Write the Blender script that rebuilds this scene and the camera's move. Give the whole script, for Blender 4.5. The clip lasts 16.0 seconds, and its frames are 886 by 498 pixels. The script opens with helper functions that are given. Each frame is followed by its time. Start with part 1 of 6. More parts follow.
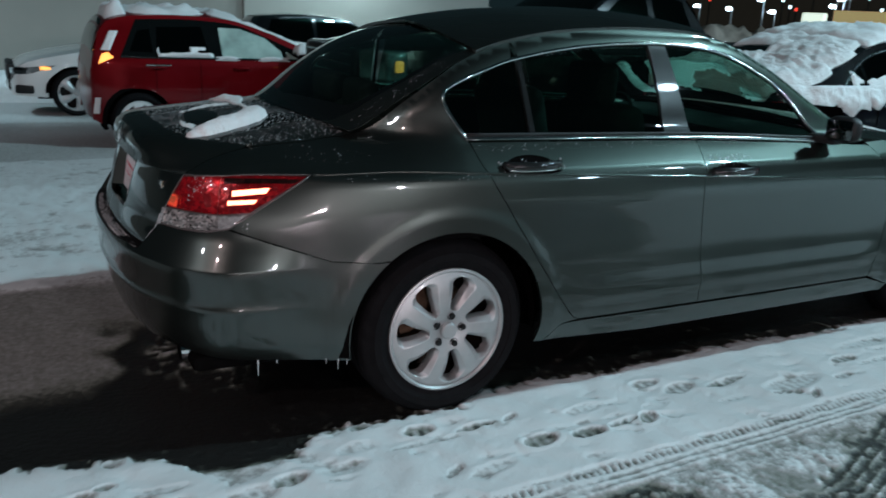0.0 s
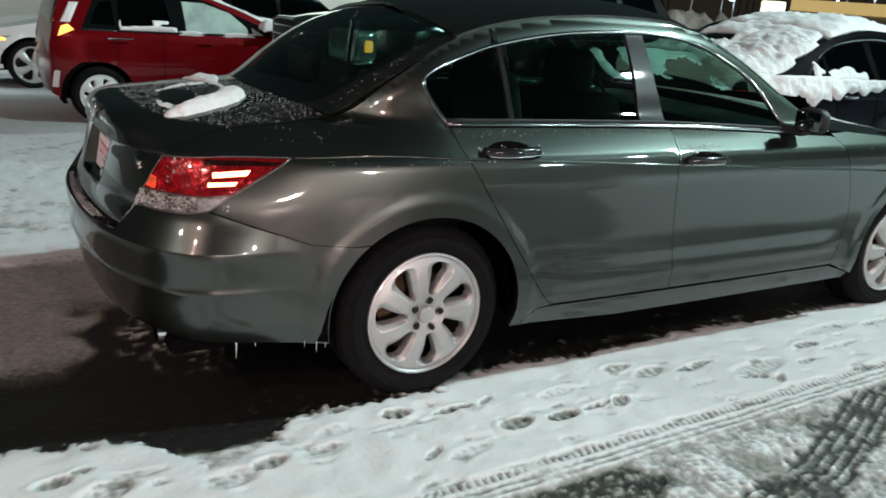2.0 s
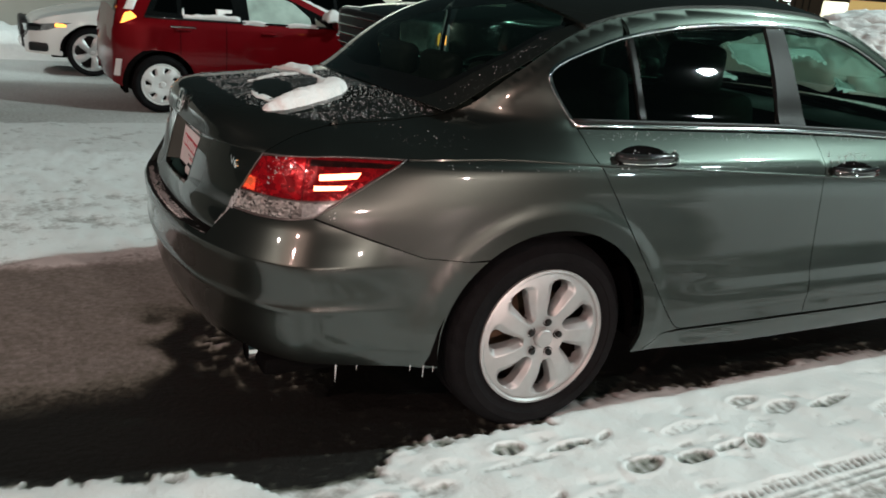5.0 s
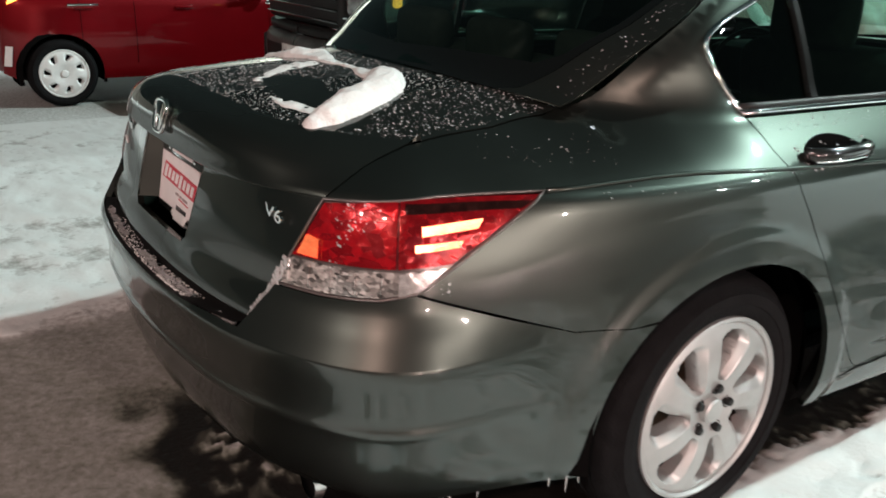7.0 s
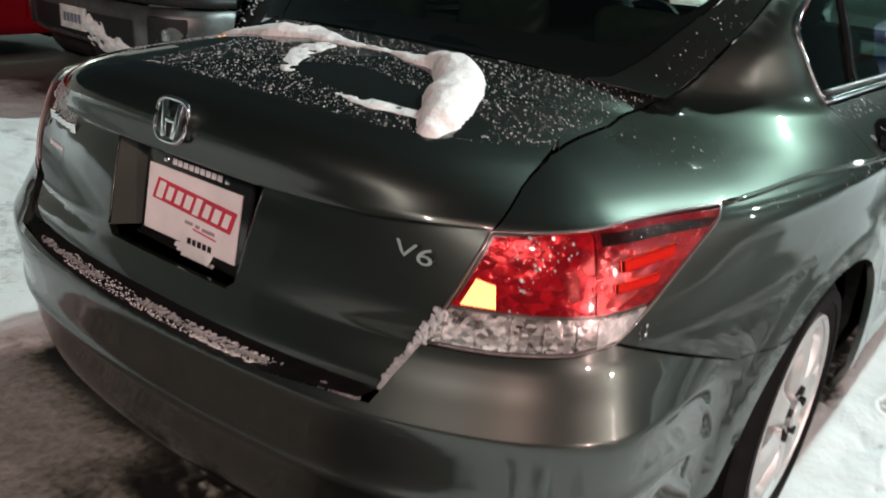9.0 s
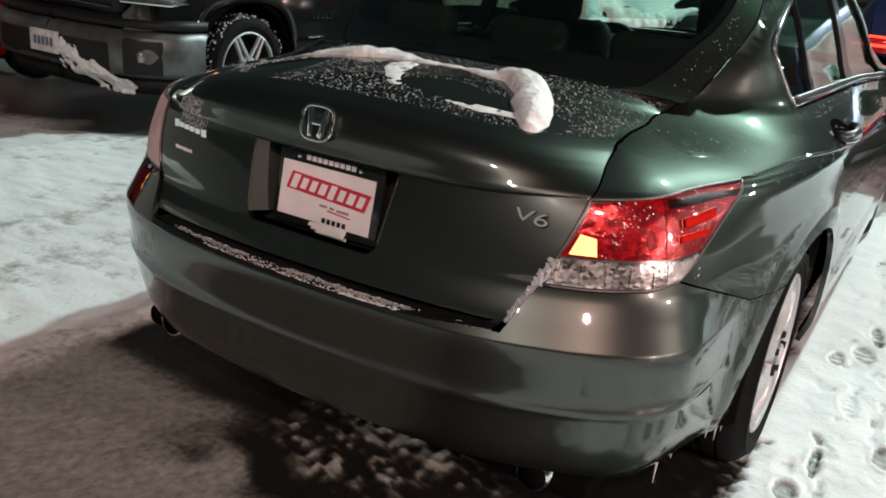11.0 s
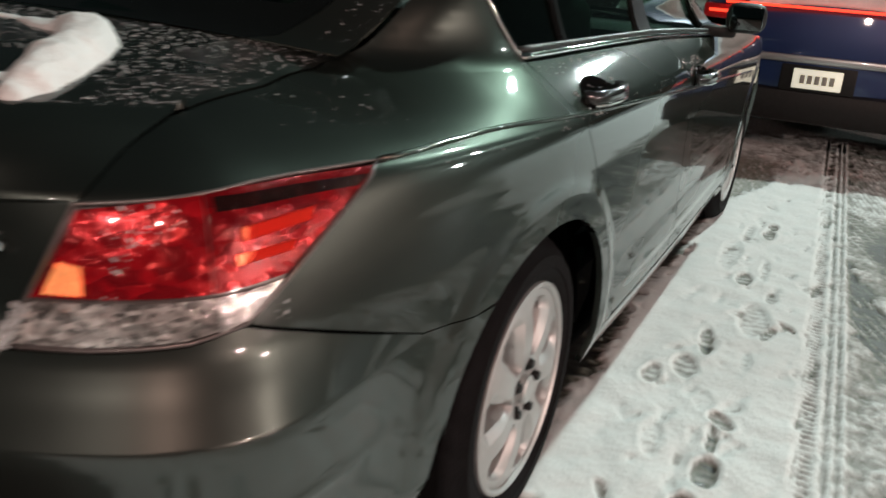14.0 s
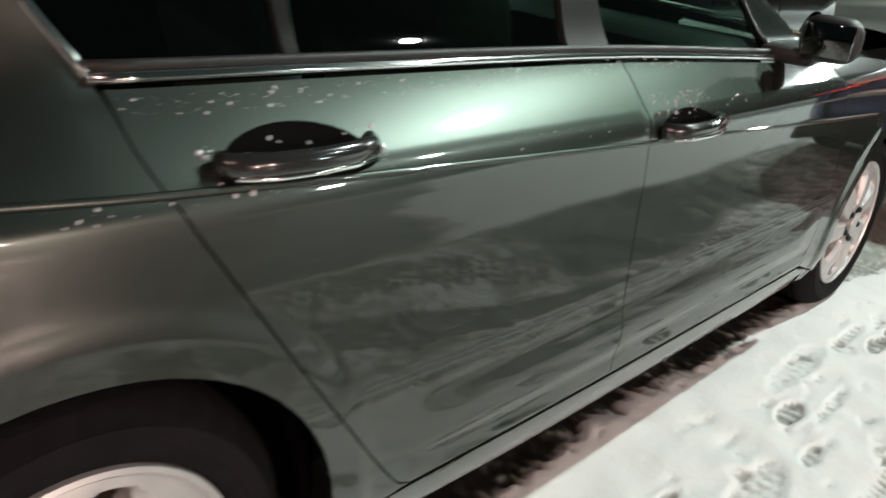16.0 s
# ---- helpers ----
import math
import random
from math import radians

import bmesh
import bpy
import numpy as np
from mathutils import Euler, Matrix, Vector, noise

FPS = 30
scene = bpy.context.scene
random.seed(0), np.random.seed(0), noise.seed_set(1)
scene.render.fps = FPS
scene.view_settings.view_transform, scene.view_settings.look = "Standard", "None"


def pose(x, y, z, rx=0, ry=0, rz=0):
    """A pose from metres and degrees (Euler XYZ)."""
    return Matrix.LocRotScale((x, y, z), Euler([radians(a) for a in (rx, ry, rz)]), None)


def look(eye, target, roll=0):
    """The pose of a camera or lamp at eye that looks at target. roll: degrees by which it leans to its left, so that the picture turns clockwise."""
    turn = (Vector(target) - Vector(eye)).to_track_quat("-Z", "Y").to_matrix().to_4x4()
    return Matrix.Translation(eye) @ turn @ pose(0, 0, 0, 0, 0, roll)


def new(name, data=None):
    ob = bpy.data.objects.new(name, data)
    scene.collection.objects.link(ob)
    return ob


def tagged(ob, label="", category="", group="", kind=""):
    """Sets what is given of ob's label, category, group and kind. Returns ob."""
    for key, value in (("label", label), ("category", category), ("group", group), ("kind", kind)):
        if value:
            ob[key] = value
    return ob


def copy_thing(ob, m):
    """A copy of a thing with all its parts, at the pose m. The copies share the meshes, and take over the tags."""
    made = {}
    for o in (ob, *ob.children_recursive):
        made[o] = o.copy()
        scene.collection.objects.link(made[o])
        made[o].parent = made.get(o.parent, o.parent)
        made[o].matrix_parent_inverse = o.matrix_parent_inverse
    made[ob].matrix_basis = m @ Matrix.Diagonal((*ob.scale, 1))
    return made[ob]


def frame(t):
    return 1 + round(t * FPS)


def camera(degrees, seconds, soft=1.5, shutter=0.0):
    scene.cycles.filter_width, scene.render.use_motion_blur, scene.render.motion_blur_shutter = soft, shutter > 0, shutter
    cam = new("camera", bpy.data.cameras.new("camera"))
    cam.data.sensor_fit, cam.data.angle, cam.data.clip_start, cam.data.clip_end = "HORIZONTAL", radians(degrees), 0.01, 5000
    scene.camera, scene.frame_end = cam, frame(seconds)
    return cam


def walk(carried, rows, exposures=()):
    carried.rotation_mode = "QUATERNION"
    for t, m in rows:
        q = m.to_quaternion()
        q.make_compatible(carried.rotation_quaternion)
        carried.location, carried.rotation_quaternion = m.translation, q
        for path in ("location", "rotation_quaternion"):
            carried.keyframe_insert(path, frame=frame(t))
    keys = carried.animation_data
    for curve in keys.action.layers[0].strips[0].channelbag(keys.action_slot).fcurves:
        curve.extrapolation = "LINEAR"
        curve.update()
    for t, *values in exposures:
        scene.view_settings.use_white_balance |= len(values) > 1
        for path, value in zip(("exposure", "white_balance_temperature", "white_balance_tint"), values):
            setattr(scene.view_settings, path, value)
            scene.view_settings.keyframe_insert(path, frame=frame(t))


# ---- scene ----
from mathutils.geometry import delaunay_2d_cdt

cam = camera(55.3, 16.0, 1.7, 0.5)
PATH = [
    (0, (-1.374, -3.326, 1.429), (-0.455, -1.636, 0.879), 3.09),
    (0.5, (-1.414, -3.324, 1.444), (-0.418, -1.671, 0.917), 2.94),
    (1, (-1.423, -3.324, 1.434), (-0.43, -1.671, 0.901), 4.35),
    (1.5, (-1.429, -3.302, 1.43), (-0.444, -1.665, 0.841), 5.03),
    (2, (-1.441, -3.3, 1.445), (-0.442, -1.671, 0.856), 4.68),
    (2.5, (-1.432, -3.326, 1.454), (-0.293, -1.783, 0.885), 4.95),
    (3, (-1.433, -3.345, 1.454), (-0.318, -1.782, 0.894), 3.6),
    (3.5, (-1.45, -3.32, 1.447), (-0.519, -1.643, 0.877), 4.81),
    (4, (-1.471, -3.269, 1.429), (-0.615, -1.557, 0.851), 5.89),
    (6.5, (-1.533, -2.108, 1.324), (-0.465, -0.554, 0.655), 3.62),
    (7, (-1.511, -1.91, 1.315), (-0.426, -0.374, 0.634), 2.46),
    (7.5, (-1.6, -1.653, 1.298), (-0.471, -0.155, 0.602), 2.73),
    (8, (-1.577, -1.439, 1.251), (-0.474, 0.079, 0.559), 1.9),
    (8.5, (-1.654, -1.284, 1.243), (-0.376, 0.083, 0.539), 3.5),
    (9, (-1.789, -1.187, 1.275), (-0.283, -0.09, 0.547), 5.2),
    (9.5, (-1.956, -1.228, 1.275), (-0.435, -0.166, 0.528), 4.3),
    (12, (-2.402, -1.073, 1.302), (-0.712, -0.218, 0.661), 5.9),
    (12.5, (-2.323, -1.095, 1.283), (-0.632, -0.253, 0.626), 5.5),
    (13, (-2.111, -1.202, 1.258), (-0.448, -0.31, 0.593), 4.4),
    (13.5, (-1.86, -1.298, 1.202), (-0.165, -0.467, 0.54), 4.4),
    (14, (-1.505, -1.372, 1.177), (0.201, -0.566, 0.511), 4.1),
    (14.2, (-1.365, -1.412, 1.174), (0.313, -0.57, 0.495), 3.8),
    (14.5, (-1.155, -1.473, 1.169), (0.417, -0.453, 0.47), 3.3),
    (15, (-0.843, -1.513, 1.185), (0.682, -0.438, 0.466), 6.7),
    (15.5, (-0.576, -1.6, 1.201), (0.841, -0.423, 0.423), 6.4),
    (16, (-0.334, -1.666, 1.221), (1.07, -0.465, 0.456), 7.5),
]
EXPOSURES = [(0, -0.98, 4770, -9), (0.35, -0.08, 5120, -7), (1.0, -0.23, 5420, -6), (2.2, -0.33, 5570, -4), (4.0, -0.45, 5770, -3), (6.5, 0.0, 5920, -1), (8.5, 0.24, 5770, -1), (9.5, 0.03, 5800, 0), (12.0, 0.05, 5970, 0), (13.2, -0.12, 6120, 1), (14.0, -0.44, 6070, 0), (14.7, -0.25, 6120, 1), (16.0, -0.02, 6220, 3)]
walk(cam, [(t, look(eye, target, roll)) for t, eye, target, roll in PATH], EXPOSURES)

# ---- light and air ----
def world_and_lights():
    w = bpy.data.worlds.new("night")
    scene.world = w
    w.use_nodes = True
    bg = w.node_tree.nodes["Background"]
    bg.inputs[0].default_value = (0.55, 0.75, 0.72, 1)
    bg.inputs[1].default_value = 0.035


def lamp(name, at, power, size, colour, aim):
    d = bpy.data.lights.new(name, "SPOT")
    d.energy, d.shadow_soft_size, d.color = power, size, colour
    d.spot_size, d.spot_blend = radians(150), 0.6
    ob = new(name, d)
    ob.matrix_world = look(at, aim)
    return ob


world_and_lights()
lamp("lot_light_far", (42.0, -3.0, 15.0), 30000, 0.5, (0.96, 1.0, 0.95), (0, 0, 0))
lamp("lot_light_front", (12.5, -2.9, 11.8), 9800, 0.24, (0.93, 1.0, 0.94), (0, 0, 0))
lamp("lot_light_lane", (11.0, -9.5, 8.0), 1500, 0.22, (0.97, 1.0, 0.95), (0, 0, 0))
lamp("lot_light_side", (7.2, -10.2, 3.0), 380, 0.20, (0.97, 1.0, 0.96), (0, 0, 0))
lamp("lot_light_rear", (-9.0, -7.4, 7.6), 2500, 0.15, (1.0, 0.54, 0.46), (0, 0, 0))
lamp("lot_light_low", (-2.8, -13.0, 1.5), 2200, 0.12, (1.0, 0.62, 0.55), (0, 0, 0.8))
lamp("lot_light_row", (1.0, -13.0, 3.0), 2600, 0.10, (1.0, 0.70, 0.62), (0, 0, 0.8))
lamp("lot_light_behind", (-11.5, -3.4, 8.0), 2000, 0.25, (1.0, 0.72, 0.64), (0, 0, 0.6))
# Added lamp, hung free over the snow bank to brighten it.
lamp("bank_fill_light", (-4.2, 12.6, 3.6), 900, 0.3, (1.0, 0.98, 0.92), (-4.2, 13.4, -0.6))
lamp("wall_light_pool", (8.4, 20.9, 3.3), 620, 0.3, (0.98, 1.0, 0.88), (8.4, 22, 1.4))


# ---- materials ----
def mat(name, colour, rough=0.5, metal=0.0, coat=0.0, var=0.15, scale=8.0, bump=0.0, bscale=60.0, emit=None, power=0.0, spec=0.5):
    m = bpy.data.materials.new(name)
    m.use_nodes = True
    nt = m.node_tree
    b = nt.nodes["Principled BSDF"]
    tc = nt.nodes.new("ShaderNodeTexCoord")
    n1 = nt.nodes.new("ShaderNodeTexNoise")
    n1.inputs["Scale"].default_value, n1.inputs["Detail"].default_value = scale, 6
    nt.links.new(tc.outputs["Object"], n1.inputs["Vector"])
    r = nt.nodes.new("ShaderNodeValToRGB")
    c = np.array(colour)
    r.color_ramp.elements[0].position, r.color_ramp.elements[1].position = 0.3, 0.7
    r.color_ramp.elements[0].color = (*(c * (1 - var)), 1)
    r.color_ramp.elements[1].color = (*np.minimum(c * (1 + var), 1), 1)
    nt.links.new(n1.outputs["Fac"], r.inputs[0])
    nt.links.new(r.outputs[0], b.inputs["Base Color"])
    mr = nt.nodes.new("ShaderNodeMapRange")
    mr.inputs["To Min"].default_value, mr.inputs["To Max"].default_value = rough * 0.85, min(1, rough * 1.15)
    nt.links.new(n1.outputs["Fac"], mr.inputs["Value"])
    nt.links.new(mr.outputs[0], b.inputs["Roughness"])
    b.inputs["Metallic"].default_value = metal
    b.inputs["Specular IOR Level"].default_value = spec
    b.inputs["Coat Weight"].default_value, b.inputs["Coat Roughness"].default_value = coat, 0.05
    if bump:
        n2 = nt.nodes.new("ShaderNodeTexNoise")
        n2.inputs["Scale"].default_value, n2.inputs["Detail"].default_value = bscale, 4
        nt.links.new(tc.outputs["Object"], n2.inputs["Vector"])
        bp = nt.nodes.new("ShaderNodeBump")
        bp.inputs["Strength"].default_value, bp.inputs["Distance"].default_value = bump, 0.01
        nt.links.new(n2.outputs["Fac"], bp.inputs["Height"])
        nt.links.new(bp.outputs[0], b.inputs["Normal"])
    if emit:
        b.inputs["Emission Color"].default_value, b.inputs["Emission Strength"].default_value = (*emit, 1), power
    return m


def glass_mat(name, tint, gloss=1.0):
    """Thin pane: tinted see-through, mirrored more at a low angle."""
    m = bpy.data.materials.new(name)
    m.use_nodes = True
    nt = m.node_tree
    nt.nodes.clear()
    out, mix = nt.nodes.new("ShaderNodeOutputMaterial"), nt.nodes.new("ShaderNodeMixShader")
    tr, gl, fr = nt.nodes.new("ShaderNodeBsdfTransparent"), nt.nodes.new("ShaderNodeBsdfGlossy"), nt.nodes.new("ShaderNodeLayerWeight")
    rise, gain = nt.nodes.new("ShaderNodeMath"), nt.nodes.new("ShaderNodeMath")
    rise.operation, gain.operation = "POWER", "MULTIPLY_ADD"
    rise.inputs[1].default_value, gain.inputs[1].default_value, gain.inputs[2].default_value = 5.0, 0.94, 0.06
    tr.inputs[0].default_value = (*tint, 1)
    gl.inputs["Roughness"].default_value = 0.02
    gl.inputs["Color"].default_value = (gloss, gloss, gloss, 1)
    fr.inputs[0].default_value = 0.5
    nt.links.new(fr.outputs["Facing"], rise.inputs[0])
    nt.links.new(rise.outputs[0], gain.inputs[0])
    nt.links.new(gain.outputs[0], mix.inputs[0])
    nt.links.new(tr.outputs[0], mix.inputs[1])
    nt.links.new(gl.outputs[0], mix.inputs[2])
    nt.links.new(mix.outputs[0], out.inputs[0])
    return m


M_PAINT = mat("green_grey_paint", (0.056, 0.065, 0.058), 0.36, 0.93, 1.0, 0.06, 3.0)
M_PAINT.node_tree.nodes["Principled BSDF"].inputs["Coat IOR"].default_value = 1.58
M_PAINT.node_tree.nodes["Principled BSDF"].inputs["Coat Roughness"].default_value = 0.035
M_PAINT.node_tree.nodes["Principled BSDF"].inputs["Specular Tint"].default_value = (0.235, 0.245, 0.23, 1)
M_RED = mat("red_paint", (0.125, 0.001, 0.004), 0.35, 0.3, 0.6, 0.08, 3.0, spec=0.1)
M_WHITE = mat("white_paint", (0.62, 0.64, 0.62), 0.4, 0.0, 1.0, 0.05, 3.0)
M_SILVER = mat("silver_paint", (0.4, 0.42, 0.42), 0.35, 0.7, 1.0, 0.05, 3.0)
M_BLACK = mat("black_paint", (0.006, 0.0065, 0.007), 0.14, 0.0, 1.0, 0.1, 3.0)
M_BLUE = mat("blue_paint", (0.012, 0.030, 0.11), 0.4, 0.3, 1.0, 0.08, 3.0)
M_RUBBER = mat("tyre_rubber", (0.007, 0.007, 0.0075), 0.85, 0, 0, 0.3, 30, 0.25, 150, spec=0.08)
M_RIM = mat("alloy", (0.44, 0.455, 0.45), 0.46, 0.6, 0.2, 0.08, 18)
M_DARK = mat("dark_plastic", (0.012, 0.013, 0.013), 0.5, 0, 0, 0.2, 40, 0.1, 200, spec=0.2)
# Near-black without gloss: shade of hollows, gaps and undersides put into colour.
M_VOID = mat("shade_black", (0.004, 0.004, 0.004), 0.9, spec=0.0)
M_FRIT = mat("black_glass_border", (0.004, 0.005, 0.005), 0.08, 0, 0.3, 0.1)
M_PILLAR = mat("door_pillar_film", (0.018, 0.020, 0.019), 0.3, 0.3, 0.3, 0.15, 12, spec=0.3)
M_TRIM = mat("gloss_black_trim", (0.012, 0.014, 0.014), 0.15, 0, 0.6)
M_CHROME = mat("chrome", (0.85, 0.87, 0.87), 0.08, 1.0, 0, 0.03)
M_SEAT = mat("grey_cloth", (0.022, 0.025, 0.023), 0.8, 0, 0, 0.2, 40, 0.2, 200, spec=0.1)
M_GLASS = glass_mat("tinted_glass", (0.24, 0.37, 0.30))
M_REAR = glass_mat("rear_glass", (0.50, 0.64, 0.57))
M_PANE = glass_mat("pale_glass", (0.82, 0.94, 0.88))
M_DIM = mat("mirror_glass", (0.10, 0.11, 0.11), 0.04, 1.0)
M_LENS = mat("lamp_lens", (0.42, 0.44, 0.44), 0.12, 0.5, 1.0)
M_SNOW = mat("snow", (0.66, 0.69, 0.68), 0.65, 0, 0, 0.06, 12, 0.6, 55)


def thin_snow():
    """Snow thin enough for light to come through from behind."""
    m = bpy.data.materials.new("thin_snow")
    m.use_nodes = True
    nt = m.node_tree
    b, out = nt.nodes["Principled BSDF"], nt.nodes["Material Output"]
    no, rp = nt.nodes.new("ShaderNodeTexNoise"), nt.nodes.new("ShaderNodeValToRGB")
    no.inputs["Scale"].default_value, no.inputs["Detail"].default_value = 14, 5
    rp.color_ramp.elements[0].color, rp.color_ramp.elements[1].color = (0.72, 0.76, 0.74, 1), (0.9, 0.93, 0.92, 1)
    tr, mx = nt.nodes.new("ShaderNodeBsdfTranslucent"), nt.nodes.new("ShaderNodeMixShader")
    tc = nt.nodes.new("ShaderNodeTexCoord")
    nt.links.new(tc.outputs["Object"], no.inputs["Vector"])
    nt.links.new(no.outputs["Fac"], rp.inputs[0])
    nt.links.new(rp.outputs[0], b.inputs["Base Color"])
    nt.links.new(rp.outputs[0], tr.inputs["Color"])
    b.inputs["Roughness"].default_value = 0.7
    mx.inputs[0].default_value = 0.75
    nt.links.new(b.outputs[0], mx.inputs[1])
    nt.links.new(tr.outputs[0], mx.inputs[2])
    nt.links.new(mx.outputs[0], out.inputs["Surface"])
    return m


M_THIN_SNOW = thin_snow()


# ---- building tools ----
def pchip(xs, ys):
    """A smooth curve through a few design values, without overshoot."""
    xs, ys = np.array(xs, float), np.array(ys, float)
    h, d = np.diff(xs), np.diff(ys) / np.diff(xs)
    m = np.zeros(len(xs))
    for i in range(1, len(xs) - 1):
        if d[i - 1] * d[i] > 0:
            w1, w2 = 2 * h[i] + h[i - 1], h[i] + 2 * h[i - 1]
            m[i] = (w1 + w2) / (w1 / d[i - 1] + w2 / d[i])
    m[0], m[-1] = d[0], d[-1]
    X = np.linspace(xs[0], xs[-1], 900)
    k = np.clip(np.searchsorted(xs, X) - 1, 0, len(h) - 1)
    t = (X - xs[k]) / h[k]
    Y = (2 * t**3 - 3 * t**2 + 1) * ys[k] + (t**3 - 2 * t**2 + t) * h[k] * m[k] + (-2 * t**3 + 3 * t**2) * ys[k + 1] + (t**3 - t**2) * h[k] * m[k + 1]
    return lambda x: float(np.interp(x, X, Y))


def smooth(a, b, x):
    t = min(1.0, max(0.0, (x - a) / (b - a)))
    return t * t * (3 - 2 * t)


def mesh_ob(name, verts, faces, material, parent=None, label="", normals=None, sharp=False):
    me = bpy.data.meshes.new(name)
    me.from_pydata([tuple(v) for v in verts], [], faces)
    me.materials.append(material)
    if not sharp:
        me.polygons.foreach_set("use_smooth", [True] * len(me.polygons))
    if normals is not None:
        me.normals_split_custom_set_from_vertices([tuple(n) for n in normals])
    ob = new(name, me)
    if parent:
        ob.parent = parent
    if label:
        tagged(ob, label=label)
    return ob


def part(name, bm, material, parent, label="", smoothed=True):
    me = bpy.data.meshes.new(name)
    bm.to_mesh(me)
    bm.free()
    me.materials.append(material)
    if smoothed:
        me.polygons.foreach_set("use_smooth", [True] * len(me.polygons))
        me.set_sharp_from_angle(angle=radians(35))
    ob = new(name, me)
    if parent:
        ob.parent = parent
    if label:
        tagged(ob, label=label)
    return ob


def empty(name, m=None):
    ob = new(name)
    if m is not None:
        ob.matrix_world = m
    return ob


def dense(points, step, closed=True):
    out = []
    n = len(points)
    for i in range(n if closed else n - 1):
        a, b = np.array(points[i], float), np.array(points[(i + 1) % n], float)
        k = max(1, int(math.ceil(np.linalg.norm(b - a) / step)))
        out += [tuple(a + (b - a) * j / k) for j in range(k)]
    if not closed:
        out.append(tuple(points[-1]))
    return out


def inside(px, py, poly):
    hit = np.zeros(px.shape, bool)
    for (x1, y1), (x2, y2) in zip(poly, poly[1:] + poly[:1]):
        cross = ((y1 > py) != (y2 > py)) & (px < (x2 - x1) * (py - y1) / ((y2 - y1) or 1e-12) + x1)
        hit ^= cross
    return hit


def inset(poly, d):
    area = sum(a[0] * b[1] - b[0] * a[1] for a, b in zip(poly, poly[1:] + poly[:1]))
    if area < 0:
        poly = poly[::-1]
    out, n = [], len(poly)
    for i in range(n):
        p, a, b = (np.array(poly[j]) for j in (i, i - 1, (i + 1) % n))
        t1, t2 = (p - a) / (np.linalg.norm(p - a) + 1e-9), (b - p) / (np.linalg.norm(b - p) + 1e-9)
        nrm = np.array([-(t1 + t2)[1], (t1 + t2)[0]])
        nrm /= np.linalg.norm(nrm) + 1e-9
        out.append(tuple(p + nrm * d))
    return out


def normal_of(f, u, v, e=1e-3):
    a = Vector(f(u + e, v)) - Vector(f(u - e, v))
    b = Vector(f(u, v + e)) - Vector(f(u, v - e))
    n = a.cross(b)
    return n.normalized() if n.length > 1e-12 else Vector((0, 0, 1))


def panel(name, poly, f, material, parent, label="", step=0.03, flange=0.016, gap=0.0016, lift=0.0, sides=(1,), grid=None, extra=()):
    """A panel cut to the outline poly out of the surface f, with its edges turned in. sides: 1 as built, -1 mirrored."""
    pts = inset(dense(poly, step), gap)
    us, vs = [p[0] for p in pts], [p[1] for p in pts]
    gs = grid or step
    gx, gy = np.meshgrid(np.arange(min(us) + gs / 2, max(us), gs), np.arange(min(vs) + gs / 2, max(vs), gs))
    gx, gy = gx.ravel(), gy.ravel()
    keep = inside(gx, gy, inset(pts, gs * 0.35)) if len(gx) else []
    inner = [(x, y) for x, y, k in zip(gx, gy, keep) if k]
    if extra:
        ex, ey = np.array([p[0] for p in extra]), np.array([p[1] for p in extra])
        inner = [p for p in inner if min((ex - p[0]) ** 2 + (ey - p[1]) ** 2) > (gs * 0.4) ** 2]
        inner += [(x, y) for x, y, k in zip(ex, ey, inside(ex, ey, inset(pts, 0.002))) if k]
    nb = len(pts)
    v2, _, faces, *_ = delaunay_2d_cdt([Vector(p) for p in pts + inner], [(i, (i + 1) % nb) for i in range(nb)], [list(range(nb))], 1, 1e-7)
    P = [Vector(f(u, v)) for u, v in v2]
    N = [normal_of(f, u, v) for u, v in v2]
    V = [p + n * lift for p, n in zip(P, N)]
    faces = [list(fc) for fc in faces]
    normals = list(N)
    k0 = len(V)
    rim = [(Vector(f(u, v)), normal_of(f, u, v)) for u, v in pts]
    for p, n in rim:
        V += [p + n * lift, p + n * (lift - flange)]
    for i in range(nb):
        j = (i + 1) % nb
        e = (rim[j][0] - rim[i][0])
        o = e.cross(rim[i][1])
        o = o.normalized() if o.length > 1e-9 else rim[i][1]
        normals += [o, o]
        faces.append([k0 + 2 * j, k0 + 2 * i, k0 + 2 * i + 1, k0 + 2 * j + 1])
    made = []
    for s in sides:
        vv = [(v.x, v.y * s, v.z) for v in V]
        nn = [(n.x, n.y * s, n.z) for n in normals]
        ff = faces if s > 0 else [fc[::-1] for fc in faces]
        made.append(mesh_ob(name, vv, ff, material, parent, label, nn))
    return made


def grid_skin(name, f, us, vs, material, parent=None, label="", flip=False):
    V = [f(u, v) for v in vs for u in us]
    n = len(us)
    F = [[j * n + i, j * n + i + 1, (j + 1) * n + i + 1, (j + 1) * n + i] for j in range(len(vs) - 1) for i in range(n - 1)]
    if flip:
        F = [x[::-1] for x in F]
    return mesh_ob(name, V, F, material, parent, label)


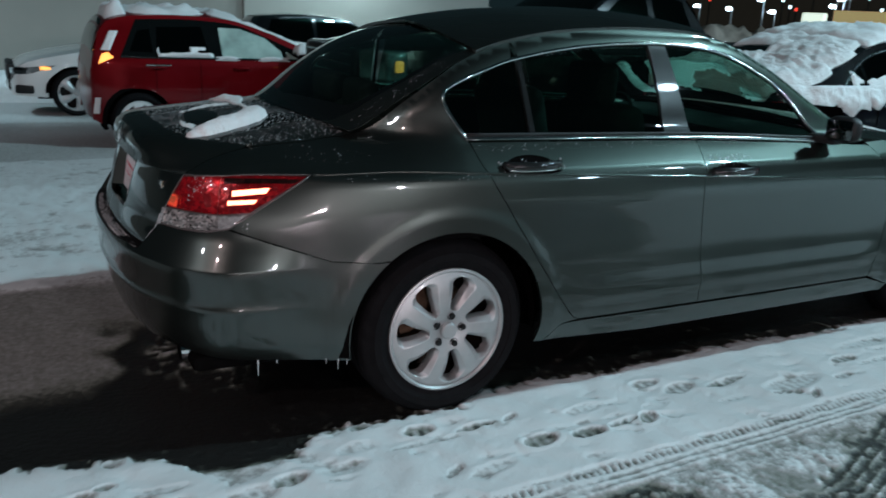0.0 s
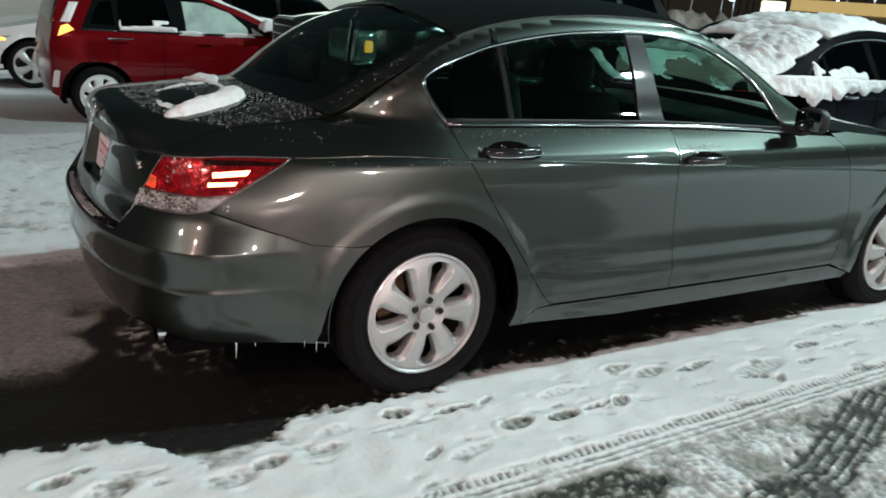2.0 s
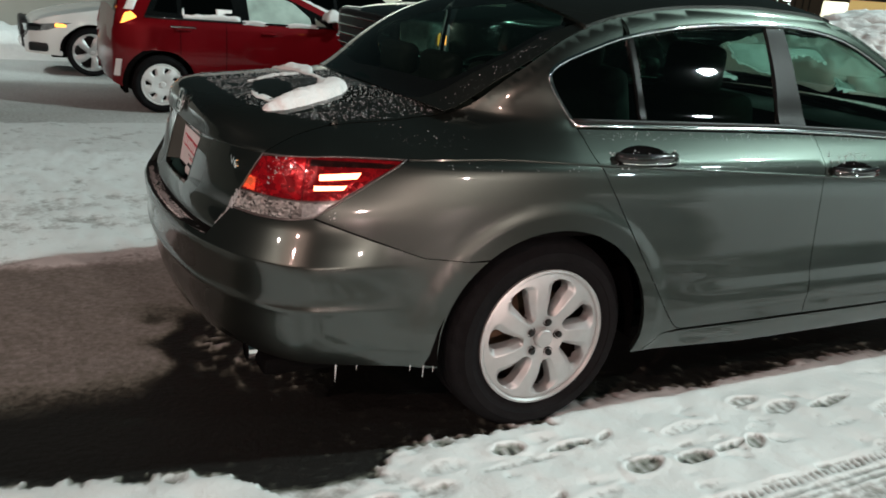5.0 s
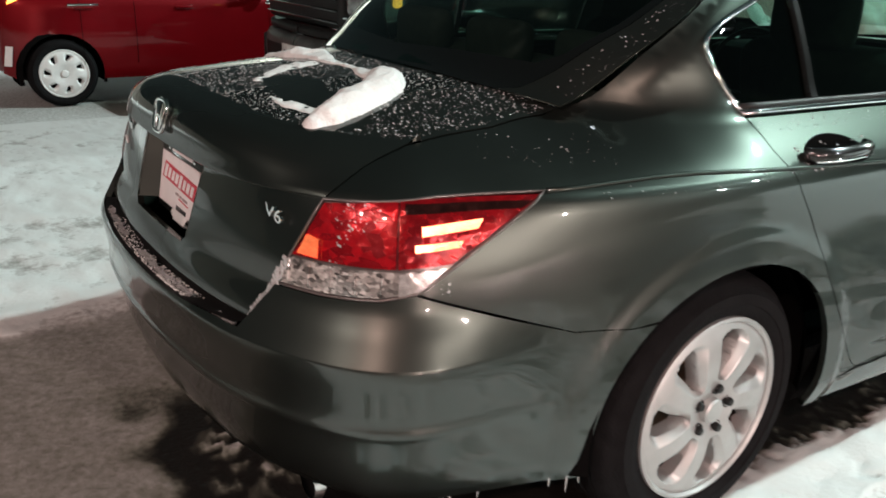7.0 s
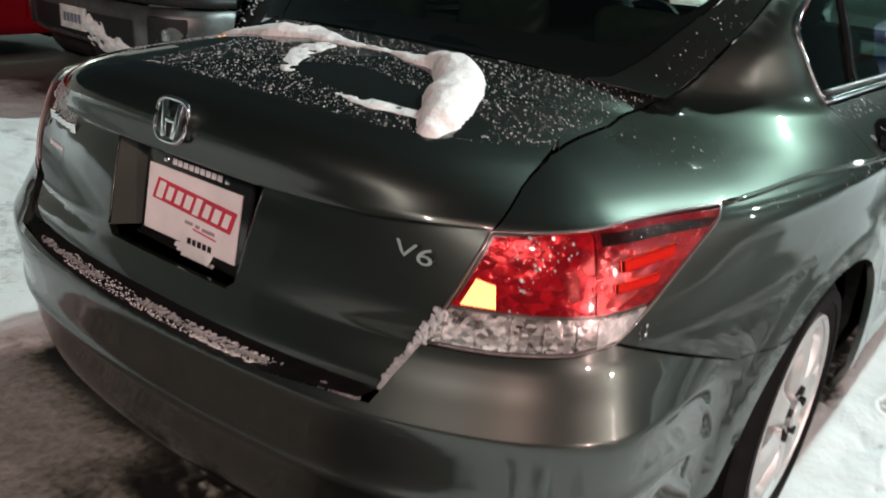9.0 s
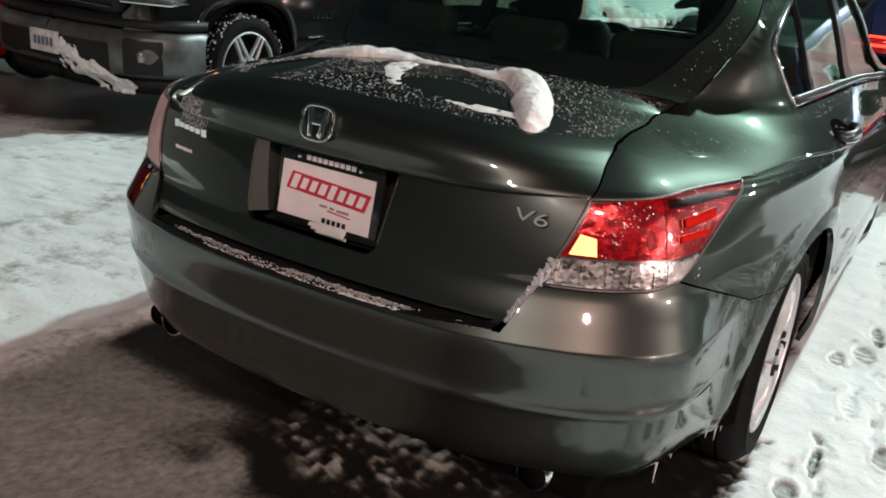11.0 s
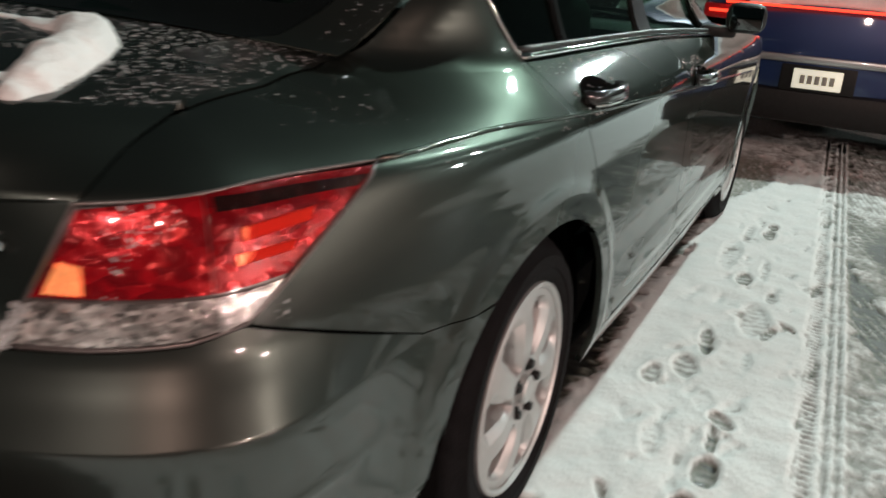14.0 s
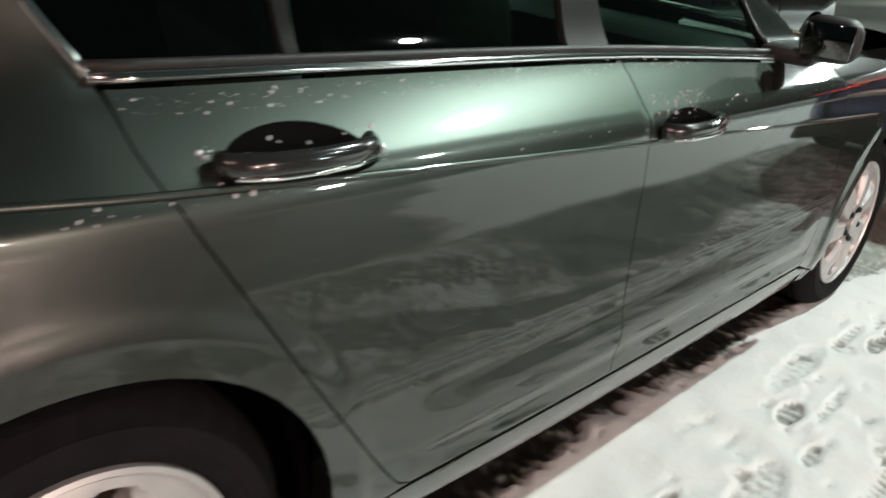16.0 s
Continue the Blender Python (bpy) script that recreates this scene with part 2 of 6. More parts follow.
def tube(name, path, r, material, parent=None, label="", closed=False, n=8, flat=1.0):
    """A rod of radius r along a path of points."""
    P = [Vector(p) for p in path]
    m = len(P)
    V, F = [], []
    up = Vector((0, 0, 1))
    for i, p in enumerate(P):
        a, b = P[i - 1] if (i or closed) else p, P[(i + 1) % m] if (i < m - 1 or closed) else p
        t = (b - a).normalized()
        s = t.cross(up)
        s = s.normalized() if s.length > 1e-4 else Vector((1, 0, 0))
        q = s.cross(t)
        for k in range(n):
            an = 2 * math.pi * k / n
            V.append(p + s * (r * math.cos(an)) + q * (r * flat * math.sin(an)))
    for i in range(m if closed else m - 1):
        j = (i + 1) % m
        for k in range(n):
            l = (k + 1) % n
            F.append([i * n + k, i * n + l, j * n + l, j * n + k])
    if not closed:
        F += [list(range(n))[::-1], [(m - 1) * n + k for k in range(n)]]
    return mesh_ob(name, V, F, material, parent, label)


def block(size, at=(0, 0, 0), bevel=0.01, segments=2, turn=None):
    bm = bmesh.new()
    bmesh.ops.create_cube(bm, size=1, matrix=Matrix.Diagonal((*size, 1)))
    if bevel:
        bmesh.ops.bevel(bm, geom=bm.edges[:], offset=bevel, segments=segments, affect="EDGES", profile=0.5)
    bmesh.ops.transform(bm, matrix=Matrix.Translation(at) @ (turn or Matrix()), verts=bm.verts)
    return bm


def lathe(profile, n=48, axis="y"):
    """Turns a profile of (radius, along) pairs round the y axis."""
    bm = bmesh.new()
    rings = []
    for r, a in profile:
        rings.append([bm.verts.new((r * math.cos(2 * math.pi * k / n), a, r * math.sin(2 * math.pi * k / n))) for k in range(n)])
    for p, q in zip(rings, rings[1:]):
        for k in range(n):
            bm.faces.new([p[k], q[k], q[(k + 1) % n], p[(k + 1) % n]])
    bmesh.ops.recalc_face_normals(bm, faces=bm.faces)
    return bm


# ---- wheels ----
def spoke_disc(rim_r, spokes, hub_r, window, swirl=0.0, dish=0.03, width=0.5, fine=False):
    """A cast wheel face in the xz plane, facing -y: solid petals with windows between them."""
    bm = bmesh.new()
    na, nr = (spokes * 44, 40) if fine else (spokes * 24, 14)
    rs = [hub_r * 0.35 + (rim_r - hub_r * 0.35) * i / nr for i in range(nr + 1)]
    lo, hi = window

    def cut(r, a):
        k = (r / rim_r - lo) / (hi - lo)
        if not 0 < k < 1:
            return -1.0
        ph = ((a / (2 * math.pi) * spokes + swirl * k) % 1.0) - 0.5
        half = width * 0.5 * (0.42 + 0.58 * k**0.8) * min(1, (1 - k) / 0.16) ** 0.5 * min(1, k / 0.10) ** 0.5
        return half - abs(ph)
    front = {}
    for i, r in enumerate(rs):
        for j in range(na):
            a = 2 * math.pi * j / na
            c = cut(r, a)
            k = (r - rs[0]) / (rim_r - rs[0])
            y = -dish * (1 - (2 * k - 1) ** 2) * 0.6 - 0.012
            y += 0.016 * max(0, 1 + c / 0.16) if c > -0.16 else 0
            front[i, j] = bm.verts.new((r * math.cos(a), y, r * math.sin(a)))
    cells = []
    for i in range(nr):
        for j in range(na):
            r, a = (rs[i] + rs[i + 1]) / 2, 2 * math.pi * (j + 0.5) / na
            if cut(r, a) < 0:
                cells.append(bm.faces.new([front[i, j], front[i + 1, j], front[i + 1, (j + 1) % na], front[i, (j + 1) % na]]))
    bmesh.ops.delete(bm, geom=[v for v in bm.verts if not v.link_faces], context="VERTS")
    edge = [e for e in bm.edges if len(e.link_faces) == 1]
    made = bmesh.ops.extrude_edge_only(bm, edges=edge)["geom"]
    bmesh.ops.translate(bm, verts=[g for g in made if isinstance(g, bmesh.types.BMVert)], vec=(0, 0.035, 0))
    for _ in range(6 if fine else 1):
        bmesh.ops.smooth_vert(bm, verts=bm.verts[:], factor=0.5, use_axis_x=True, use_axis_y=False, use_axis_z=True)
    bmesh.ops.recalc_face_normals(bm, faces=bm.faces)
    return bm


def twin_spokes(rim_r, count):
    """A wheel face of paired straight spokes, facing -y."""
    bm = bmesh.new()
    for k in range(count):
        for off in (-1, 1):
            turn = Matrix.Rotation(2 * math.pi * k / count, 4, "Y")
            bar = block((rim_r * 0.84, 0.030, 0.022), (rim_r * 0.56, -0.018, off * 0.026), 0.005, 1, Matrix.Rotation(radians(off * 4), 4, "Y"))
            bmesh.ops.transform(bar, matrix=turn, verts=bar.verts)
            me = bpy.data.meshes.new("bar")
            bar.to_mesh(me)
            bar.free()
            bm.from_mesh(me)
            bpy.data.meshes.remove(me)
    hub = lathe([(0.0, -0.03), (0.07, -0.03), (0.085, -0.015), (0.085, 0.02)], 24)
    me = bpy.data.meshes.new("hub")
    hub.to_mesh(me)
    hub.free()
    bm.from_mesh(me)
    bpy.data.meshes.remove(me)
    return bm


def wheel(parent, at, tyre_r, rim_r, width, spokes=7, side=-1, spin=0.0, material=None, lugs=5, swirl=0.12, wide=0.50, window=(0.30, 0.93), twin=False):
    """tyre > none; rim; hub: a road wheel whose face looks along side * y."""
    m = pose(*at) @ pose(0, 0, 0, 0, 0, 180 if side > 0 else 0) @ pose(0, 0, 0, 0, spin, 0)
    h, sh = width / 2, tyre_r - rim_r
    tyre = part("tyre", lathe([(rim_r - 0.012, h - 0.02), (rim_r + 0.01, h), (rim_r + sh * 0.55, h + 0.008), (tyre_r - 0.02, h - 0.008), (tyre_r - 0.004, h - 0.03),
        (tyre_r, h * 0.5), (tyre_r - 0.006, h * 0.48), (tyre_r - 0.006, h * 0.42), (tyre_r, h * 0.4), (tyre_r, 0.01), (tyre_r - 0.006, 0.008), (tyre_r - 0.006, -0.008), (tyre_r, -0.01), (tyre_r, -h * 0.4), (tyre_r - 0.006, -h * 0.42), (tyre_r - 0.006, -h * 0.48), (tyre_r, -h * 0.5),
        (tyre_r - 0.004, -h + 0.03), (tyre_r - 0.02, -h + 0.008), (rim_r + sh * 0.62, -h - 0.006), (rim_r + sh * 0.6, -h - 0.010), (rim_r + sh * 0.35, -h - 0.010), (rim_r + sh * 0.33, -h - 0.006), (rim_r + 0.01, -h), (rim_r - 0.012, -h + 0.02)], 64), M_RUBBER, parent, "black rubber tyre")
    tyre.matrix_local = m
    rim = part("rim", twin_spokes(rim_r - 0.004, spokes) if twin else spoke_disc(rim_r - 0.006, spokes, 0.065, window, swirl, width=wide, fine=lugs > 0), material or M_RIM, tyre, "silver alloy rim")
    rim.matrix_local = Matrix.Translation((0, -h + 0.018, 0))
    lip = part("rim_lip", lathe([(rim_r - 0.012, -h + 0.03), (rim_r - 0.010, -h + 0.0), (rim_r - 0.004, -h - 0.006), (rim_r + 0.003, -h - 0.003), (rim_r + 0.004, -h + 0.01)], 64), material or M_RIM, tyre)
    barrel = part("barrel", lathe([(rim_r - 0.014, -h + 0.025), (rim_r - 0.03, 0), (rim_r - 0.02, h - 0.02), (0.02, h - 0.03)], 40), mat("brake_dust", (0.030, 0.021, 0.015), 0.6, 0.2, 0, 0.4, 30) if lugs else M_DARK, tyre)
    disc = part("brake_disc", lathe([(0.03, -0.01), (0.145, -0.01), (0.145, 0.015), (0.03, 0.015)], 40), mat("brake_steel", (0.13, 0.08, 0.048), 0.5, 0.6, 0, 0.3, 40), tyre) if lugs else None
    cap = part("hub_cap", lathe([(0.0, -h - 0.016), (0.026, -h - 0.016), (0.031, -h - 0.012), (0.031, -h + 0.02)], 24), material or M_RIM, tyre)
    for k in range(lugs):
        a = 2 * math.pi * (k + 0.1) / lugs
        nut = part("lug_nut", lathe([(0.0, -h - 0.016), (0.009, -h - 0.016), (0.011, -h - 0.010), (0.011, -h + 0.0), (0.017, -h - 0.006), (0.017, -h + 0.02)], 10), M_DARK, tyre)
        nut.matrix_local = Matrix.Translation((0.057 * math.cos(a), 0, 0.057 * math.sin(a)))
    return tyre


# ---- the green-grey sedan ----
class Shell:
    """The sedan's side and tail surface: a plan outline, with an inset that changes with height."""
    plan = [(3.72, 0.0), (3.70, 0.35), (3.60, 0.62), (3.40, 0.79), (3.15, 0.875), (2.8, 0.912), (2.2, 0.925), (1.1, 0.928), (0.4, 0.918), (0.0, 0.903), (-0.3, 0.866), (-0.5, 0.822),
            (-0.66, 0.779), (-0.76, 0.740), (-0.84, 0.668), (-0.91, 0.540), (-0.955, 0.40), (-0.980, 0.20), (-0.988, 0.0)]
    side_z = staticmethod(pchip([0.15, 0.25, 0.32, 0.45, 0.60, 0.75, 0.84, 0.875, 0.90, 0.95, 0.99, 1.10, 1.20, 1.40, 1.50], [0.075, 0.032, 0.012, 0.004, 0.0, 0.0, 0.006, 0.012, 0.038, 0.10, 0.155, 0.20, 0.24, 0.34, 0.40]))
    tail_z = staticmethod(pchip([0.20, 0.70, 0.80, 0.89, 0.93, 0.955, 1.0, 1.1, 1.25, 1.4], [0.0, 0.0, 0.016, 0.048, 0.105, 0.18, 0.245, 0.19, 0.10, 0.0]))
    wing_z = staticmethod(pchip([0.20, 0.70, 0.80, 0.88, 0.905, 0.93, 0.955, 1.0, 1.1, 1.25, 1.4], [0.0, 0.0, 0.006, 0.015, 0.042, 0.105, 0.18, 0.245, 0.19, 0.10, 0.0]))
    tail_x = staticmethod(pchip([-0.99, -0.45, -0.26, -0.10, 0.06, 3.8], [1.0, 1.0, 0.6, 0.2, 0.0, 0.0]))
    bulge_z = staticmethod(pchip([0.20, 0.30, 0.36, 0.42, 0.448, 0.457, 0.466, 0.48, 0.53, 0.583, 0.590, 0.597, 0.64, 0.70, 0.74], [-0.01, 0.022, 0.035, 0.045, 0.0515, 0.055, 0.0525, 0.050, 0.0545, 0.0600, 0.0600, 0.0565, 0.034, 0.006, 0.0]))

    rail = staticmethod(pchip([-0.36, -0.26, -0.1, 0.12, 0.34, 0.64, 0.98, 1.2, 1.42, 1.62, 1.80, 2.02, 2.2], [0.965, 1.000, 1.115, 1.245, 1.315, 1.362, 1.380, 1.376, 1.345, 1.265, 1.165, 1.02, 0.955]))

    def __init__(self):
        P = [Vector((x, w)) for x, w in self.plan]
        ext = [Vector((P[0].x, -P[1].y))] + P + [Vector((P[-1].x + 0.01, -P[-2].y))]
        out = []
        for i in range(1, len(ext) - 2):
            a, b, c, d = ext[i - 1 : i + 3]
            for k in range(24):
                t = k / 24
                out.append(0.5 * ((2 * b) + (c - a) * t + (2 * a - 5 * b + 4 * c - d) * t * t + (3 * b - a - 3 * c + d) * t**3))
        out.append(P[-1])
        X, W = np.array([p.x for p in out]), np.array([p.y for p in out])
        L = np.r_[0, np.cumsum(np.hypot(np.diff(X), np.diff(W)))]
        i0 = int(np.argmin(abs(X) + 10 * (W < 0.5)))
        S = -(L - L[i0])
        tx, tw = np.gradient(X), np.gradient(W)
        ln = np.hypot(tx, tw)
        nx, nw = -tw / ln, tx / ln
        flip = np.sign(nw[i0])
        order = np.argsort(S)
        self.S, self.X, self.W, self.nx, self.nw = (v[order] for v in (S, X, W, nx * flip, nw * flip))
        # a calmer direction for the deep inset above the waist, so that it does not fold at the corner
        us = np.arange(self.S[0], self.S[-1], 0.005)
        ker = np.hanning(71) / np.hanning(71).sum()
        calm = [np.convolve(np.pad(np.interp(us, self.S, v), 35, mode="reflect", reflect_type="odd"), ker, "valid") for v in (self.nx, self.nw)]
        ln = np.hypot(*calm)
        self.us, self.cx, self.cw = us, calm[0] / ln, calm[1] / ln
        self.rear = float(self.S[0])

    def plan_at(self, s):
        return [float(np.interp(s, self.S, v)) for v in (self.X, self.W, self.nx, self.nw)]

    def s_of(self, x):
        """Arc length of a place on the flank, from its x."""
        return float(np.interp(x, self.X[self.W > 0.3], self.S[self.W > 0.3]))

    def s_rear(self, y):
        """Arc length of a place on the tail, from its distance off the middle."""
        k = self.X < -0.5
        return float(np.interp(y, self.W[k], self.S[k]))

    def depth(self, x, z):
        q = smooth(-0.66, -0.42, x)
        d = self.side_z(z) + self.tail_x(x) * (self.tail_z(z) * (1 - q) + self.wing_z(z) * q)
        for cx in (0.0, 2.80):
            r = math.hypot(x - cx, z - 0.325)
            if r < 0.8 and z > 0.2:
                d -= 0.007 * smooth(0.468, 0.415, r)
        if -0.28 < x < 2.1 and z > 1.0:
            u = min(1.0, max(0.0, (z - self.rail(x)) / 0.065 + 1))
            d += 0.048 * (1 - math.sqrt(1 - 0.93 * u * u)) * smooth(-0.26, -0.12, x) * smooth(2.05, 1.8, x)
        d -= 0.007 * smooth(0.50, 0.43, z) * smooth(0.36, 0.40, z) * smooth(0.45, 0.7, x) * smooth(2.3, 2.1, x)
        return d

    def at(self, s, z):
        x, w, nx, nw = self.plan_at(s)
        d = self.depth(x, z)
        e = d * smooth(0.03, 0.16, d)
        cx, cw = float(np.interp(s, self.us, self.cx)), float(np.interp(s, self.us, self.cw))
        return (x - nx * (d - e) - cx * e, -(w - nw * (d - e) - cw * e), z)

    def bumper(self, s, z):
        x, w, nx, nw = self.plan_at(s)
        d = self.depth(x, z) - self.bulge_z(z) * smooth(-0.42, -0.80, x)
        return (x - nx * d, -(w - nw * d), z)


def arc(cx, cz, r, a0, a1, n=26):
    return [(cx + r * math.cos(radians(a0 + (a1 - a0) * k / n)), cz + r * math.sin(radians(a0 + (a1 - a0) * k / n))) for k in range(n + 1)]


def rings(cx):
    """Points along the wheel arch lip."""
    return [p for r in (0.382, 0.395, 0.402, 0.409, 0.416, 0.423, 0.430, 0.437, 0.446) for p in arc(cx, 0.325, r, -20, 200, 110)]


def curve2(pts, n=8):
    """A smooth run through points of the plane."""
    P = [Vector(p) for p in pts]
    E = [2 * P[0] - P[1]] + P + [2 * P[-1] - P[-2]]
    out = []
    for i in range(1, len(E) - 2):
        a, b, c, d = E[i - 1 : i + 3]
        for k in range(n):
            t = k / n
            out.append(tuple(0.5 * ((2 * b) + (c - a) * t + (2 * a - 5 * b + 4 * c - d) * t * t + (3 * b - a - 3 * c + d) * t**3)))
    return out + [tuple(P[-1])]


def sedan():
    car = tagged(empty("sedan_car"), "dark green-grey four-door sedan with snow on its boot lid", "car")
    sh = Shell()
    LR = (1, -1)
    belt = pchip([-0.3, 0.085, 0.37, 1.0, 1.87, 2.3], [1.0, 0.991, 0.989, 0.982, 0.952, 0.935])
    crease = pchip([-0.6, -0.5, -0.17, 0.11, 0.5, 1.09, 2.4, 3.0], [0.89, 0.892, 0.902, 0.893, 0.876, 0.846, 0.775, 0.74])
    rail_z = sh.rail

    # greenhouse surface: across from rail to rail
    crown = pchip([-0.45, -0.2, 0.3, 0.9, 1.4, 1.8, 2.2], [0.02, 0.045, 0.062, 0.065, 0.06, 0.06, 0.045])
    bow = pchip([-0.45, -0.26, 0.1, 0.4, 0.9, 1.3, 1.7, 2.2], [-0.15, -0.13, -0.10, -0.05, 0.0, 0.05, 0.12, 0.20])

    def top(a, t):
        z = rail_z(a)
        y = -sh.at(sh.s_of(a), z)[1]
        k = 1 - abs(t) ** 2.2
        return (a + bow(a) * k, y * t, z + crown(a) * k)

    seam_r = curve2([(0.093, 0.972), (0.113, 0.892), (0.208, 0.745), (0.345, 0.546), (0.495, 0.348), (0.545, 0.312)])
    seam_m = curve2([(1.135, 0.978), (1.09, 0.845), (1.105, 0.6), (1.135, 0.42), (1.15, 0.312)])
    seam_f = curve2([(2.13, 0.94), (2.20, 0.80), (2.26, 0.60), (2.255, 0.45), (2.23, 0.310)])
    belt_run = lambda a, b, dz=0.0: [(a + (b - a) * k / 20, belt(a + (b - a) * k / 20) - 0.012 + dz) for k in range(21)]

    # outline of the side windows
    dlo_top = curve2([(0.085, 0.992), (0.030, 1.07), (0.010, 1.128), (0.055, 1.168), (0.19, 1.218), (0.344, 1.262), (0.636, 1.310), (0.98, 1.332), (1.20, 1.326), (1.388, 1.296), (1.56, 1.226), (1.706, 1.136), (1.87, 0.952)], 6)

    P = lambda *a, **k: panel(*a, **k)
    surf = lambda x, z: sh.at(sh.s_of(x), z) if x > -0.6 else sh.at(x, z)
    flank = sh.at

    # quarter panel with its roof pillar
    sB, sA, sD = sh.s_rear(0.60) + 0.0, sh.s_of(-0.497), sh.s_of(-0.745)
    gap_top = [(sB + 0.015, 0.8855), (sB + 0.030, 0.9025), (sB + 0.045, 0.916), (-0.90, 0.926), (-0.864, 0.935), (-0.80, 0.942), (sh.s_of(-0.70), 0.9455), (sh.s_of(-0.60), 0.952), (sh.s_of(-0.50), 0.958), (sh.s_of(-0.36), 0.974), (sh.s_of(-0.27), 0.999)]
    quarter = arc(0, 0.325, 0.368, -14, 130) + [(-0.30, 0.602), (-0.436, 0.611), (-0.593, 0.664), (sD, 0.722), (sA, 0.888), (sh.s_of(-0.70), 0.884), (sB, 0.868)] + gap_top
    quarter += [(x, rail_z(x) + 0.003) for x in np.linspace(-0.24, 0.34, 30)]
    quarter += [p for p in dlo_top if p[0] < 0.343 and p[1] > 0.995][::-1] + seam_r + [(0.47, 0.300), (0.40, 0.236)]
    P("quarter_panel", quarter, flank, M_PAINT, car, "green-grey metallic paint", step=0.02, sides=LR, extra=rings(0.0))
    P("rear_door", belt_run(1.133, 0.096) + seam_r[1:] + seam_m[::-1], flank, M_PAINT, car, "green-grey metallic paint", step=0.025, sides=LR)
    P("front_door", belt_run(2.12, 1.137) + seam_m[1:] + seam_f[::-1][:-1], flank, M_PAINT, car, "green-grey metallic paint", step=0.03, sides=LR)
    P("sill", [(0.40, 0.236), (0.47, 0.30), (0.55, 0.305), (2.22, 0.303), (2.40, 0.25), (2.38, 0.215), (0.9, 0.212)], flank, M_PAINT, car, step=0.03, sides=LR)
    P("front_wing", seam_f + [(2.40, 0.25)] + arc(2.8, 0.325, 0.372, 194, -10) + [(3.20, 0.30), (3.30, 0.62), (3.12, 0.70), (2.98, 0.80), (2.80, 0.90), (2.5, 0.925), (2.25, 0.945)], flank, M_PAINT, car, step=0.025, sides=LR, extra=rings(2.8))
    P("headlamp", [(2.80, 0.90), (2.98, 0.80), (3.12, 0.70), (3.30, 0.62), (3.52, 0.66), (3.52, 0.74), (3.30, 0.82), (3.05, 0.88)], flank, M_LENS, car, "clear headlamp glass", sides=LR)
    P("front_bumper", [(3.20, 0.22), (3.20, 0.30), (3.30, 0.62), (3.52, 0.66), (float(sh.S[-1]) - 0.002, 0.66), (float(sh.S[-1]) - 0.002, 0.22)], flank, M_PAINT, car, step=0.05, sides=LR)
    # roof frame and the pillar between the doors
    frame_run = [p for p in dlo_top if p[0] >= 0.343] + [(1.90, 0.945), (2.13, 0.945)]
    frame_run += [(x, rail_z(x) + 0.003) for x in np.linspace(2.02, 0.34, 60)]
    P("roof_frame", frame_run, flank, M_PAINT, car, step=0.02, sides=LR)
    P("door_pillar", [(0.975, 1.329), (1.068, 1.328), (1.10, 1.15), (1.133, 0.980), (0.992, 0.983), (0.990, 1.15)], flank, M_PILLAR, car, "dark door pillar", step=0.03, lift=-0.003, sides=LR)
    P("window_bar", [(0.335, 1.256), (0.355, 1.262), (0.385, 0.991), (0.358, 0.991)], flank, M_TRIM, car, step=0.03, lift=-0.001, sides=LR)
    upper = lambda a, b: [p for p in dlo_top if a < p[0] < b and p[1] > 0.996]
    P("quarter_glass", [p for p in dlo_top if p[0] < 0.335 and p[1] > 0.99] + [(0.335, 1.252), (0.358, 0.991), (0.09, 0.993)], flank, M_GLASS, car, "dark tinted side glass", step=0.03, lift=-0.012, flange=0.004, sides=LR)
    P("rear_door_glass", upper(0.36, 0.98) + [(0.98, 1.328), (0.992, 0.984), (0.382, 0.990)], flank, M_GLASS, car, "dark tinted side glass", step=0.04, lift=-0.012, flange=0.004, sides=LR)
    P("front_door_glass", [(1.068, 1.327)] + upper(1.08, 1.87) + [(1.87, 0.953), (1.133, 0.980)], flank, M_GLASS, car, "tinted side glass", step=0.04, lift=-0.012, flange=0.004, sides=LR)
    for s in LR:
        ring = [Vector(flank(*p)) for p in dlo_top]
        tube("window_trim", [(v.x, v.y * s, v.z) for v in ring], 0.007, M_CHROME, car, "chrome window surround")
        sill = [Vector(flank(x, belt(x) - 0.003)) for x in np.linspace(0.083, 1.9, 30)]
        tube("belt_moulding", [(v.x, (v.y - 0.003) * s, v.z) for v in sill], 0.008, M_CHROME, car, "chrome belt moulding")
        tube("window_seal", [(v.x, (v.y + 0.006) * s, v.z + 0.012) for v in sill], 0.008, M_DARK, car)
        ln = [Vector(flank(x if x > -0.4 else sh.s_of(x), crease(x) - 0.004)) for x in np.linspace(-0.49, 2.5, 70)]
        tube("crease_moulding", [(v.x, (v.y + 0.001) * s, v.z) for v in ln], 0.0055, M_PAINT, car)

    # tail
    lamp_poly = [(sA, 0.888), (sh.s_of(-0.70), 0.884), (sB, 0.868), (sh.s_rear(0.568), 0.79), (sh.s_rear(0.528), 0.702), (sh.s_rear(0.62), 0.702), (sh.s_of(-0.80), 0.708), (sD, 0.722)]
    lamps = tail_lamps(car, sh, lamp_poly)

    def bump_top(y):
        return 0.600 + 0.012 * smooth(0.2, 0.465, y)
    r0 = sh.rear + 0.0005
    bp = [(-0.30, 0.602), (-0.436, 0.611), (-0.593, 0.664), (sD, 0.720), (sh.s_of(-0.80), 0.706), (sh.s_rear(0.62), 0.700), (sh.s_rear(0.528), 0.700), (sh.s_rear(0.50), 0.655), (sh.s_rear(0.475), 0.610)]
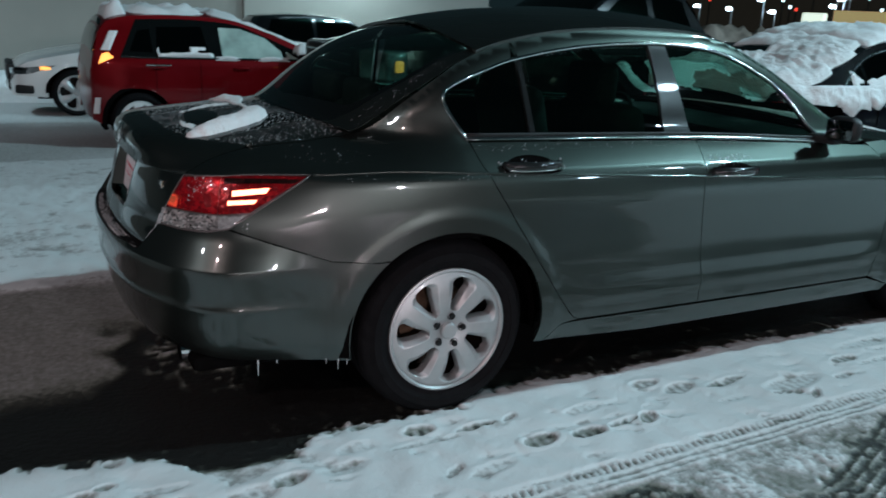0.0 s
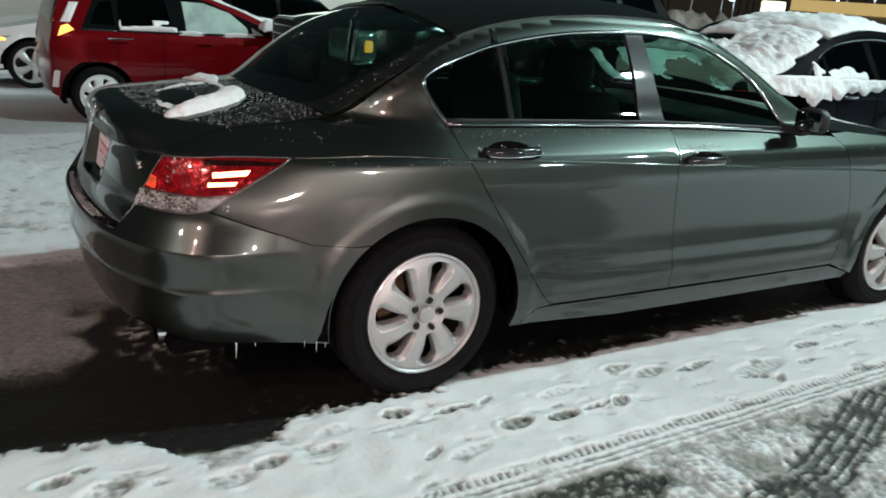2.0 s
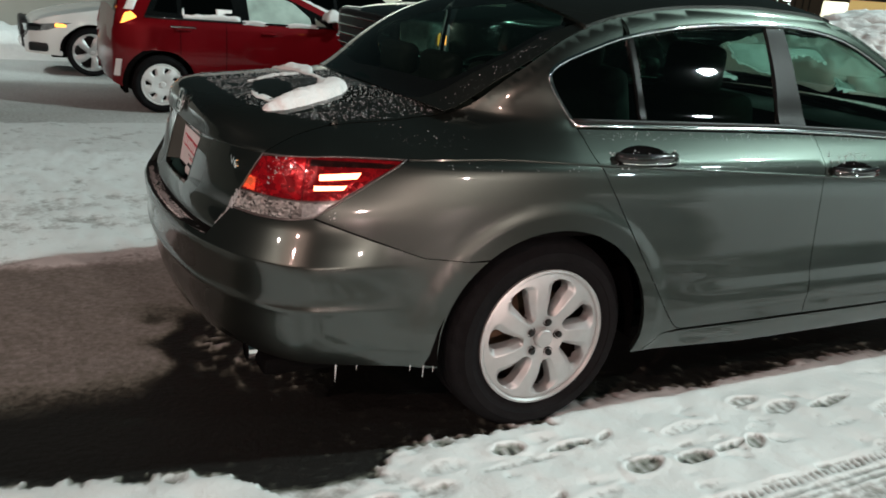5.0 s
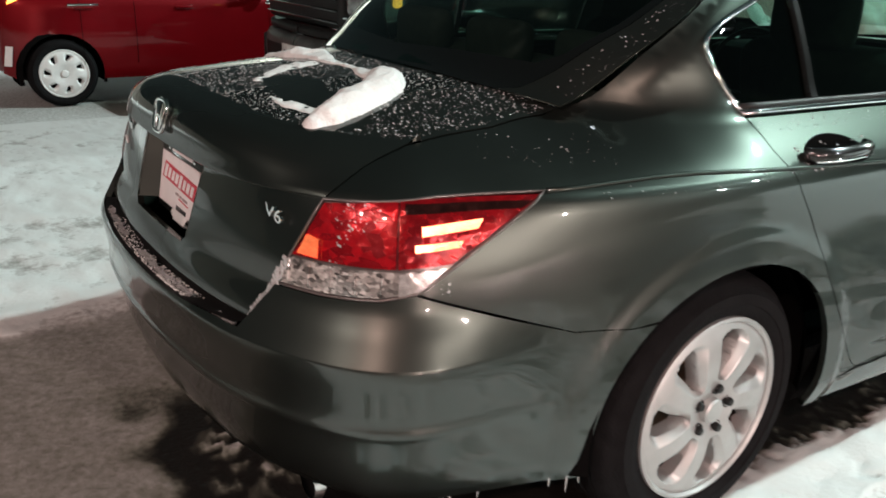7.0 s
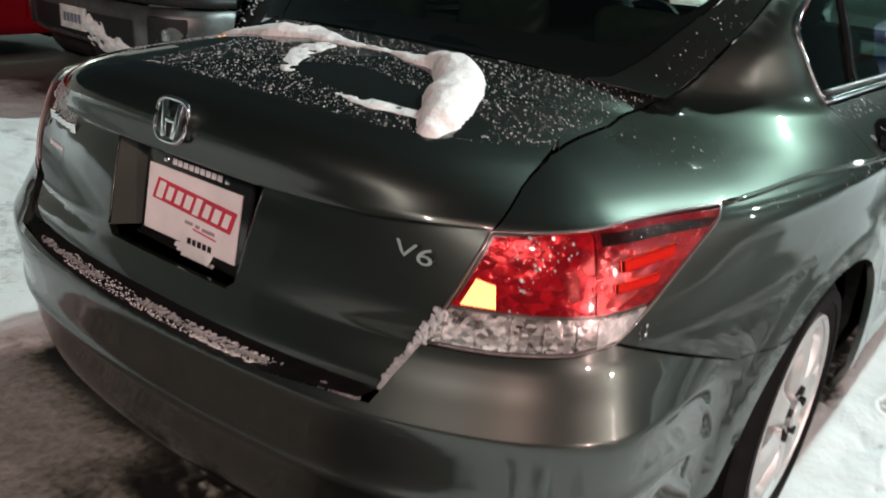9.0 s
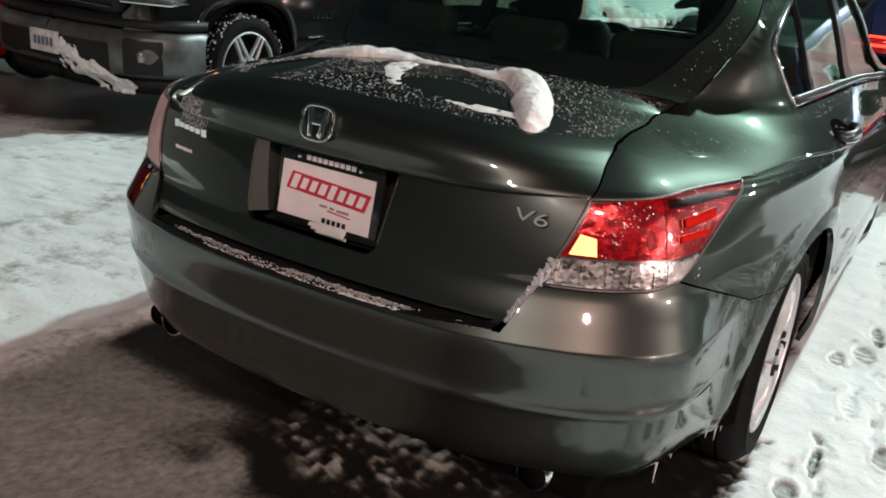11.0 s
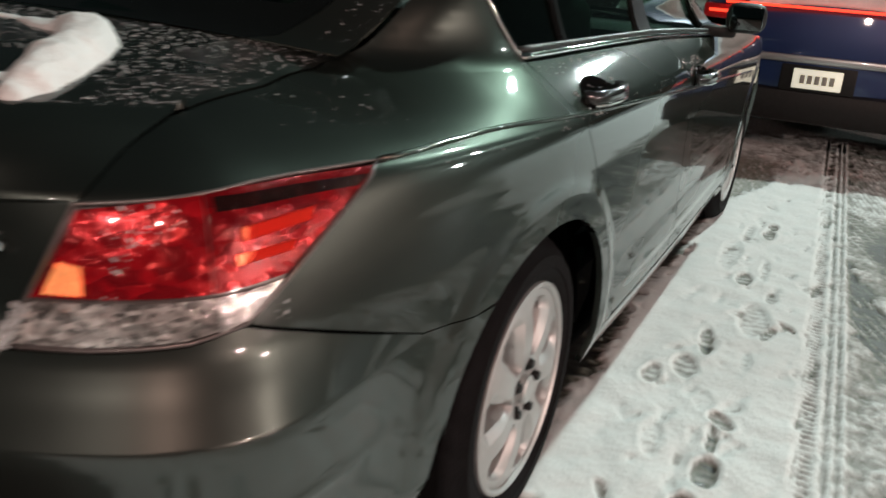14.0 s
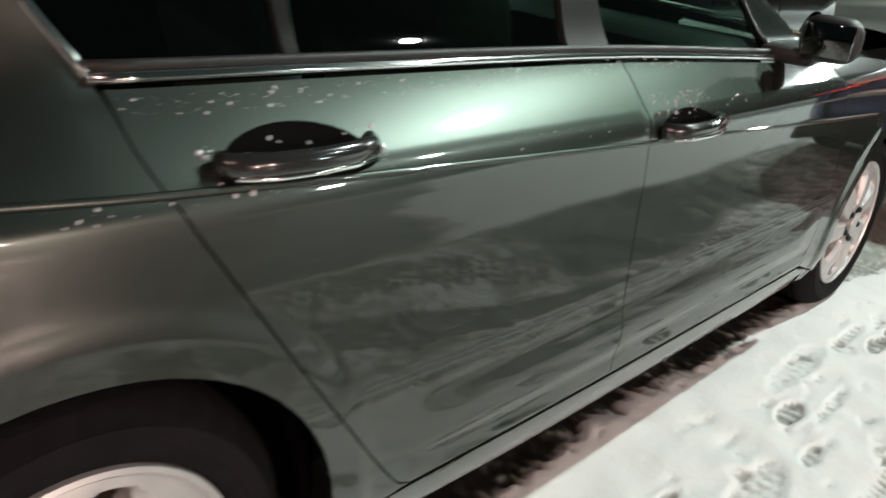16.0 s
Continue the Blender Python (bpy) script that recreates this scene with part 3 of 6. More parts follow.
    bp += [(sh.s_rear(y), bump_top(y)) for y in (0.4, 0.3, 0.2, 0.1)] + [(r0, 0.600), (r0, 0.300), (sh.s_rear(0.35), 0.300), (sh.s_rear(0.6), 0.290), (sh.s_of(-0.7), 0.272), (sh.s_of(-0.5), 0.258), (-0.36, 0.248)]
    top_run = [p for p in bp[: bp.index((r0, 0.600))]]
    low_run = [p for p in bp[bp.index((r0, 0.300)) + 1 :]] + arc(0, 0.325, 0.368, 192, 131, 14)
    bp = low_run + top_run
    def wrap(s, z):
        if s >= sh.rear:
            return sh.bumper(s, z)
        x, y, z = sh.bumper(2 * sh.rear - s, z)
        return (x, -y, z)
    bp = [p for p in bp if p[0] > r0 + 0.001]
    P("bumper", bp + [(2 * sh.rear - s, z) for s, z in bp[::-1]], wrap, M_PAINT, car, "green-grey painted bumper cover", step=0.022, gap=0.0008, extra=[(r0 + (2 * d - 1) * k / 90 * (sh.s_of(-0.45) - r0), z) for k in range(91) for d in (0, 1) for z in (0.448, 0.457, 0.466, 0.480, 0.583, 0.590, 0.597) if not (d == 0 and k == 0)])
    # shelf between bumper edge and boot lid
    def shelf(y, k):
        s = sh.s_rear(abs(y))
        x0, y0, _ = sh.bumper(s, bump_top(abs(y)))
        return (x0 + 0.085 * k, y, bump_top(abs(y)) - 0.001 - 0.004 * math.sin(3.14 * k))
    grid_skin("bumper_step", shelf, np.linspace(-0.47, 0.47, 40), [0, 0.15, 0.5, 1.0], M_DARK, car, "black bumper step dusted with snow", flip=True)
    # boot lid: one skin from the bumper step over the lip to the rear window
    vv = [0.0, 0.20, 0.46, 0.62, 0.655, 0.70, 0.78, 0.86, 0.93, 1.0]
    ev = [0.0, 0.20, 0.46, 0.62, 0.70, 0.78, 0.86, 0.90, 0.93, 0.965, 1.0]
    face_x = pchip(vv, [1.000, 0.976, 0.948, 0.931, 0.930, 0.929, 0.927, 0.918, 0.900, 0.858])
    face_z = pchip(vv, [0.622, 0.700, 0.800, 0.858, 0.868, 0.880, 0.915, 0.945, 0.965, 0.980])
    edge_z = pchip(ev, [0.621, 0.702, 0.800, 0.867, 0.8855, 0.9025, 0.916, 0.926, 0.935, 0.942, 0.9455])
    edge_s = lambda v: float(np.interp(v, ev, [sh.s_rear(0.500), sh.s_rear(0.528), sh.s_rear(0.572), sB, sB + 0.015, sB + 0.030, sB + 0.045, -0.90, -0.864, -0.80, sh.s_of(-0.70)]))

    def rim_at(v):
        x, y, z = sh.at(edge_s(v), edge_z(v))
        k = smooth(0.20, 0.0, v)
        bx, by, _ = sh.bumper(sh.s_rear(0.487), 0.612)
        return (x * (1 - k) + (bx + 0.022) * k, abs(y) * (1 - k) + (abs(by) - 0.006) * k - 0.001, z)

    def face(u, v):
        ex, ey, ez = rim_at(v)
        k = abs(u)
        xc, zc = -face_x(v), face_z(v)
        lip = 0.024 * smooth(0.622, 0.642, v) * smooth(1.06, 0.75, v) * (1 - k**6)
        return (xc + (ex - xc) * k ** (2.4 + 2.4 * v * v) - lip, -u * ey, zc + (ez - zc) * k**2.6)
    gap_run = [(sh.s_of(-0.70), 0.945), (sh.s_of(-0.60), 0.952), (sh.s_of(-0.50), 0.958), (sh.s_of(-0.36), 0.974), (sh.s_of(-0.265), 0.997)]

    def deck(a, t):
        q = a * 4
        i = min(3, int(q))
        s_, z_ = (gap_run[i][n] + (gap_run[i + 1][n] - gap_run[i][n]) * (q - i) for n in (0, 1))
        ex, ey, ez = sh.at(s_, z_)
        x0_, _, z0_ = face(0, 1)
        x1_, _, z1_ = top(-0.27, 0)
        xc, zc = x0_ + (x1_ - x0_) * a, z0_ + (z1_ - 0.006 - z0_) * a + 0.006 * math.sin(math.pi * a)
        k = abs(t)
        return (xc + (ex - xc) * k ** (4.8 - 2.6 * a), t * (abs(ey) - 0.001), zc + (ez - zc) * k ** (2.6 - 0.4 * a))

    def lid_skin(u, v):
        return face(u, v) if v <= 1 else deck(v - 1, -u)
    v0, v1 = 0.15, 0.600
    cut = 0.345
    outline = [(-1, 0), (-cut, 0), (-cut, v0 - 0.03), (-cut, v1), (cut, v1), (cut, v0 - 0.03), (cut, 0), (1, 0), (1, 0.2), (1, 0.46), (1, 0.62), (1, 0.8), (1, 1), (1, 1.25), (1, 1.5), (1, 1.75), (1, 2), (0, 2), (-1, 2), (-1, 1.75), (-1, 1.5), (-1, 1.25), (-1, 1), (-1, 0.8), (-1, 0.62), (-1, 0.46), (-1, 0.2)]
    outline = [(-1, 0), (-0.95, 0.0), (-cut, 0.0), (-cut + 0.03, v0), (-cut, v0 + 0.04), (-cut, v1), (cut, v1), (cut, v0 + 0.04), (cut - 0.03, v0)] + outline[6:]
    lid = P("boot_lid", outline, lid_skin, M_PAINT, car, "green-grey boot lid beaded with melt water", step=0.025, gap=0.0015, extra=[(u, v) for u in np.linspace(-0.985, 0.985, 80) for v in (0.612, 0.622, 0.630, 0.639, 0.648, 0.658)])[0]
    strip_low = [(-cut - 0.005, 0.001), (cut + 0.005, 0.001), (cut - 0.025, v0 - 0.004), (-cut + 0.025, v0 - 0.004)]
    P("boot_lid_foot", strip_low, face, M_PAINT, lid, step=0.03, gap=0.0, flange=0.02)
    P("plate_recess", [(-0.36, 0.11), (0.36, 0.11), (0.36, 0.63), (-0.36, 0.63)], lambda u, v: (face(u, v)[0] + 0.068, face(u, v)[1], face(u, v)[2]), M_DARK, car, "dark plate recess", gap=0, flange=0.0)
    for s in LR:
        def cheek(a, b, s=s):
            x, y, z = face(cut * s, v0 + 0.03 + (v1 - v0 - 0.03) * a)
            return (x + 0.066 * b, y + 0.046 * s * b, z)
        grid_skin("recess_cheek", cheek, np.linspace(0, 1, 8), [0, 0.5, 1], M_PAINT, lid, flip=s < 0)
        tube("recess_edge", [cheek(a, 0.02) for a in np.linspace(0.02, 0.98, 8)], 0.0025, M_PAINT, lid, n=6)

    # roof and glass
    gs = lambda a, t: top(a, t)
    P("rear_window", [(-0.25, -0.765), (-0.05, -0.86), (0.19, -0.90), (0.26, 0), (0.19, 0.90), (-0.05, 0.86), (-0.25, 0.765), (-0.28, 0)], gs, M_REAR, car, "dark tinted rear window", step=0.04, gap=0, flange=0.004, lift=-0.004)
    P("rear_window_border", [(-0.268, -0.745), (-0.245, -0.80), (-0.19, -0.835), (-0.05, -0.88), (0.17, -0.92), (0.17, -0.885), (-0.05, -0.85), (-0.15, -0.805), (-0.185, -0.745), (-0.215, 0), (-0.185, 0.745), (-0.15, 0.805), (-0.05, 0.85), (0.17, 0.885), (0.17, 0.92), (-0.05, 0.88), (-0.19, 0.835), (-0.245, 0.80), (-0.268, 0.745), (-0.268, 0.5), (-0.268, 0), (-0.268, -0.5)], gs, M_FRIT, car, "black glass border", step=0.03, gap=0, flange=0.003, lift=-0.003)
    for s in (-1, 1):
        P("pillar_skin", [(-0.2685, 0.748 * s), (-0.249, 0.804 * s), (-0.19, 0.841 * s), (-0.05, 0.886 * s), (0.21, 0.926 * s), (0.21, 1.0 * s), (0.05, 1.0 * s), (-0.1, 1.0 * s), (-0.18, 1.0 * s), (-0.2685, 1.0 * s)][::-s], gs, M_PAINT, car, "green-grey roof pillar", step=0.03, gap=0, flange=0.004, lift=-0.001)
    P("roof", [(0.20, -1.0), (0.6, -1.0), (1.0, -1.0), (1.36, -1.0), (1.40, 0), (1.36, 1.0), (1.0, 1.0), (0.6, 1.0), (0.20, 1.0), (0.27, 0)], gs, M_PAINT, car, "green-grey roof", step=0.05, gap=0, flange=0.012, lift=0.011)
    P("windscreen", [(1.36, -0.985), (2.06, -0.985), (2.06, 0.985), (1.36, 0.985), (1.40, 0)], gs, M_PANE, car, "laminated windscreen with snow on it", step=0.06, gap=0, flange=0.004)

    def hood(x, y):
        z = pchip([2.0, 2.3, 2.7, 3.1, 3.45, 3.68], [0.975, 0.965, 0.925, 0.86, 0.775, 0.68])(x)
        return (x, y, z + 0.028 * (1 - (abs(y) / 0.8) ** 2) - 0.030 * smooth(0.72, 0.88, abs(y)))
    P("bonnet", [(2.08, -0.80), (2.3, -0.845), (2.5, -0.855), (2.8, -0.845), (3.1, -0.79), (3.4, -0.70), (3.62, -0.42), (3.68, 0), (3.62, 0.42), (3.4, 0.70), (3.1, 0.79), (2.8, 0.845), (2.5, 0.855), (2.3, 0.845), (2.08, 0.80), (2.2, 0)], hood, M_PAINT, car, "green-grey bonnet", step=0.06)
    # inner shell, floor and wheel wells, near-black: their shade is put into the colour
    def inner(s, z):
        x, w, nx, nw = sh.plan_at(s)
        d = sh.depth(x, z) + 0.05
        return (x - nx * d, -(w - nw * d), z)
    for s in LR:
        keep = [a for a in np.linspace(sh.s_rear(0.40), 3.9, 90)]
        zs = np.linspace(0.66, 0.93, 6)
        V = [inner(a, z) for z in zs for a in keep]
        n = len(keep)
        F = [[j * n + i, j * n + i + 1, (j + 1) * n + i + 1, (j + 1) * n + i] for j in range(len(zs) - 1) for i in range(n - 1)]
        mesh_ob("inner_skin", [(x, y * s, z) for x, y, z in V], F, M_VOID, car)
        mesh_ob("inner_sill", [(x, y * s, z) for x, y, z in [inner(a, z) for z in (0.2, 0.4, 0.66) for a in np.linspace(0.42, 2.36, 20)]], [[j * 20 + i, j * 20 + i + 1, j * 20 + 21 + i, j * 20 + 20 + i] for j in range(2) for i in range(19)], M_VOID, car)
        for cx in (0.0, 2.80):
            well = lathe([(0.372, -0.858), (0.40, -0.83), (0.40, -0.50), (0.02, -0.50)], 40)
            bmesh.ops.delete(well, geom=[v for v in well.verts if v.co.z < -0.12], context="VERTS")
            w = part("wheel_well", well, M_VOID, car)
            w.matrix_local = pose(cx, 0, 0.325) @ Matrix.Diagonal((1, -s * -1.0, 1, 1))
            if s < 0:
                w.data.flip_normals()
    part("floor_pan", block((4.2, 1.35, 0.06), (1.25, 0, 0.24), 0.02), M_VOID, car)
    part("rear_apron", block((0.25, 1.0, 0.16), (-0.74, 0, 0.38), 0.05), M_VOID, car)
    for s in LR:
        tube("exhaust_tip", [(-0.60, 0.555 * s, 0.262), (-0.870, 0.555 * s, 0.255)], 0.038, M_CHROME, car, "chrome exhaust tip", n=20)
        tube("exhaust_bore", [(-0.82, 0.555 * s, 0.256), (-0.872, 0.555 * s, 0.255)], 0.033, M_VOID, car, n=20)
    # cabin
    for y in (-0.37, 0.37):
        part("front_seat", block((0.16, 0.50, 0.60), (1.02, y, 0.78), 0.06, 3, Matrix.Rotation(radians(-14), 4, "Y")), M_SEAT, car, "dark cloth seat")
        part("headrest", block((0.10, 0.27, 0.18), (0.915, y, 1.15), 0.04, 3), M_SEAT, car)
        part("seat_cushion", block((0.52, 0.50, 0.16), (1.32, y, 0.52), 0.05), M_SEAT, car)
    part("rear_seat", block((0.16, 1.25, 0.60), (0.14, 0, 0.74), 0.06, 3, Matrix.Rotation(radians(-18), 4, "Y")), M_SEAT, car, "dark cloth rear bench")
    for y in (-0.38, 0.0, 0.38):
        part("headrest", block((0.09, 0.24, 0.13), (0.0, y, 1.06), 0.035, 3), M_SEAT, car)
    part("parcel_shelf", block((0.42, 1.10, 0.03), (-0.14, 0, 0.935), 0.01), M_SEAT, car)
    part("dashboard", block((0.45, 1.35, 0.22), (1.95, 0, 0.84), 0.06), M_DARK, car)
    wheel_ring = lathe([(0.17, -0.012), (0.182, 0.0), (0.17, 0.012), (0.158, 0.0), (0.17, -0.012)], 30)
    w = part("steering_wheel", wheel_ring, M_DARK, car)
    w.matrix_local = pose(1.62, 0.37, 0.87, 0, 0, 90) @ pose(0, 0, 0, 25, 0, 0)
    # door handles, mirrors, badges, plate
    for s in LR:
        for x0 in (0.30, 1.24):
            z0 = crease(x0) + 0.019
            # No hollow is cut: a flat black patch paints the recess's shade.
            rim_ = [(x0 + 0.118 * math.cos(a), z0 - 0.012 + (0.046 if math.sin(a) > 0 else 0.012) * math.sin(a)) for a in np.linspace(0, 2 * math.pi, 28)[:-1]]
            panel("handle_shade", rim_, flank, M_VOID, car, "flat black patch for the shade of the handle recess", step=0.02, gap=0, lift=0.0015, flange=0.003, sides=(s,))
            g = [Vector(flank(x0 + dx, z0 + 0.006)) + Vector((0, -o, 0)) for dx, o in ((-0.115, 0.004), (-0.105, 0.022), (-0.06, 0.036), (0.0, 0.040), (0.06, 0.036), (0.105, 0.022), (0.115, 0.004))]
            bar = tube("door_handle", [(v.x, v.y * s, v.z) for v in g], 0.0125, M_TRIM, car, "glossy black door handle with a chrome strip", n=12, flat=1.3)
            tube("chrome_strip", [(v.x, (v.y - 0.007) * s, v.z - 0.013) for v in g[1:-1]], 0.0045, M_CHROME, bar, "bright chrome strip", n=8)
        mirror(car, s, flank)
    badges(car, face)
    for cx in (0.0, 2.80):
        for s in LR:
            wheel(car, (cx, s * -0.760, 0.325), 0.328, 0.226, 0.215, side=-s, spin=-1.5 + 20 * (cx > 1), window=(0.36, 0.89), wide=0.44)
    return car, sh, lambda a, t: lid_skin(-t, a + 1), top


def tail_lamps(car, sh, poly):
    red = lamp_mat("red_lens", (0.30, 0.003, 0.007), 0.07, 45, 0.55, 0.35)
    clear = lamp_mat("clear_lens", (0.50, 0.47, 0.45), 0.0, 95, 0.85, 0.8)
    milky = lamp_mat("milky_lens", (0.55, 0.54, 0.53), 0.0, 30, 0.2, 0.1)
    glow = mat("lit_bulb", (1, 0.25, 0.1), 0.4, emit=(1.0, 0.22, 0.10), power=14.0)
    bulb = mat("bulb_glow", (1, 0.4, 0.1), 0.3, 0, 1.0, 0.4, 90, 0.6, 140, emit=(1.0, 0.40, 0.13), power=3.2)
    baffle = mat("lamp_baffle", (0.06, 0.0012, 0.0024), 0.8, spec=0.05)
    frost = mat("frosted_lens", (0.50, 0.36, 0.35), 0.55, 0, 0.2, 0.18, 16, 0.5, 60)
    edge = mat("lamp_edge", (0.13, 0.115, 0.11), 0.3, 0.4, 0.5)
    zb = 0.764
    dark_red = lamp_mat("dark_red_lens", (0.22, 0.003, 0.006), 0.05, 60, 0.5, 0.35)
    smoky = lamp_mat("smoky_band", (0.030, 0.008, 0.007), 0.0, 40, 0.4, 0.3)
    foot = lambda a: float(np.interp(a, [poly[4][0], poly[5][0], poly[6][0], poly[7][0]], [0.702, 0.702, 0.708, 0.722]))
    sA, sB, sC, sD = poly[0][0], poly[2][0], poly[4][0], poly[7][0]
    sm = sB + 0.44 * (sA - sB)
    cut = lambda k, a, b: a + (b - a) * k
    sm = sh.s_of(-0.775)
    up = [(sm - 0.002, 0.880), (sB + 0.006, 0.862), (sh.s_rear(0.575), 0.79), (sh.s_rear(0.560), zb), (sm - 0.002, zb + 0.002)]
    out = [(sA - 0.014, 0.883), (sh.s_of(-0.70), 0.881), (sm + 0.001, 0.880), (sm + 0.001, zb + 0.002), (sD + 0.068, zb + 0.010)]
    lo = [(sD + 0.062, zb + 0.004), (sm, zb - 0.003), (sh.s_rear(0.560), zb - 0.005), (sh.s_rear(0.534), 0.707), (sh.s_rear(0.62), 0.707), (sh.s_of(-0.80), 0.713), (sD + 0.006, 0.727)]
    for s in (1, -1):
        body = panel("tail_lamp", poly, sh.at, edge, car, "red and clear tail lamp, lit, wet with melt water", step=0.02, gap=0.002, lift=-0.004, sides=(s,))[0]
        rim_run = [Vector(sh.at(u, z)) + normal_of(sh.at, u, z) * 0.001 for u, z in dense(poly, 0.03)]
        tube("lamp_rim", [(v.x, v.y * s, v.z) for v in rim_run], 0.0032, edge, body, "pale lamp rim", closed=True, n=6)
        if s < 0:
            # the far lamp is frosted over
            panel("frosted_lens", inset(dense(poly, 0.02), 0.006), sh.at, frost, body, "pale frosted lens", step=0.016, gap=0, lift=0.004, flange=0.006, sides=(s,))
            continue
        panel("red_lens", up, sh.at, red, body, "red ribbed lens", step=0.016, gap=0, lift=0.003, flange=0.004, sides=(s,))
        panel("outer_lens", out, sh.at, dark_red, body, "dark red outer lens", step=0.016, gap=0, lift=0.003, flange=0.004, sides=(s,))
        panel("clear_lens", lo, sh.at, clear, body, "clear reversing lens", step=0.016, gap=0, lift=0.003, flange=0.004, sides=(s,))
        q0, q1, q2, q3 = (sh.s_of(v) for v in (-0.735, -0.622, -0.747, -0.660))
        bars = [[(q0, 0.822), (q1 - 0.012, 0.832), (q1, 0.848), (q0, 0.838)], [(q2, 0.795), (q3 - 0.010, 0.801), (q3, 0.813), (q2, 0.808)]]
        for b in bars:
            louvres(b, s, sh, glow, baffle, body)
        q0 = sh.s_rear(0.575)
        louvres([(q0 - 0.002, 0.768), (q0 + 0.050, 0.768), (q0 + 0.046, 0.800), (q0 + 0.016, 0.806)], s, sh, bulb, red, body, "glowing bulb behind the lens", back=True)
        band = [(sm + 0.012, 0.858), (sA - 0.052, 0.863), (sA - 0.028, 0.875), (sm + 0.012, 0.874)]
        panel("smoky_band", band, sh.at, smoky, body, "dark band in the lens", step=0.016, gap=0, lift=0.0042, flange=0.001, sides=(s,))
        pale = [(sD + 0.055, zb), (sm + 0.004, zb - 0.006), (sm + 0.004, 0.717), (sD + 0.008, 0.730)]
        panel("milky_lens", pale, sh.at, milky, body, "pale corner of the lens", step=0.016, gap=0, lift=0.0042, flange=0.001, sides=(s,))
        for k in range(5):
            a = sC + 0.03 + (sm - 0.01 - sC) * k / 5
            rib = [Vector(sh.at(a, z)) + normal_of(sh.at, a, z) * 0.004 for z in np.linspace(foot(a) + 0.008, zb - 0.012, 4)]
            tube("lens_rib", [(v.x, v.y * s, v.z) for v in rib], 0.002, clear, body, n=6)


def louvres(b, s, sh, glow, red, body, label="glowing tail light strip", back=False):
    """A lit strip, cast in small teeth whose bright faces look forward, or to the back."""
    n = 12 if back else 26
    V, F, M = [], [], []
    lerp = lambda p, q, k: (p[0] + (q[0] - p[0]) * k, p[1] + (q[1] - p[1]) * k)
    tall = (b[1][0] - b[0][0]) / n * (2.6 if back else 1.7)
    for i in range(n + 1):
        for h in (0.0035, 0.0042 + tall):
            for lo, hi in ((b[0], b[1]), (b[3], b[2])):
                u, z = lerp(lo, hi, i / n)
                v = Vector(sh.at(u, z)) + normal_of(sh.at, u, z) * h
                V.append((v.x, v.y * s, v.z))
    for i in range(n):
        k = 4 * i
        if back:
            F += [[k, k + 6, k + 7, k + 1], [k + 6, k + 4, k + 5, k + 7], [k, k + 4, k + 6], [k + 1, k + 7, k + 5]]
        else:
            F += [[k + 2, k + 4, k + 5, k + 3], [k, k + 2, k + 3, k + 1], [k, k + 4, k + 2], [k + 1, k + 3, k + 5]]
        M += [0, 1, 1, 1]
    if s < 0:
        F = [f[::-1] for f in F]
    ob = mesh_ob("lit_strip", V, F, glow, body, label, sharp=True)
    ob.data.materials.append(red)
    ob.data.polygons.foreach_set("material_index", M)


def lamp_mat(name, colour, glow=0.0, cells=70, spread=0.5, tilt=0.5):
    m = mat(name, colour, 0.14, 0.55, 1.0, 0.28, 70, 0.35, 60)
    nt = m.node_tree
    b = nt.nodes["Principled BSDF"]
    # faceted reflector behind the lens: each cell tilts and shines its own way
    tc, mp, vo = nt.nodes.new("ShaderNodeTexCoord"), nt.nodes.new("ShaderNodeMapping"), nt.nodes.new("ShaderNodeTexVoronoi")
    mp.inputs["Scale"].default_value = (1.0, 1.0, 1.6)
    vo.inputs["Scale"].default_value = cells
    nt.links.new(tc.outputs["Object"], mp.inputs["Vector"])
    nt.links.new(mp.outputs[0], vo.inputs["Vector"])
    sep, mr, mul = nt.nodes.new("ShaderNodeSeparateColor"), nt.nodes.new("ShaderNodeMapRange"), nt.nodes.new("ShaderNodeMix")
    nt.links.new(vo.outputs["Color"], sep.inputs[0])
    nt.links.new(sep.outputs[0], mr.inputs["Value"])
    mr.inputs["To Min"].default_value, mr.inputs["To Max"].default_value = 1.0 - spread, 1.0 + 0.6 * spread
    src = b.inputs["Base Color"].links[0].from_socket
    mul.data_type, mul.blend_type = "RGBA", "MULTIPLY"
    mul.inputs[0].default_value = 1.0
    nt.links.new(src, mul.inputs[6])
    nt.links.new(mr.outputs[0], mul.inputs[7])
    nt.links.new(mul.outputs[2], b.inputs["Base Color"])
    bump = b.inputs["Normal"].links[0].from_node
    cell = nt.nodes.new("ShaderNodeBump")
    cell.inputs["Strength"].default_value, cell.inputs["Distance"].default_value = tilt, 0.006
    nt.links.new(sep.outputs[1], cell.inputs["Height"])
    nt.links.new(bump.outputs[0], cell.inputs["Normal"])
    nt.links.new(cell.outputs[0], b.inputs["Normal"])
    if glow:
        b.inputs["Emission Color"].default_value, b.inputs["Emission Strength"].default_value = (1.0, 0.01, 0.03, 1), glow
    return m


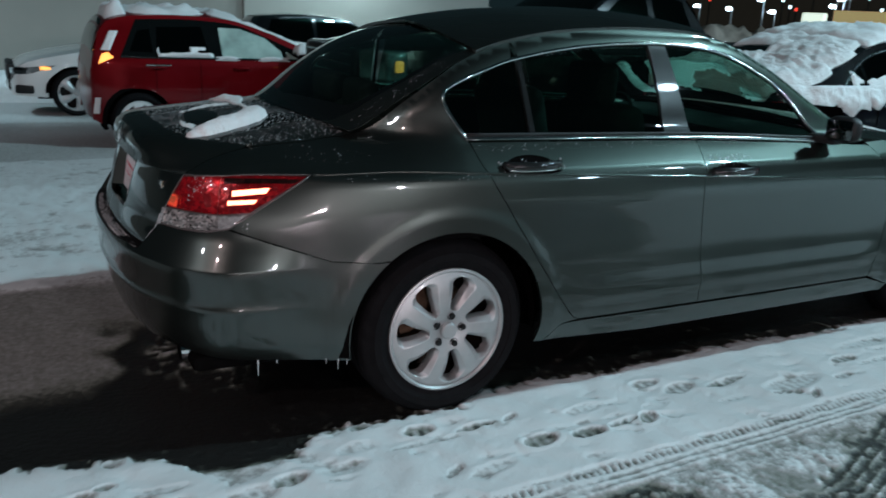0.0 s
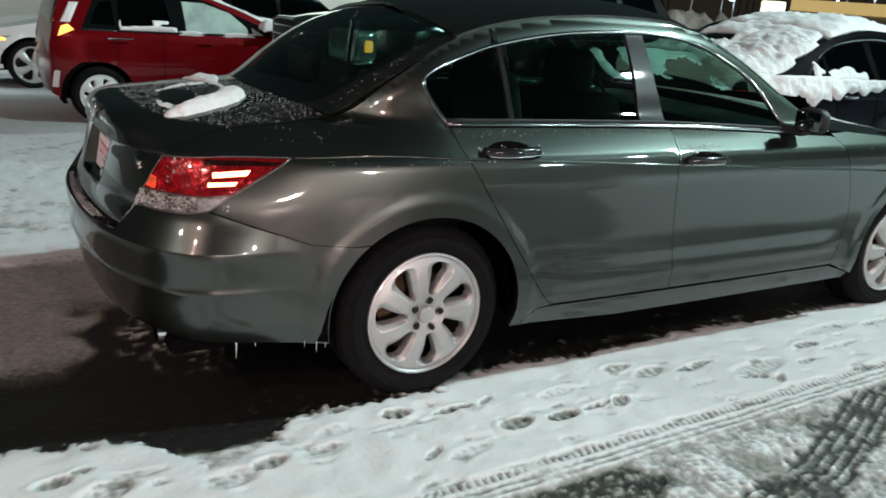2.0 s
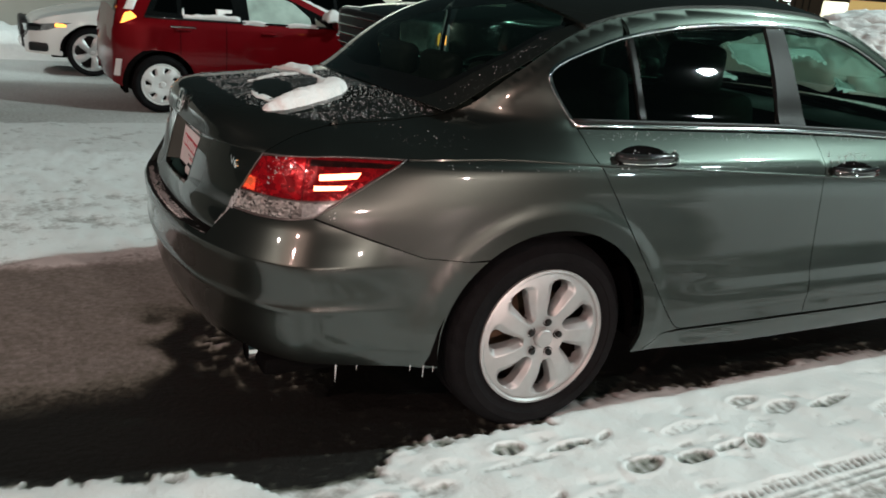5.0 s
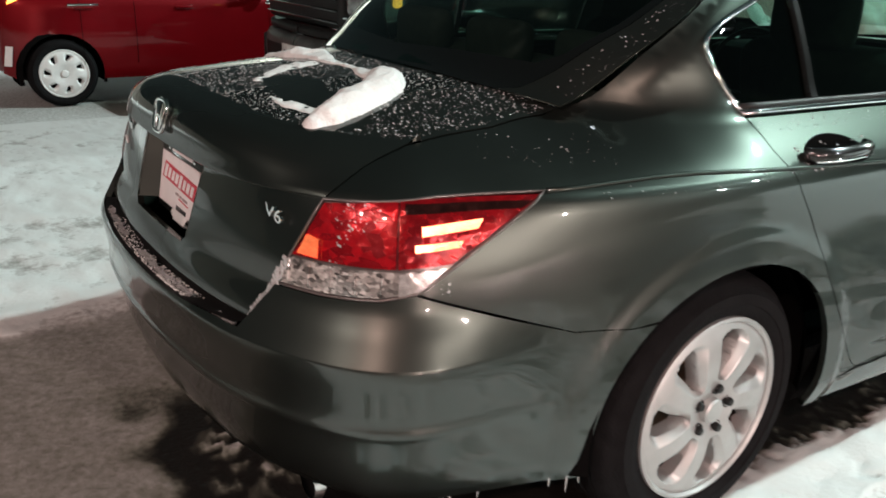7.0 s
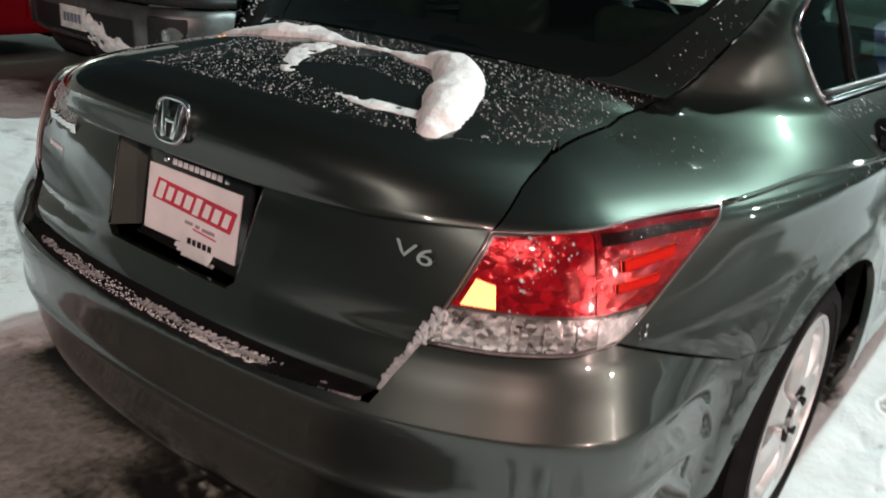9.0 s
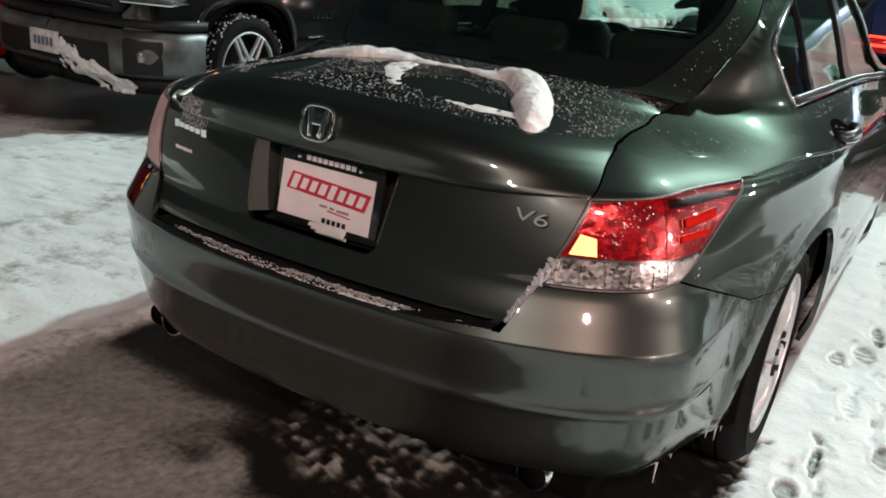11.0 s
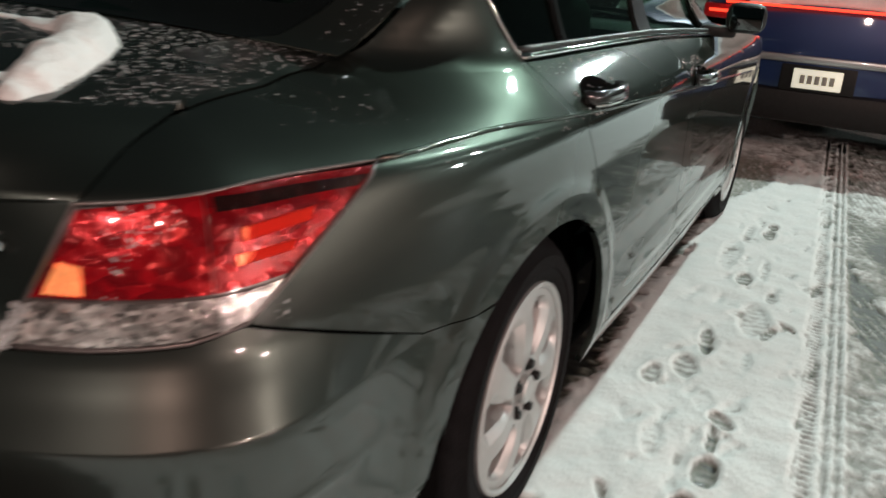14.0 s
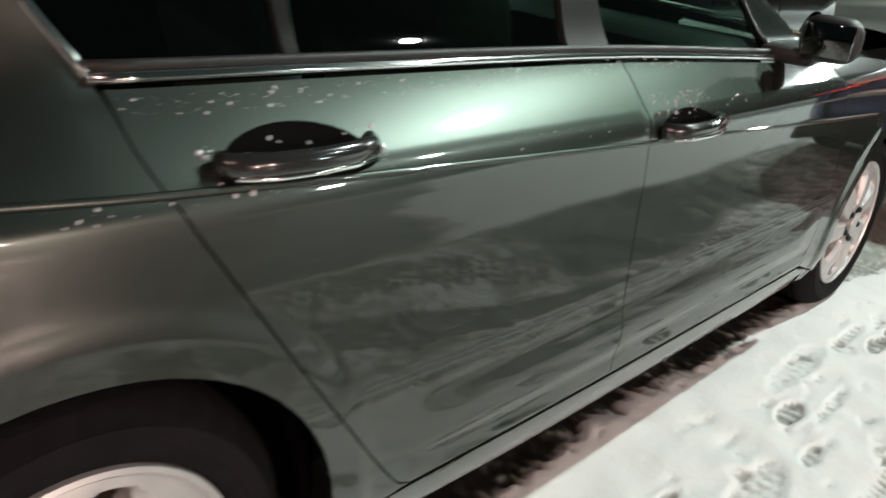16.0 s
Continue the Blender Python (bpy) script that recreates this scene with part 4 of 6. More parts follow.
def mirror(car, s, flank):
    v = Vector(flank(1.93, 0.955))
    shell = block((0.095, 0.140, 0.108), (0, 0, 0), 0.040, 4)
    bmesh.ops.scale(shell, vec=(1, 1, 1), verts=shell.verts)
    ob = part("door_mirror", shell, M_DARK, car, "dark glossy mirror housing")
    ob.matrix_local = pose(1.83, -0.945 * s, 1.018, 0, 0, 10 * s)
    g = part("mirror_glass", block((0.010, 0.112, 0.080), (-0.045, 0, 0), 0.004), M_DIM, ob, "mirror glass")
    foot = part("mirror_foot", block((0.085, 0.13, 0.040), (0.025, 0.09 * s, -0.055), 0.015, 2), M_DARK, ob)


def text(name, words, size, material, parent, m, depth=0.002, shear=0.0, label=""):
    c = bpy.data.curves.new(name, "FONT")
    c.body, c.size, c.extrude, c.align_x, c.align_y, c.shear = words, size, depth, "CENTER", "CENTER", shear
    tmp = bpy.data.objects.new(name, c)
    scene.collection.objects.link(tmp)
    me = bpy.data.meshes.new_from_object(tmp.evaluated_get(bpy.context.evaluated_depsgraph_get()))
    bpy.data.objects.remove(tmp)
    me.materials.clear()
    me.materials.append(material)
    ob = new(name, me)
    ob.parent = parent
    ob.matrix_local = m
    if label:
        tagged(ob, label=label)
    return ob


def badges(car, face):
    white = mat("plate_white", (0.74, 0.70, 0.70), 0.45, 0, 0.2, 0.06, 20)
    red = mat("plate_red", (0.48, 0.02, 0.05), 0.5)
    grey = mat("plate_grey", (0.30, 0.24, 0.24), 0.6)
    back = lambda u, z, out=0.004: Matrix.Translation(Vector(face(u, z)) + Vector((-out, 0, 0))) @ pose(0, 0, 0, 90, 0, -90)
    base = Matrix.Translation((-0.918, -0.006, 0.757)) @ pose(0, 0, 0, 90, 0, -90) @ pose(0, 0, 0, -9, 0, 0)
    holder = part("plate_frame", block((0.292, 0.168, 0.012), (0, 0.004, 0), 0.006), M_TRIM, car, "black plate frame with snow on its edge")
    holder.matrix_local = base
    part("plate_card", block((0.256, 0.122, 0.004), (0, 0.0, 0.008), 0.001, 1), white, holder, "white card plate with a red mark")
    slant = lambda bm: bmesh.ops.transform(bm, matrix=Matrix(((1, 0.32, 0, 0), (-0.05, 1, 0, 0), (0, 0, 1, 0), (0, 0, 0, 1))), verts=bm.verts)
    # dealer's mark as plain shapes in its colours: a slanted red band with pale bars in it
    band = block((0.220, 0.040, 0.0016), (0.002, 0.014, 0.0108), 0.0007, 1)
    slant(band)
    part("mark_band", band, red, holder, "slanted red band", smoothed=False)
    for k in range(8):
        h = 0.032 if k in (0, 4) else 0.025
        bar = block((0.0165 if k % 3 else 0.0185, h, 0.0012), (-0.089 + 0.0262 * k, 0.014, 0.0122), 0.0005, 1)
        slant(bar)
        part("mark_bar", bar, white, holder, smoothed=False)
    for w, x, y in ((0.022, 0.0, -0.021), (0.012, 0.024, -0.022), (0.034, 0.054, -0.0235)):
        part("small_print", block((w, 0.006, 0.0012), (x, y, 0.0106), 0.0004, 1), grey, holder)
    part("underline", block((0.065, 0.003, 0.0012), (0.045, -0.031, 0.0106), 0.0004, 1, Matrix.Rotation(radians(-4), 4, "Z")), red, holder)
    for k in range(5):
        part("number_bar", block((0.010, 0.011, 0.0014), (0.006 + 0.014 * k, -0.052, 0.0106), 0.0004, 1), M_DARK, holder)
    for k in range(9):
        part("frame_caption", block((0.012, 0.011, 0.002), (-0.060 + 0.0155 * k, 0.075, 0.007), 0.0006, 1), white, holder)
    for x in (-0.085, 0.085):
        part("frame_screw", block((0.010, 0.010, 0.006), (x, 0.074, 0.007), 0.003, 2), M_CHROME, holder)
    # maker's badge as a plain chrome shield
    ring = [(0.041 * (1 + 0.07 * math.sin(a)) * math.copysign(abs(math.cos(a)) ** 0.62, math.cos(a)), -0.004, 0.036 * math.copysign(abs(math.sin(a)) ** 0.62, math.sin(a))) for a in np.linspace(0, 2 * math.pi, 41)[:-1]]
    em = tube("badge", ring, 0.0042, M_CHROME, car, "chrome badge", closed=True)
    em.matrix_local = Matrix.Translation(Vector(face(0, 0.80)) + Vector((-0.004, 0, 0))) @ pose(0, 0, 0, 0, 0, -90) @ pose(0, 0, 0, -14, 0, 0)
    for x in (-0.017, 0.017):
        part("badge_bar", block((0.0125, 0.009, 0.062), (x, -0.004, 0), 0.003, 2, Matrix.Rotation(radians(9 if x > 0 else -9), 4, "Y")), M_CHROME, em)
    part("badge_bar", block((0.030, 0.008, 0.010), (0, -0.004, 0), 0.003, 2), M_CHROME, em)
    text("engine_badge", "V6", 0.046, M_CHROME, car, back(0.855, 0.515) @ Matrix.Diagonal((1.5, 0.85, 1, 1)), 0.003, 0.15, "chrome V6 lettering")
    for k in range(6):
        part("name_badge", block((0.017, 0.022 if k in (0, 5) else 0.016, 0.004), (0, 0, 0), 0.002, 1), M_CHROME, car, "chrome letter of a model badge").matrix_local = back(-0.86 + 0.042 * k, 0.53)
    for k in range(8):
        part("dealer_sticker", block((0.006, 0.010 if k in (0, 4) else 0.008, 0.0012), (0, 0, 0), 0.0004, 1), white, car, "small white dealer lettering as bars").matrix_local = back(-0.85 + 0.0165 * k, 0.40, 0.002)


# ---- ground ----
# x, y, turn, half length, half width, how far it is trodden through
FEET = [(-0.16, -0.99, 6, 0.062, 0.032, 0.95), (0.04, -1.035, 5, 0.085, 0.017, 1.0), (-0.40, -1.02, 10, 0.075, 0.034, 0.35), (-0.16, -1.07, 4, 0.15, 0.016, 0.45), (0.20, -1.205, 8, 0.072, 0.038, 0.85),
        (0.39, -1.225, 6, 0.075, 0.034, 0.95), (0.56, -1.21, 12, 0.075, 0.016, 0.9), (0.67, -1.215, 60, 0.050, 0.030, 0.8), (0.85, -0.98, 6, 0.075, 0.030, 0.65), (0.96, -1.06, 25, 0.090, 0.040, 0.6),
        (1.19, -1.085, 15, 0.13, 0.022, 0.75), (1.45, -1.20, 12, 0.17, 0.055, 0.42), (1.36, -1.26, -20, 0.085, 0.018, 0.7), (1.46, -1.31, 70, 0.05, 0.018, 0.8), (1.88, -1.11, 5, 0.080, 0.034, 0.72),
        (1.72, -1.23, 12, 0.070, 0.024, 0.5), (2.04, -1.17, 8, 0.16, 0.018, 0.4), (2.57, -1.13, 6, 0.085, 0.030, 0.8), (2.72, -1.13, 5, 0.060, 0.026, 0.9), (2.17, -1.01, 4, 0.22, 0.045, 0.3),
        (2.56, -1.04, 4, 0.14, 0.022, 0.4), (-0.34, -0.89, 40, 0.040, 0.026, 0.8), (-0.66, -1.12, 30, 0.060, 0.034, 0.8), (-0.79, -1.16, 20, 0.090, 0.045, 0.45), (-1.25, -0.99, 25, 0.060, 0.030, 0.8),
        (-1.17, -0.96, 20, 0.030, 0.018, 0.9), (-1.12, -1.09, 30, 0.085, 0.045, 0.55), (-0.98, -1.10, 15, 0.035, 0.016, 0.5), (-0.17, -1.27, 65, 0.055, 0.018, 0.6), (-0.04, -1.30, 15, 0.090, 0.030, 0.35),
        (0.19, -1.02, 50, 0.040, 0.014, 0.6), (0.48, -1.07, 15, 0.090, 0.030, 0.35), (-0.49, -1.12, 10, 0.085, 0.035, 0.35), (0.76, -1.15, 20, 0.070, 0.030, 0.3), (1.10, -1.22, 10, 0.09, 0.020, 0.3)]


def fall(y):
    """The lot falls away gently beyond the car."""
    return -0.042 * min(22.0, max(0.0, y - 1.2))


def run_at(run, x, y):
    """How far along a bent line a place lies, and how far to its left."""
    best, gone = None, 0.0
    for (ax, ay), (bx, by) in zip(run, run[1:]):
        dx, dy = bx - ax, by - ay
        l = math.hypot(dx, dy)
        k = min(1.0, max(0.0, ((x - ax) * dx + (y - ay) * dy) / (l * l)))
        d = math.hypot(x - ax - k * dx, y - ay - k * dy)
        if best is None or d < abs(best[1]):
            best = gone + k * l, math.copysign(d, (y - ay) * dx - (x - ax) * dy)
        gone += l
    return best


BAND = [(0.30, -2.06), (0.63, -1.92), (1.0, -1.855), (1.35, -1.72), (1.73, -1.56), (2.15, -1.44), (2.6, -1.36)]
PRINT = [(0.95, -2.16), (1.5, -2.03), (2.2, -1.80), (3.2, -1.40)]


def left_snow(x, y):
    """Snow that no car has crossed, beyond the lane and ahead."""
    n = noise.noise(Vector((x * 0.9, y * 0.9, 71))) + 0.5 * noise.noise(Vector((x * 3, y * 3, 72)))
    return smooth(-2.0, -2.4, y + 0.2 * n) * smooth(-0.25, 0.35, x + 0.9 * y + 0.3 + 0.35 * n)


def slush(x, y, inner, n1, n2, n3):
    """Cover of the driven lane: packed slush, swept wheel bands and tread prints."""
    f1 = noise.noise(Vector((x * 17, y * 17, 1)))
    f2 = noise.noise(Vector((x * 38, y * 38, 21)))
    f3 = noise.noise(Vector((x * 80, y * 80, 23)))
    c = 0.60 + 0.24 * n1 + 0.24 * n2 + 0.20 * f1 + 0.22 * f2 + 0.16 * f3 - 0.12 * smooth(1.9, 2.6, x)
    # old prints pressed crosswise into it
    old = math.sin(150 * (x * 0.8 + y * 0.6)) * math.sin(120 * (y - 0.35 * x))
    c += 0.16 * old * smooth(-0.1, 0.3, n1 + 0.6 * n2)
    # a wheel swept it bare
    bare = ((x - 0.20) * 0.93 - (y + 1.60) * 0.36) / 0.27, ((x - 0.20) * 0.36 + (y + 1.60) * 0.93) / 0.12
    k = smooth(1.25, 0.75, math.hypot(*bare) + 0.35 * n2 + 0.25 * f1)
    c = c * (1 - k) + k * (0.17 + 0.10 * f1 + 0.42 * max(0.0, f2 + 0.7 * f3 + 0.3 * f1))
    olive = smooth(1.2, 0.6, math.hypot((x - 1.95) / 0.34, (y + 1.49) / 0.10) + 0.5 * n2 + 0.3 * f1)
    c = c * (1 - olive) + olive * (0.19 + 0.14 * f1 + 0.12 * f2)
    for run, half, lines, pitch, dark in ((BAND, 0.095, 5, 0.033, 0.19), (PRINT, 0.11, 4, 0.050, 0.26)):
        along, off = run_at(run, x, y)
        if abs(off) < half * 1.3:
            w = smooth(half * 1.15, half * 0.85, abs(off) + 0.035 * n2 + 0.03 * f1 + 0.015 * f2) * smooth(0.0, 0.2, along)
            u = off / half * lines * 0.5
            ridge = smooth(0.30, 0.46, abs(u - round(u)))
            row = int(math.floor(u + 0.5))
            cross = smooth(0.26, 0.42, abs((along / pitch + 0.5 * (row % 2) + 0.35 * abs(u - round(u))) % 1.0 - 0.5))
            mark = max(ridge, cross * (0.35 if lines == 5 else 0.9)) * max(0.0, 0.55 + 0.9 * n2 + 0.7 * f1 + 0.5 * f2)
            c = c * (1 - w) + w * (dark + 0.10 * f1 + 0.08 * f2 + 0.50 * mark)
    # one worn shoe print
    k = smooth(1.15, 0.85, math.hypot(((x - 0.83) * 0.5 - (y + 1.735) * 0.87) / 0.095, ((x - 0.83) * 0.87 + (y + 1.735) * 0.5) / 0.042) + 0.15 * f1)
    c = c * (1 - k) + k * (0.40 + 0.06 * f1)
    # ribbed edge of a tyre along the fresh snow, then two swept lines
    d = inner - y
    if d < 0.14:
        cut = smooth(0.20, 0.34, abs((x / 0.030 + 9 * d + 0.25 * n2) % 1.0 - 0.5))
        rib = 0.84 - 0.50 * cut * max(0.0, 0.8 + 0.9 * n2 + 0.4 * f1) * smooth(0.046, 0.034, d) * smooth(0.004, 0.012, d)
        side = 0.68 + 0.22 * math.cos(d / 0.030 * 2 * math.pi + 1.2) * max(0.0, 1 + n1 + n2) + 0.16 * f1 + 0.1 * f2
        k = smooth(0.050, 0.058, d)
        c = (rib * (1 - k) + side * k) * smooth(0.14, 0.11, d + 0.02 * n1) + c * smooth(0.11, 0.14, d + 0.02 * n1)
    # swept bare and dark further out, but for the snow left ahead
    bare = 0.18 + 0.12 * f1 + 0.14 * n2 + 0.12 * n1
    k = smooth(-2.15, -2.45, y + 0.25 * n1) * smooth(3.2, 2.4, x) + smooth(1.9, 2.3, x + 0.3 * n1) * smooth(-1.52, -1.66, y + 0.10 * n1) * smooth(4.4, 3.8, x)
    c = c * (1 - min(1.0, k)) + bare * min(1.0, k)
    return max(c, (0.95 + 0.1 * n1 + 0.2 * f1) * left_snow(x, y))


def snow_cover(x, y):
    """How much snow lies at a place: 0 bare and wet, 1 white. Cast shade lowers it too."""
    n1 = noise.noise(Vector((x * 2.2, y * 2.2, 3.0)))
    n2 = noise.noise(Vector((x * 7.0, y * 7.0, 9.0)))
    n3 = noise.noise(Vector((x * 0.6, y * 0.6, 5.0)))
    wob = 0.05 * n1 + 0.03 * n2
    # fresh strip beside the car
    edge = -0.80 + wob - 0.07 * smooth(0.25, 0.0, x) - 0.20 * smooth(-0.42, -0.78, x) + 0.24 * smooth(-0.82, -1.02, x) + 0.14 * smooth(-1.0, -1.6, x) - 0.20 * smooth(2.9, 3.7, x)
    inner = -1.435 + 0.036 * x
    crumb = 0.05 * noise.noise(Vector((x * 26, y * 26, 61))) + 0.03 * noise.noise(Vector((x * 55, y * 55, 62)))
    strip = smooth(edge + 0.045, edge - 0.035, y + crumb) * smooth(inner - 0.012, inner + 0.012, y) * smooth(4.4, 3.8, x + 0.9 * n1 + 0.5 * n2)
    lane = slush(x, y, inner, n1, n2, n3) * smooth(inner + 0.012, inner - 0.004, y)
    # under and behind the car: wet near it, packed thin and shadow-dark further back
    bare = smooth(1.03, 0.95, abs(y - 0.02) + 0.3 * wob) * smooth(4.6, 4.2, x + 2 * wob) * smooth(-5.2, -4.6, x)
    wet = smooth(-1.16, -0.98, x + 0.9 * n1 * 0.25 + 0.2 * n2) * smooth(0.55, 0.15, y + 0.25 * n1)
    speck = 0.9 * max(0.0, noise.noise(Vector((x * 21, y * 33, 7))) - 0.30) * smooth(-0.35, -0.75, y) + 0.34 * max(0.0, noise.noise(Vector((x * 40, y * 40, 17))) + 0.15) * smooth(-0.62, -0.84, y)
    # The sedan's cast shadow on the snow is put into this cover.
    thin = (1 - wet) * 0.44 * smooth(-0.66, -0.86, x + 0.9 * wob) * smooth(-0.45, -0.05, y + wob) + wet * (0.06 + 0.75 * smooth(1.1, 0.6, math.hypot((x + 0.66) / 0.30, (y + 0.05) / 0.38)) * max(0.0, noise.noise(Vector((x * 30, y * 30, 41))) + 0.6 * noise.noise(Vector((x * 9, y * 9, 4))) + 0.05)) + (0.08 * max(0.0, n1) + 0.10 * max(0.0, n2 - 0.25) + speck) * (0.25 + 0.75 * smooth(-0.35, 0.15, x)) + 0.26 * smooth(2.85, 3.2, x)
    rest = 0.66 + 0.24 * smooth(0.9, 1.15, y) + 0.30 * n3 * smooth(1.4, 0.9, y) + 0.22 * n1 + 0.26 * n2 + 0.26 * noise.noise(Vector((x * 19, y * 19, 4))) - 0.9 * max(0.0, noise.noise(Vector((x * 8, y * 12, 14))) - 0.42) * smooth(1.0, 1.3, y)
    rest *= 1 - 0.72 * smooth(-1.7, -2.3, x + 0.4 * n1) * smooth(1.4, 0.8, y)
    out = (rest * (1 - bare) + thin * bare) * (smooth(-1.38, -1.0, y) if x < 2.8 else smooth(inner, inner + 0.02, y))
    if y > 0.9:
        tr = min(abs(y - 2.25 - 0.06 * math.sin(x)), abs(y - 1.75))
        out -= 0.28 * smooth(0.25, 0.05, tr) * (0.6 + n1)
        # Bare wet ground by the truck, with the truck's shadow put in as well.
        out *= 1 - 0.85 * smooth(3.1, 3.5, y + 0.3 * n1) * smooth(0.9, 1.6, x + 0.3 * n1)
    return min(1.0, max(0.0, max(out, strip, lane)))


def ground():
    xs = np.r_[np.array([-400, -150, -60, -30, -18, -12]), np.arange(-10, -4.6, 0.2), np.arange(-4.6, -1.6, 0.06), np.arange(-1.6, -0.2, 0.014), np.arange(-0.2, 2.5, 0.0095), np.arange(2.5, 3.4, 0.014), np.arange(3.4, 5.4, 0.05), np.array([5.6, 6, 7, 8, 10, 13, 18, 25, 40, 80, 160, 400])]
    ys = np.r_[np.array([-400, -150, -60, -30, -18, -12]), np.arange(-10, -4.6, 0.2), np.arange(-4.6, -2.9, 0.05), np.arange(-2.9, -2.22, 0.03), np.arange(-2.22, -0.82, 0.0095), np.arange(-0.82, 1.2, 0.022), np.arange(1.2, 5.4, 0.05), np.arange(5.5, 9.5, 0.3), np.array([10, 12, 15, 20, 30, 60, 150, 400])]
    V, C = [], []
    feet = [(fx, fy, math.cos(radians(a * 0.5)), math.sin(radians(a * 0.5)), l, w, k) for fx, fy, a, l, w, k in FEET]
    for y in ys:
        for x in xs:
            near = -9 < x < 5.4 and -9 < y < 5.4
            c = snow_cover(x, y) if near else (0.22 + 0.7 * left_snow(x, y) if y < -2.1 else 0.25 if x < -4 and y < 1.2 else 0.62 if y < 2.6 or x < 0.3 else 0.30) + (0.25 if y > -2.1 else 0.05) * noise.noise(Vector((x * 0.5, y * 0.5, 1)))
            z = 0.0
            if near:
                z = 0.022 * c + 0.007 * c * noise.noise(Vector((x * 9, y * 9, 2))) + 0.0017 * c * noise.noise(Vector((x * 24, y * 24, 3))) + (0.010 * c * noise.noise(Vector((x * 6, y * 6, 12))) if y > 1 else 0)
                if -1.45 < y < -0.85:
                    # kicked and scuffed crust
                    kick = noise.noise(Vector((x * 6 + y * 3, y * 15, 51))) - 0.12 + 0.5 * noise.noise(Vector((x * 15, y * 32, 52)))
                    hurt = smooth(0.12, 0.42, kick) * smooth(-0.9, -1.0, y)
                    c -= 0.34 * hurt * max(0.0, 0.8 + noise.noise(Vector((x * 30, y * 30, 53))))
                    z -= 0.006 * hurt
                    for fx, fy, ca, sa, hl, hw, deep in feet:
                        dx, dy = x - fx, y - fy
                        if abs(dx) < 0.26 and abs(dy) < 0.15:
                            wb = 0.10 * noise.noise(Vector((x * 16, y * 16, fx))) + 0.16 * noise.noise(Vector((x * 9, y * 9, fx + 5)))
                            u, v = (dx * ca + dy * sa) / hl + wb, (-dx * sa + dy * ca) / hw + wb
                            r = math.hypot(u, v)
                            if r < 1.6:
                                sole = 0.75 + 0.25 * math.sin(dx / 0.0065) * smooth(0.9, 0.4, r)
                                z -= 0.014 * deep * smooth(1.10, 0.70, r)
                                c -= 1.0 * deep * sole * smooth(1.05, 0.86, r) * (0.9 + 0.4 * noise.noise(Vector((x * 34, y * 34, 6))))
                                z += 0.004 * deep * smooth(1.5, 1.15, r) * smooth(0.9, 1.1, r)
            V.append((x, y, z + fall(y)))
            C.append(max(0.0, c))
    n = len(xs)
    F = [[j * n + i, j * n + i + 1, (j + 1) * n + i + 1, (j + 1) * n + i] for j in range(len(ys) - 1) for i in range(n - 1)]
    m = bpy.data.materials.new("snowy_asphalt")
    m.use_nodes = True
    nt = m.node_tree
    b = nt.nodes["Principled BSDF"]
    add = nt.nodes.new
    tc, at = add("ShaderNodeTexCoord"), add("ShaderNodeAttribute")
    at.attribute_name = "snow"
    fine, grit, blot = add("ShaderNodeTexNoise"), add("ShaderNodeTexNoise"), add("ShaderNodeTexNoise")
    for nd, sc, de in ((fine, 46, 9), (grit, 260, 3), (blot, 5, 5)):
        nd.inputs["Scale"].default_value, nd.inputs["Detail"].default_value = sc, de
        nt.links.new(tc.outputs["Object"], nd.inputs["Vector"])
    mx = add("ShaderNodeMath"); mx.operation = "MULTIPLY_ADD"
    mx.inputs[1].default_value, mx.inputs[2].default_value = 1.0, -0.5
    nt.links.new(fine.outputs["Fac"], mx.inputs[0])
    am = add("ShaderNodeMapRange")
    am.inputs["To Min"].default_value, am.inputs["To Max"].default_value = 0.10, 0.60
    am.inputs["From Max"].default_value = 0.6
    nt.links.new(at.outputs["Fac"], am.inputs["Value"])
    mm = add("ShaderNodeMath"); mm.operation = "MULTIPLY"
    nt.links.new(mx.outputs[0], mm.inputs[0]); nt.links.new(am.outputs[0], mm.inputs[1])
    sm = add("ShaderNodeMath"); sm.operation = "ADD"
    nt.links.new(at.outputs["Fac"], sm.inputs[0]); nt.links.new(mm.outputs[0], sm.inputs[1])
    rp = add("ShaderNodeValToRGB")
    e = rp.color_ramp.elements
    e[0].position, e[0].color = 0.10, (0.012, 0.012, 0.011, 1)
    e[1].position, e[1].color = 0.80, (0.63, 0.66, 0.65, 1)
    for p, c in ((0.22, (0.046, 0.048, 0.038, 1)), (0.34, (0.172, 0.182, 0.152, 1)), (0.55, (0.34, 0.345, 0.33, 1))):
        k = e.new(p); k.color = c
    nt.links.new(sm.outputs[0], rp.inputs[0])
    nt.links.new(rp.outputs[0], b.inputs["Base Color"])
    rr = add("ShaderNodeMapRange")
    rr.inputs["From Min"].default_value, rr.inputs["From Max"].default_value = 0.05, 0.5
    rr.inputs["To Min"].default_value, rr.inputs["To Max"].default_value = 0.35, 0.8
    nt.links.new(sm.outputs[0], rr.inputs["Value"]); nt.links.new(rr.outputs[0], b.inputs["Roughness"])
    hs = add("ShaderNodeMath"); hs.operation = "MULTIPLY_ADD"; hs.inputs[1].default_value = 0.35
    nt.links.new(grit.outputs["Fac"], hs.inputs[0]); nt.links.new(fine.outputs["Fac"], hs.inputs[2])
    bp = add("ShaderNodeBump"); bp.inputs["Strength"].default_value, bp.inputs["Distance"].default_value = 0.35, 0.012
    nt.links.new(hs.outputs[0], bp.inputs["Height"]); nt.links.new(bp.outputs[0], b.inputs["Normal"])
    ob = mesh_ob("ground", V, F, m)
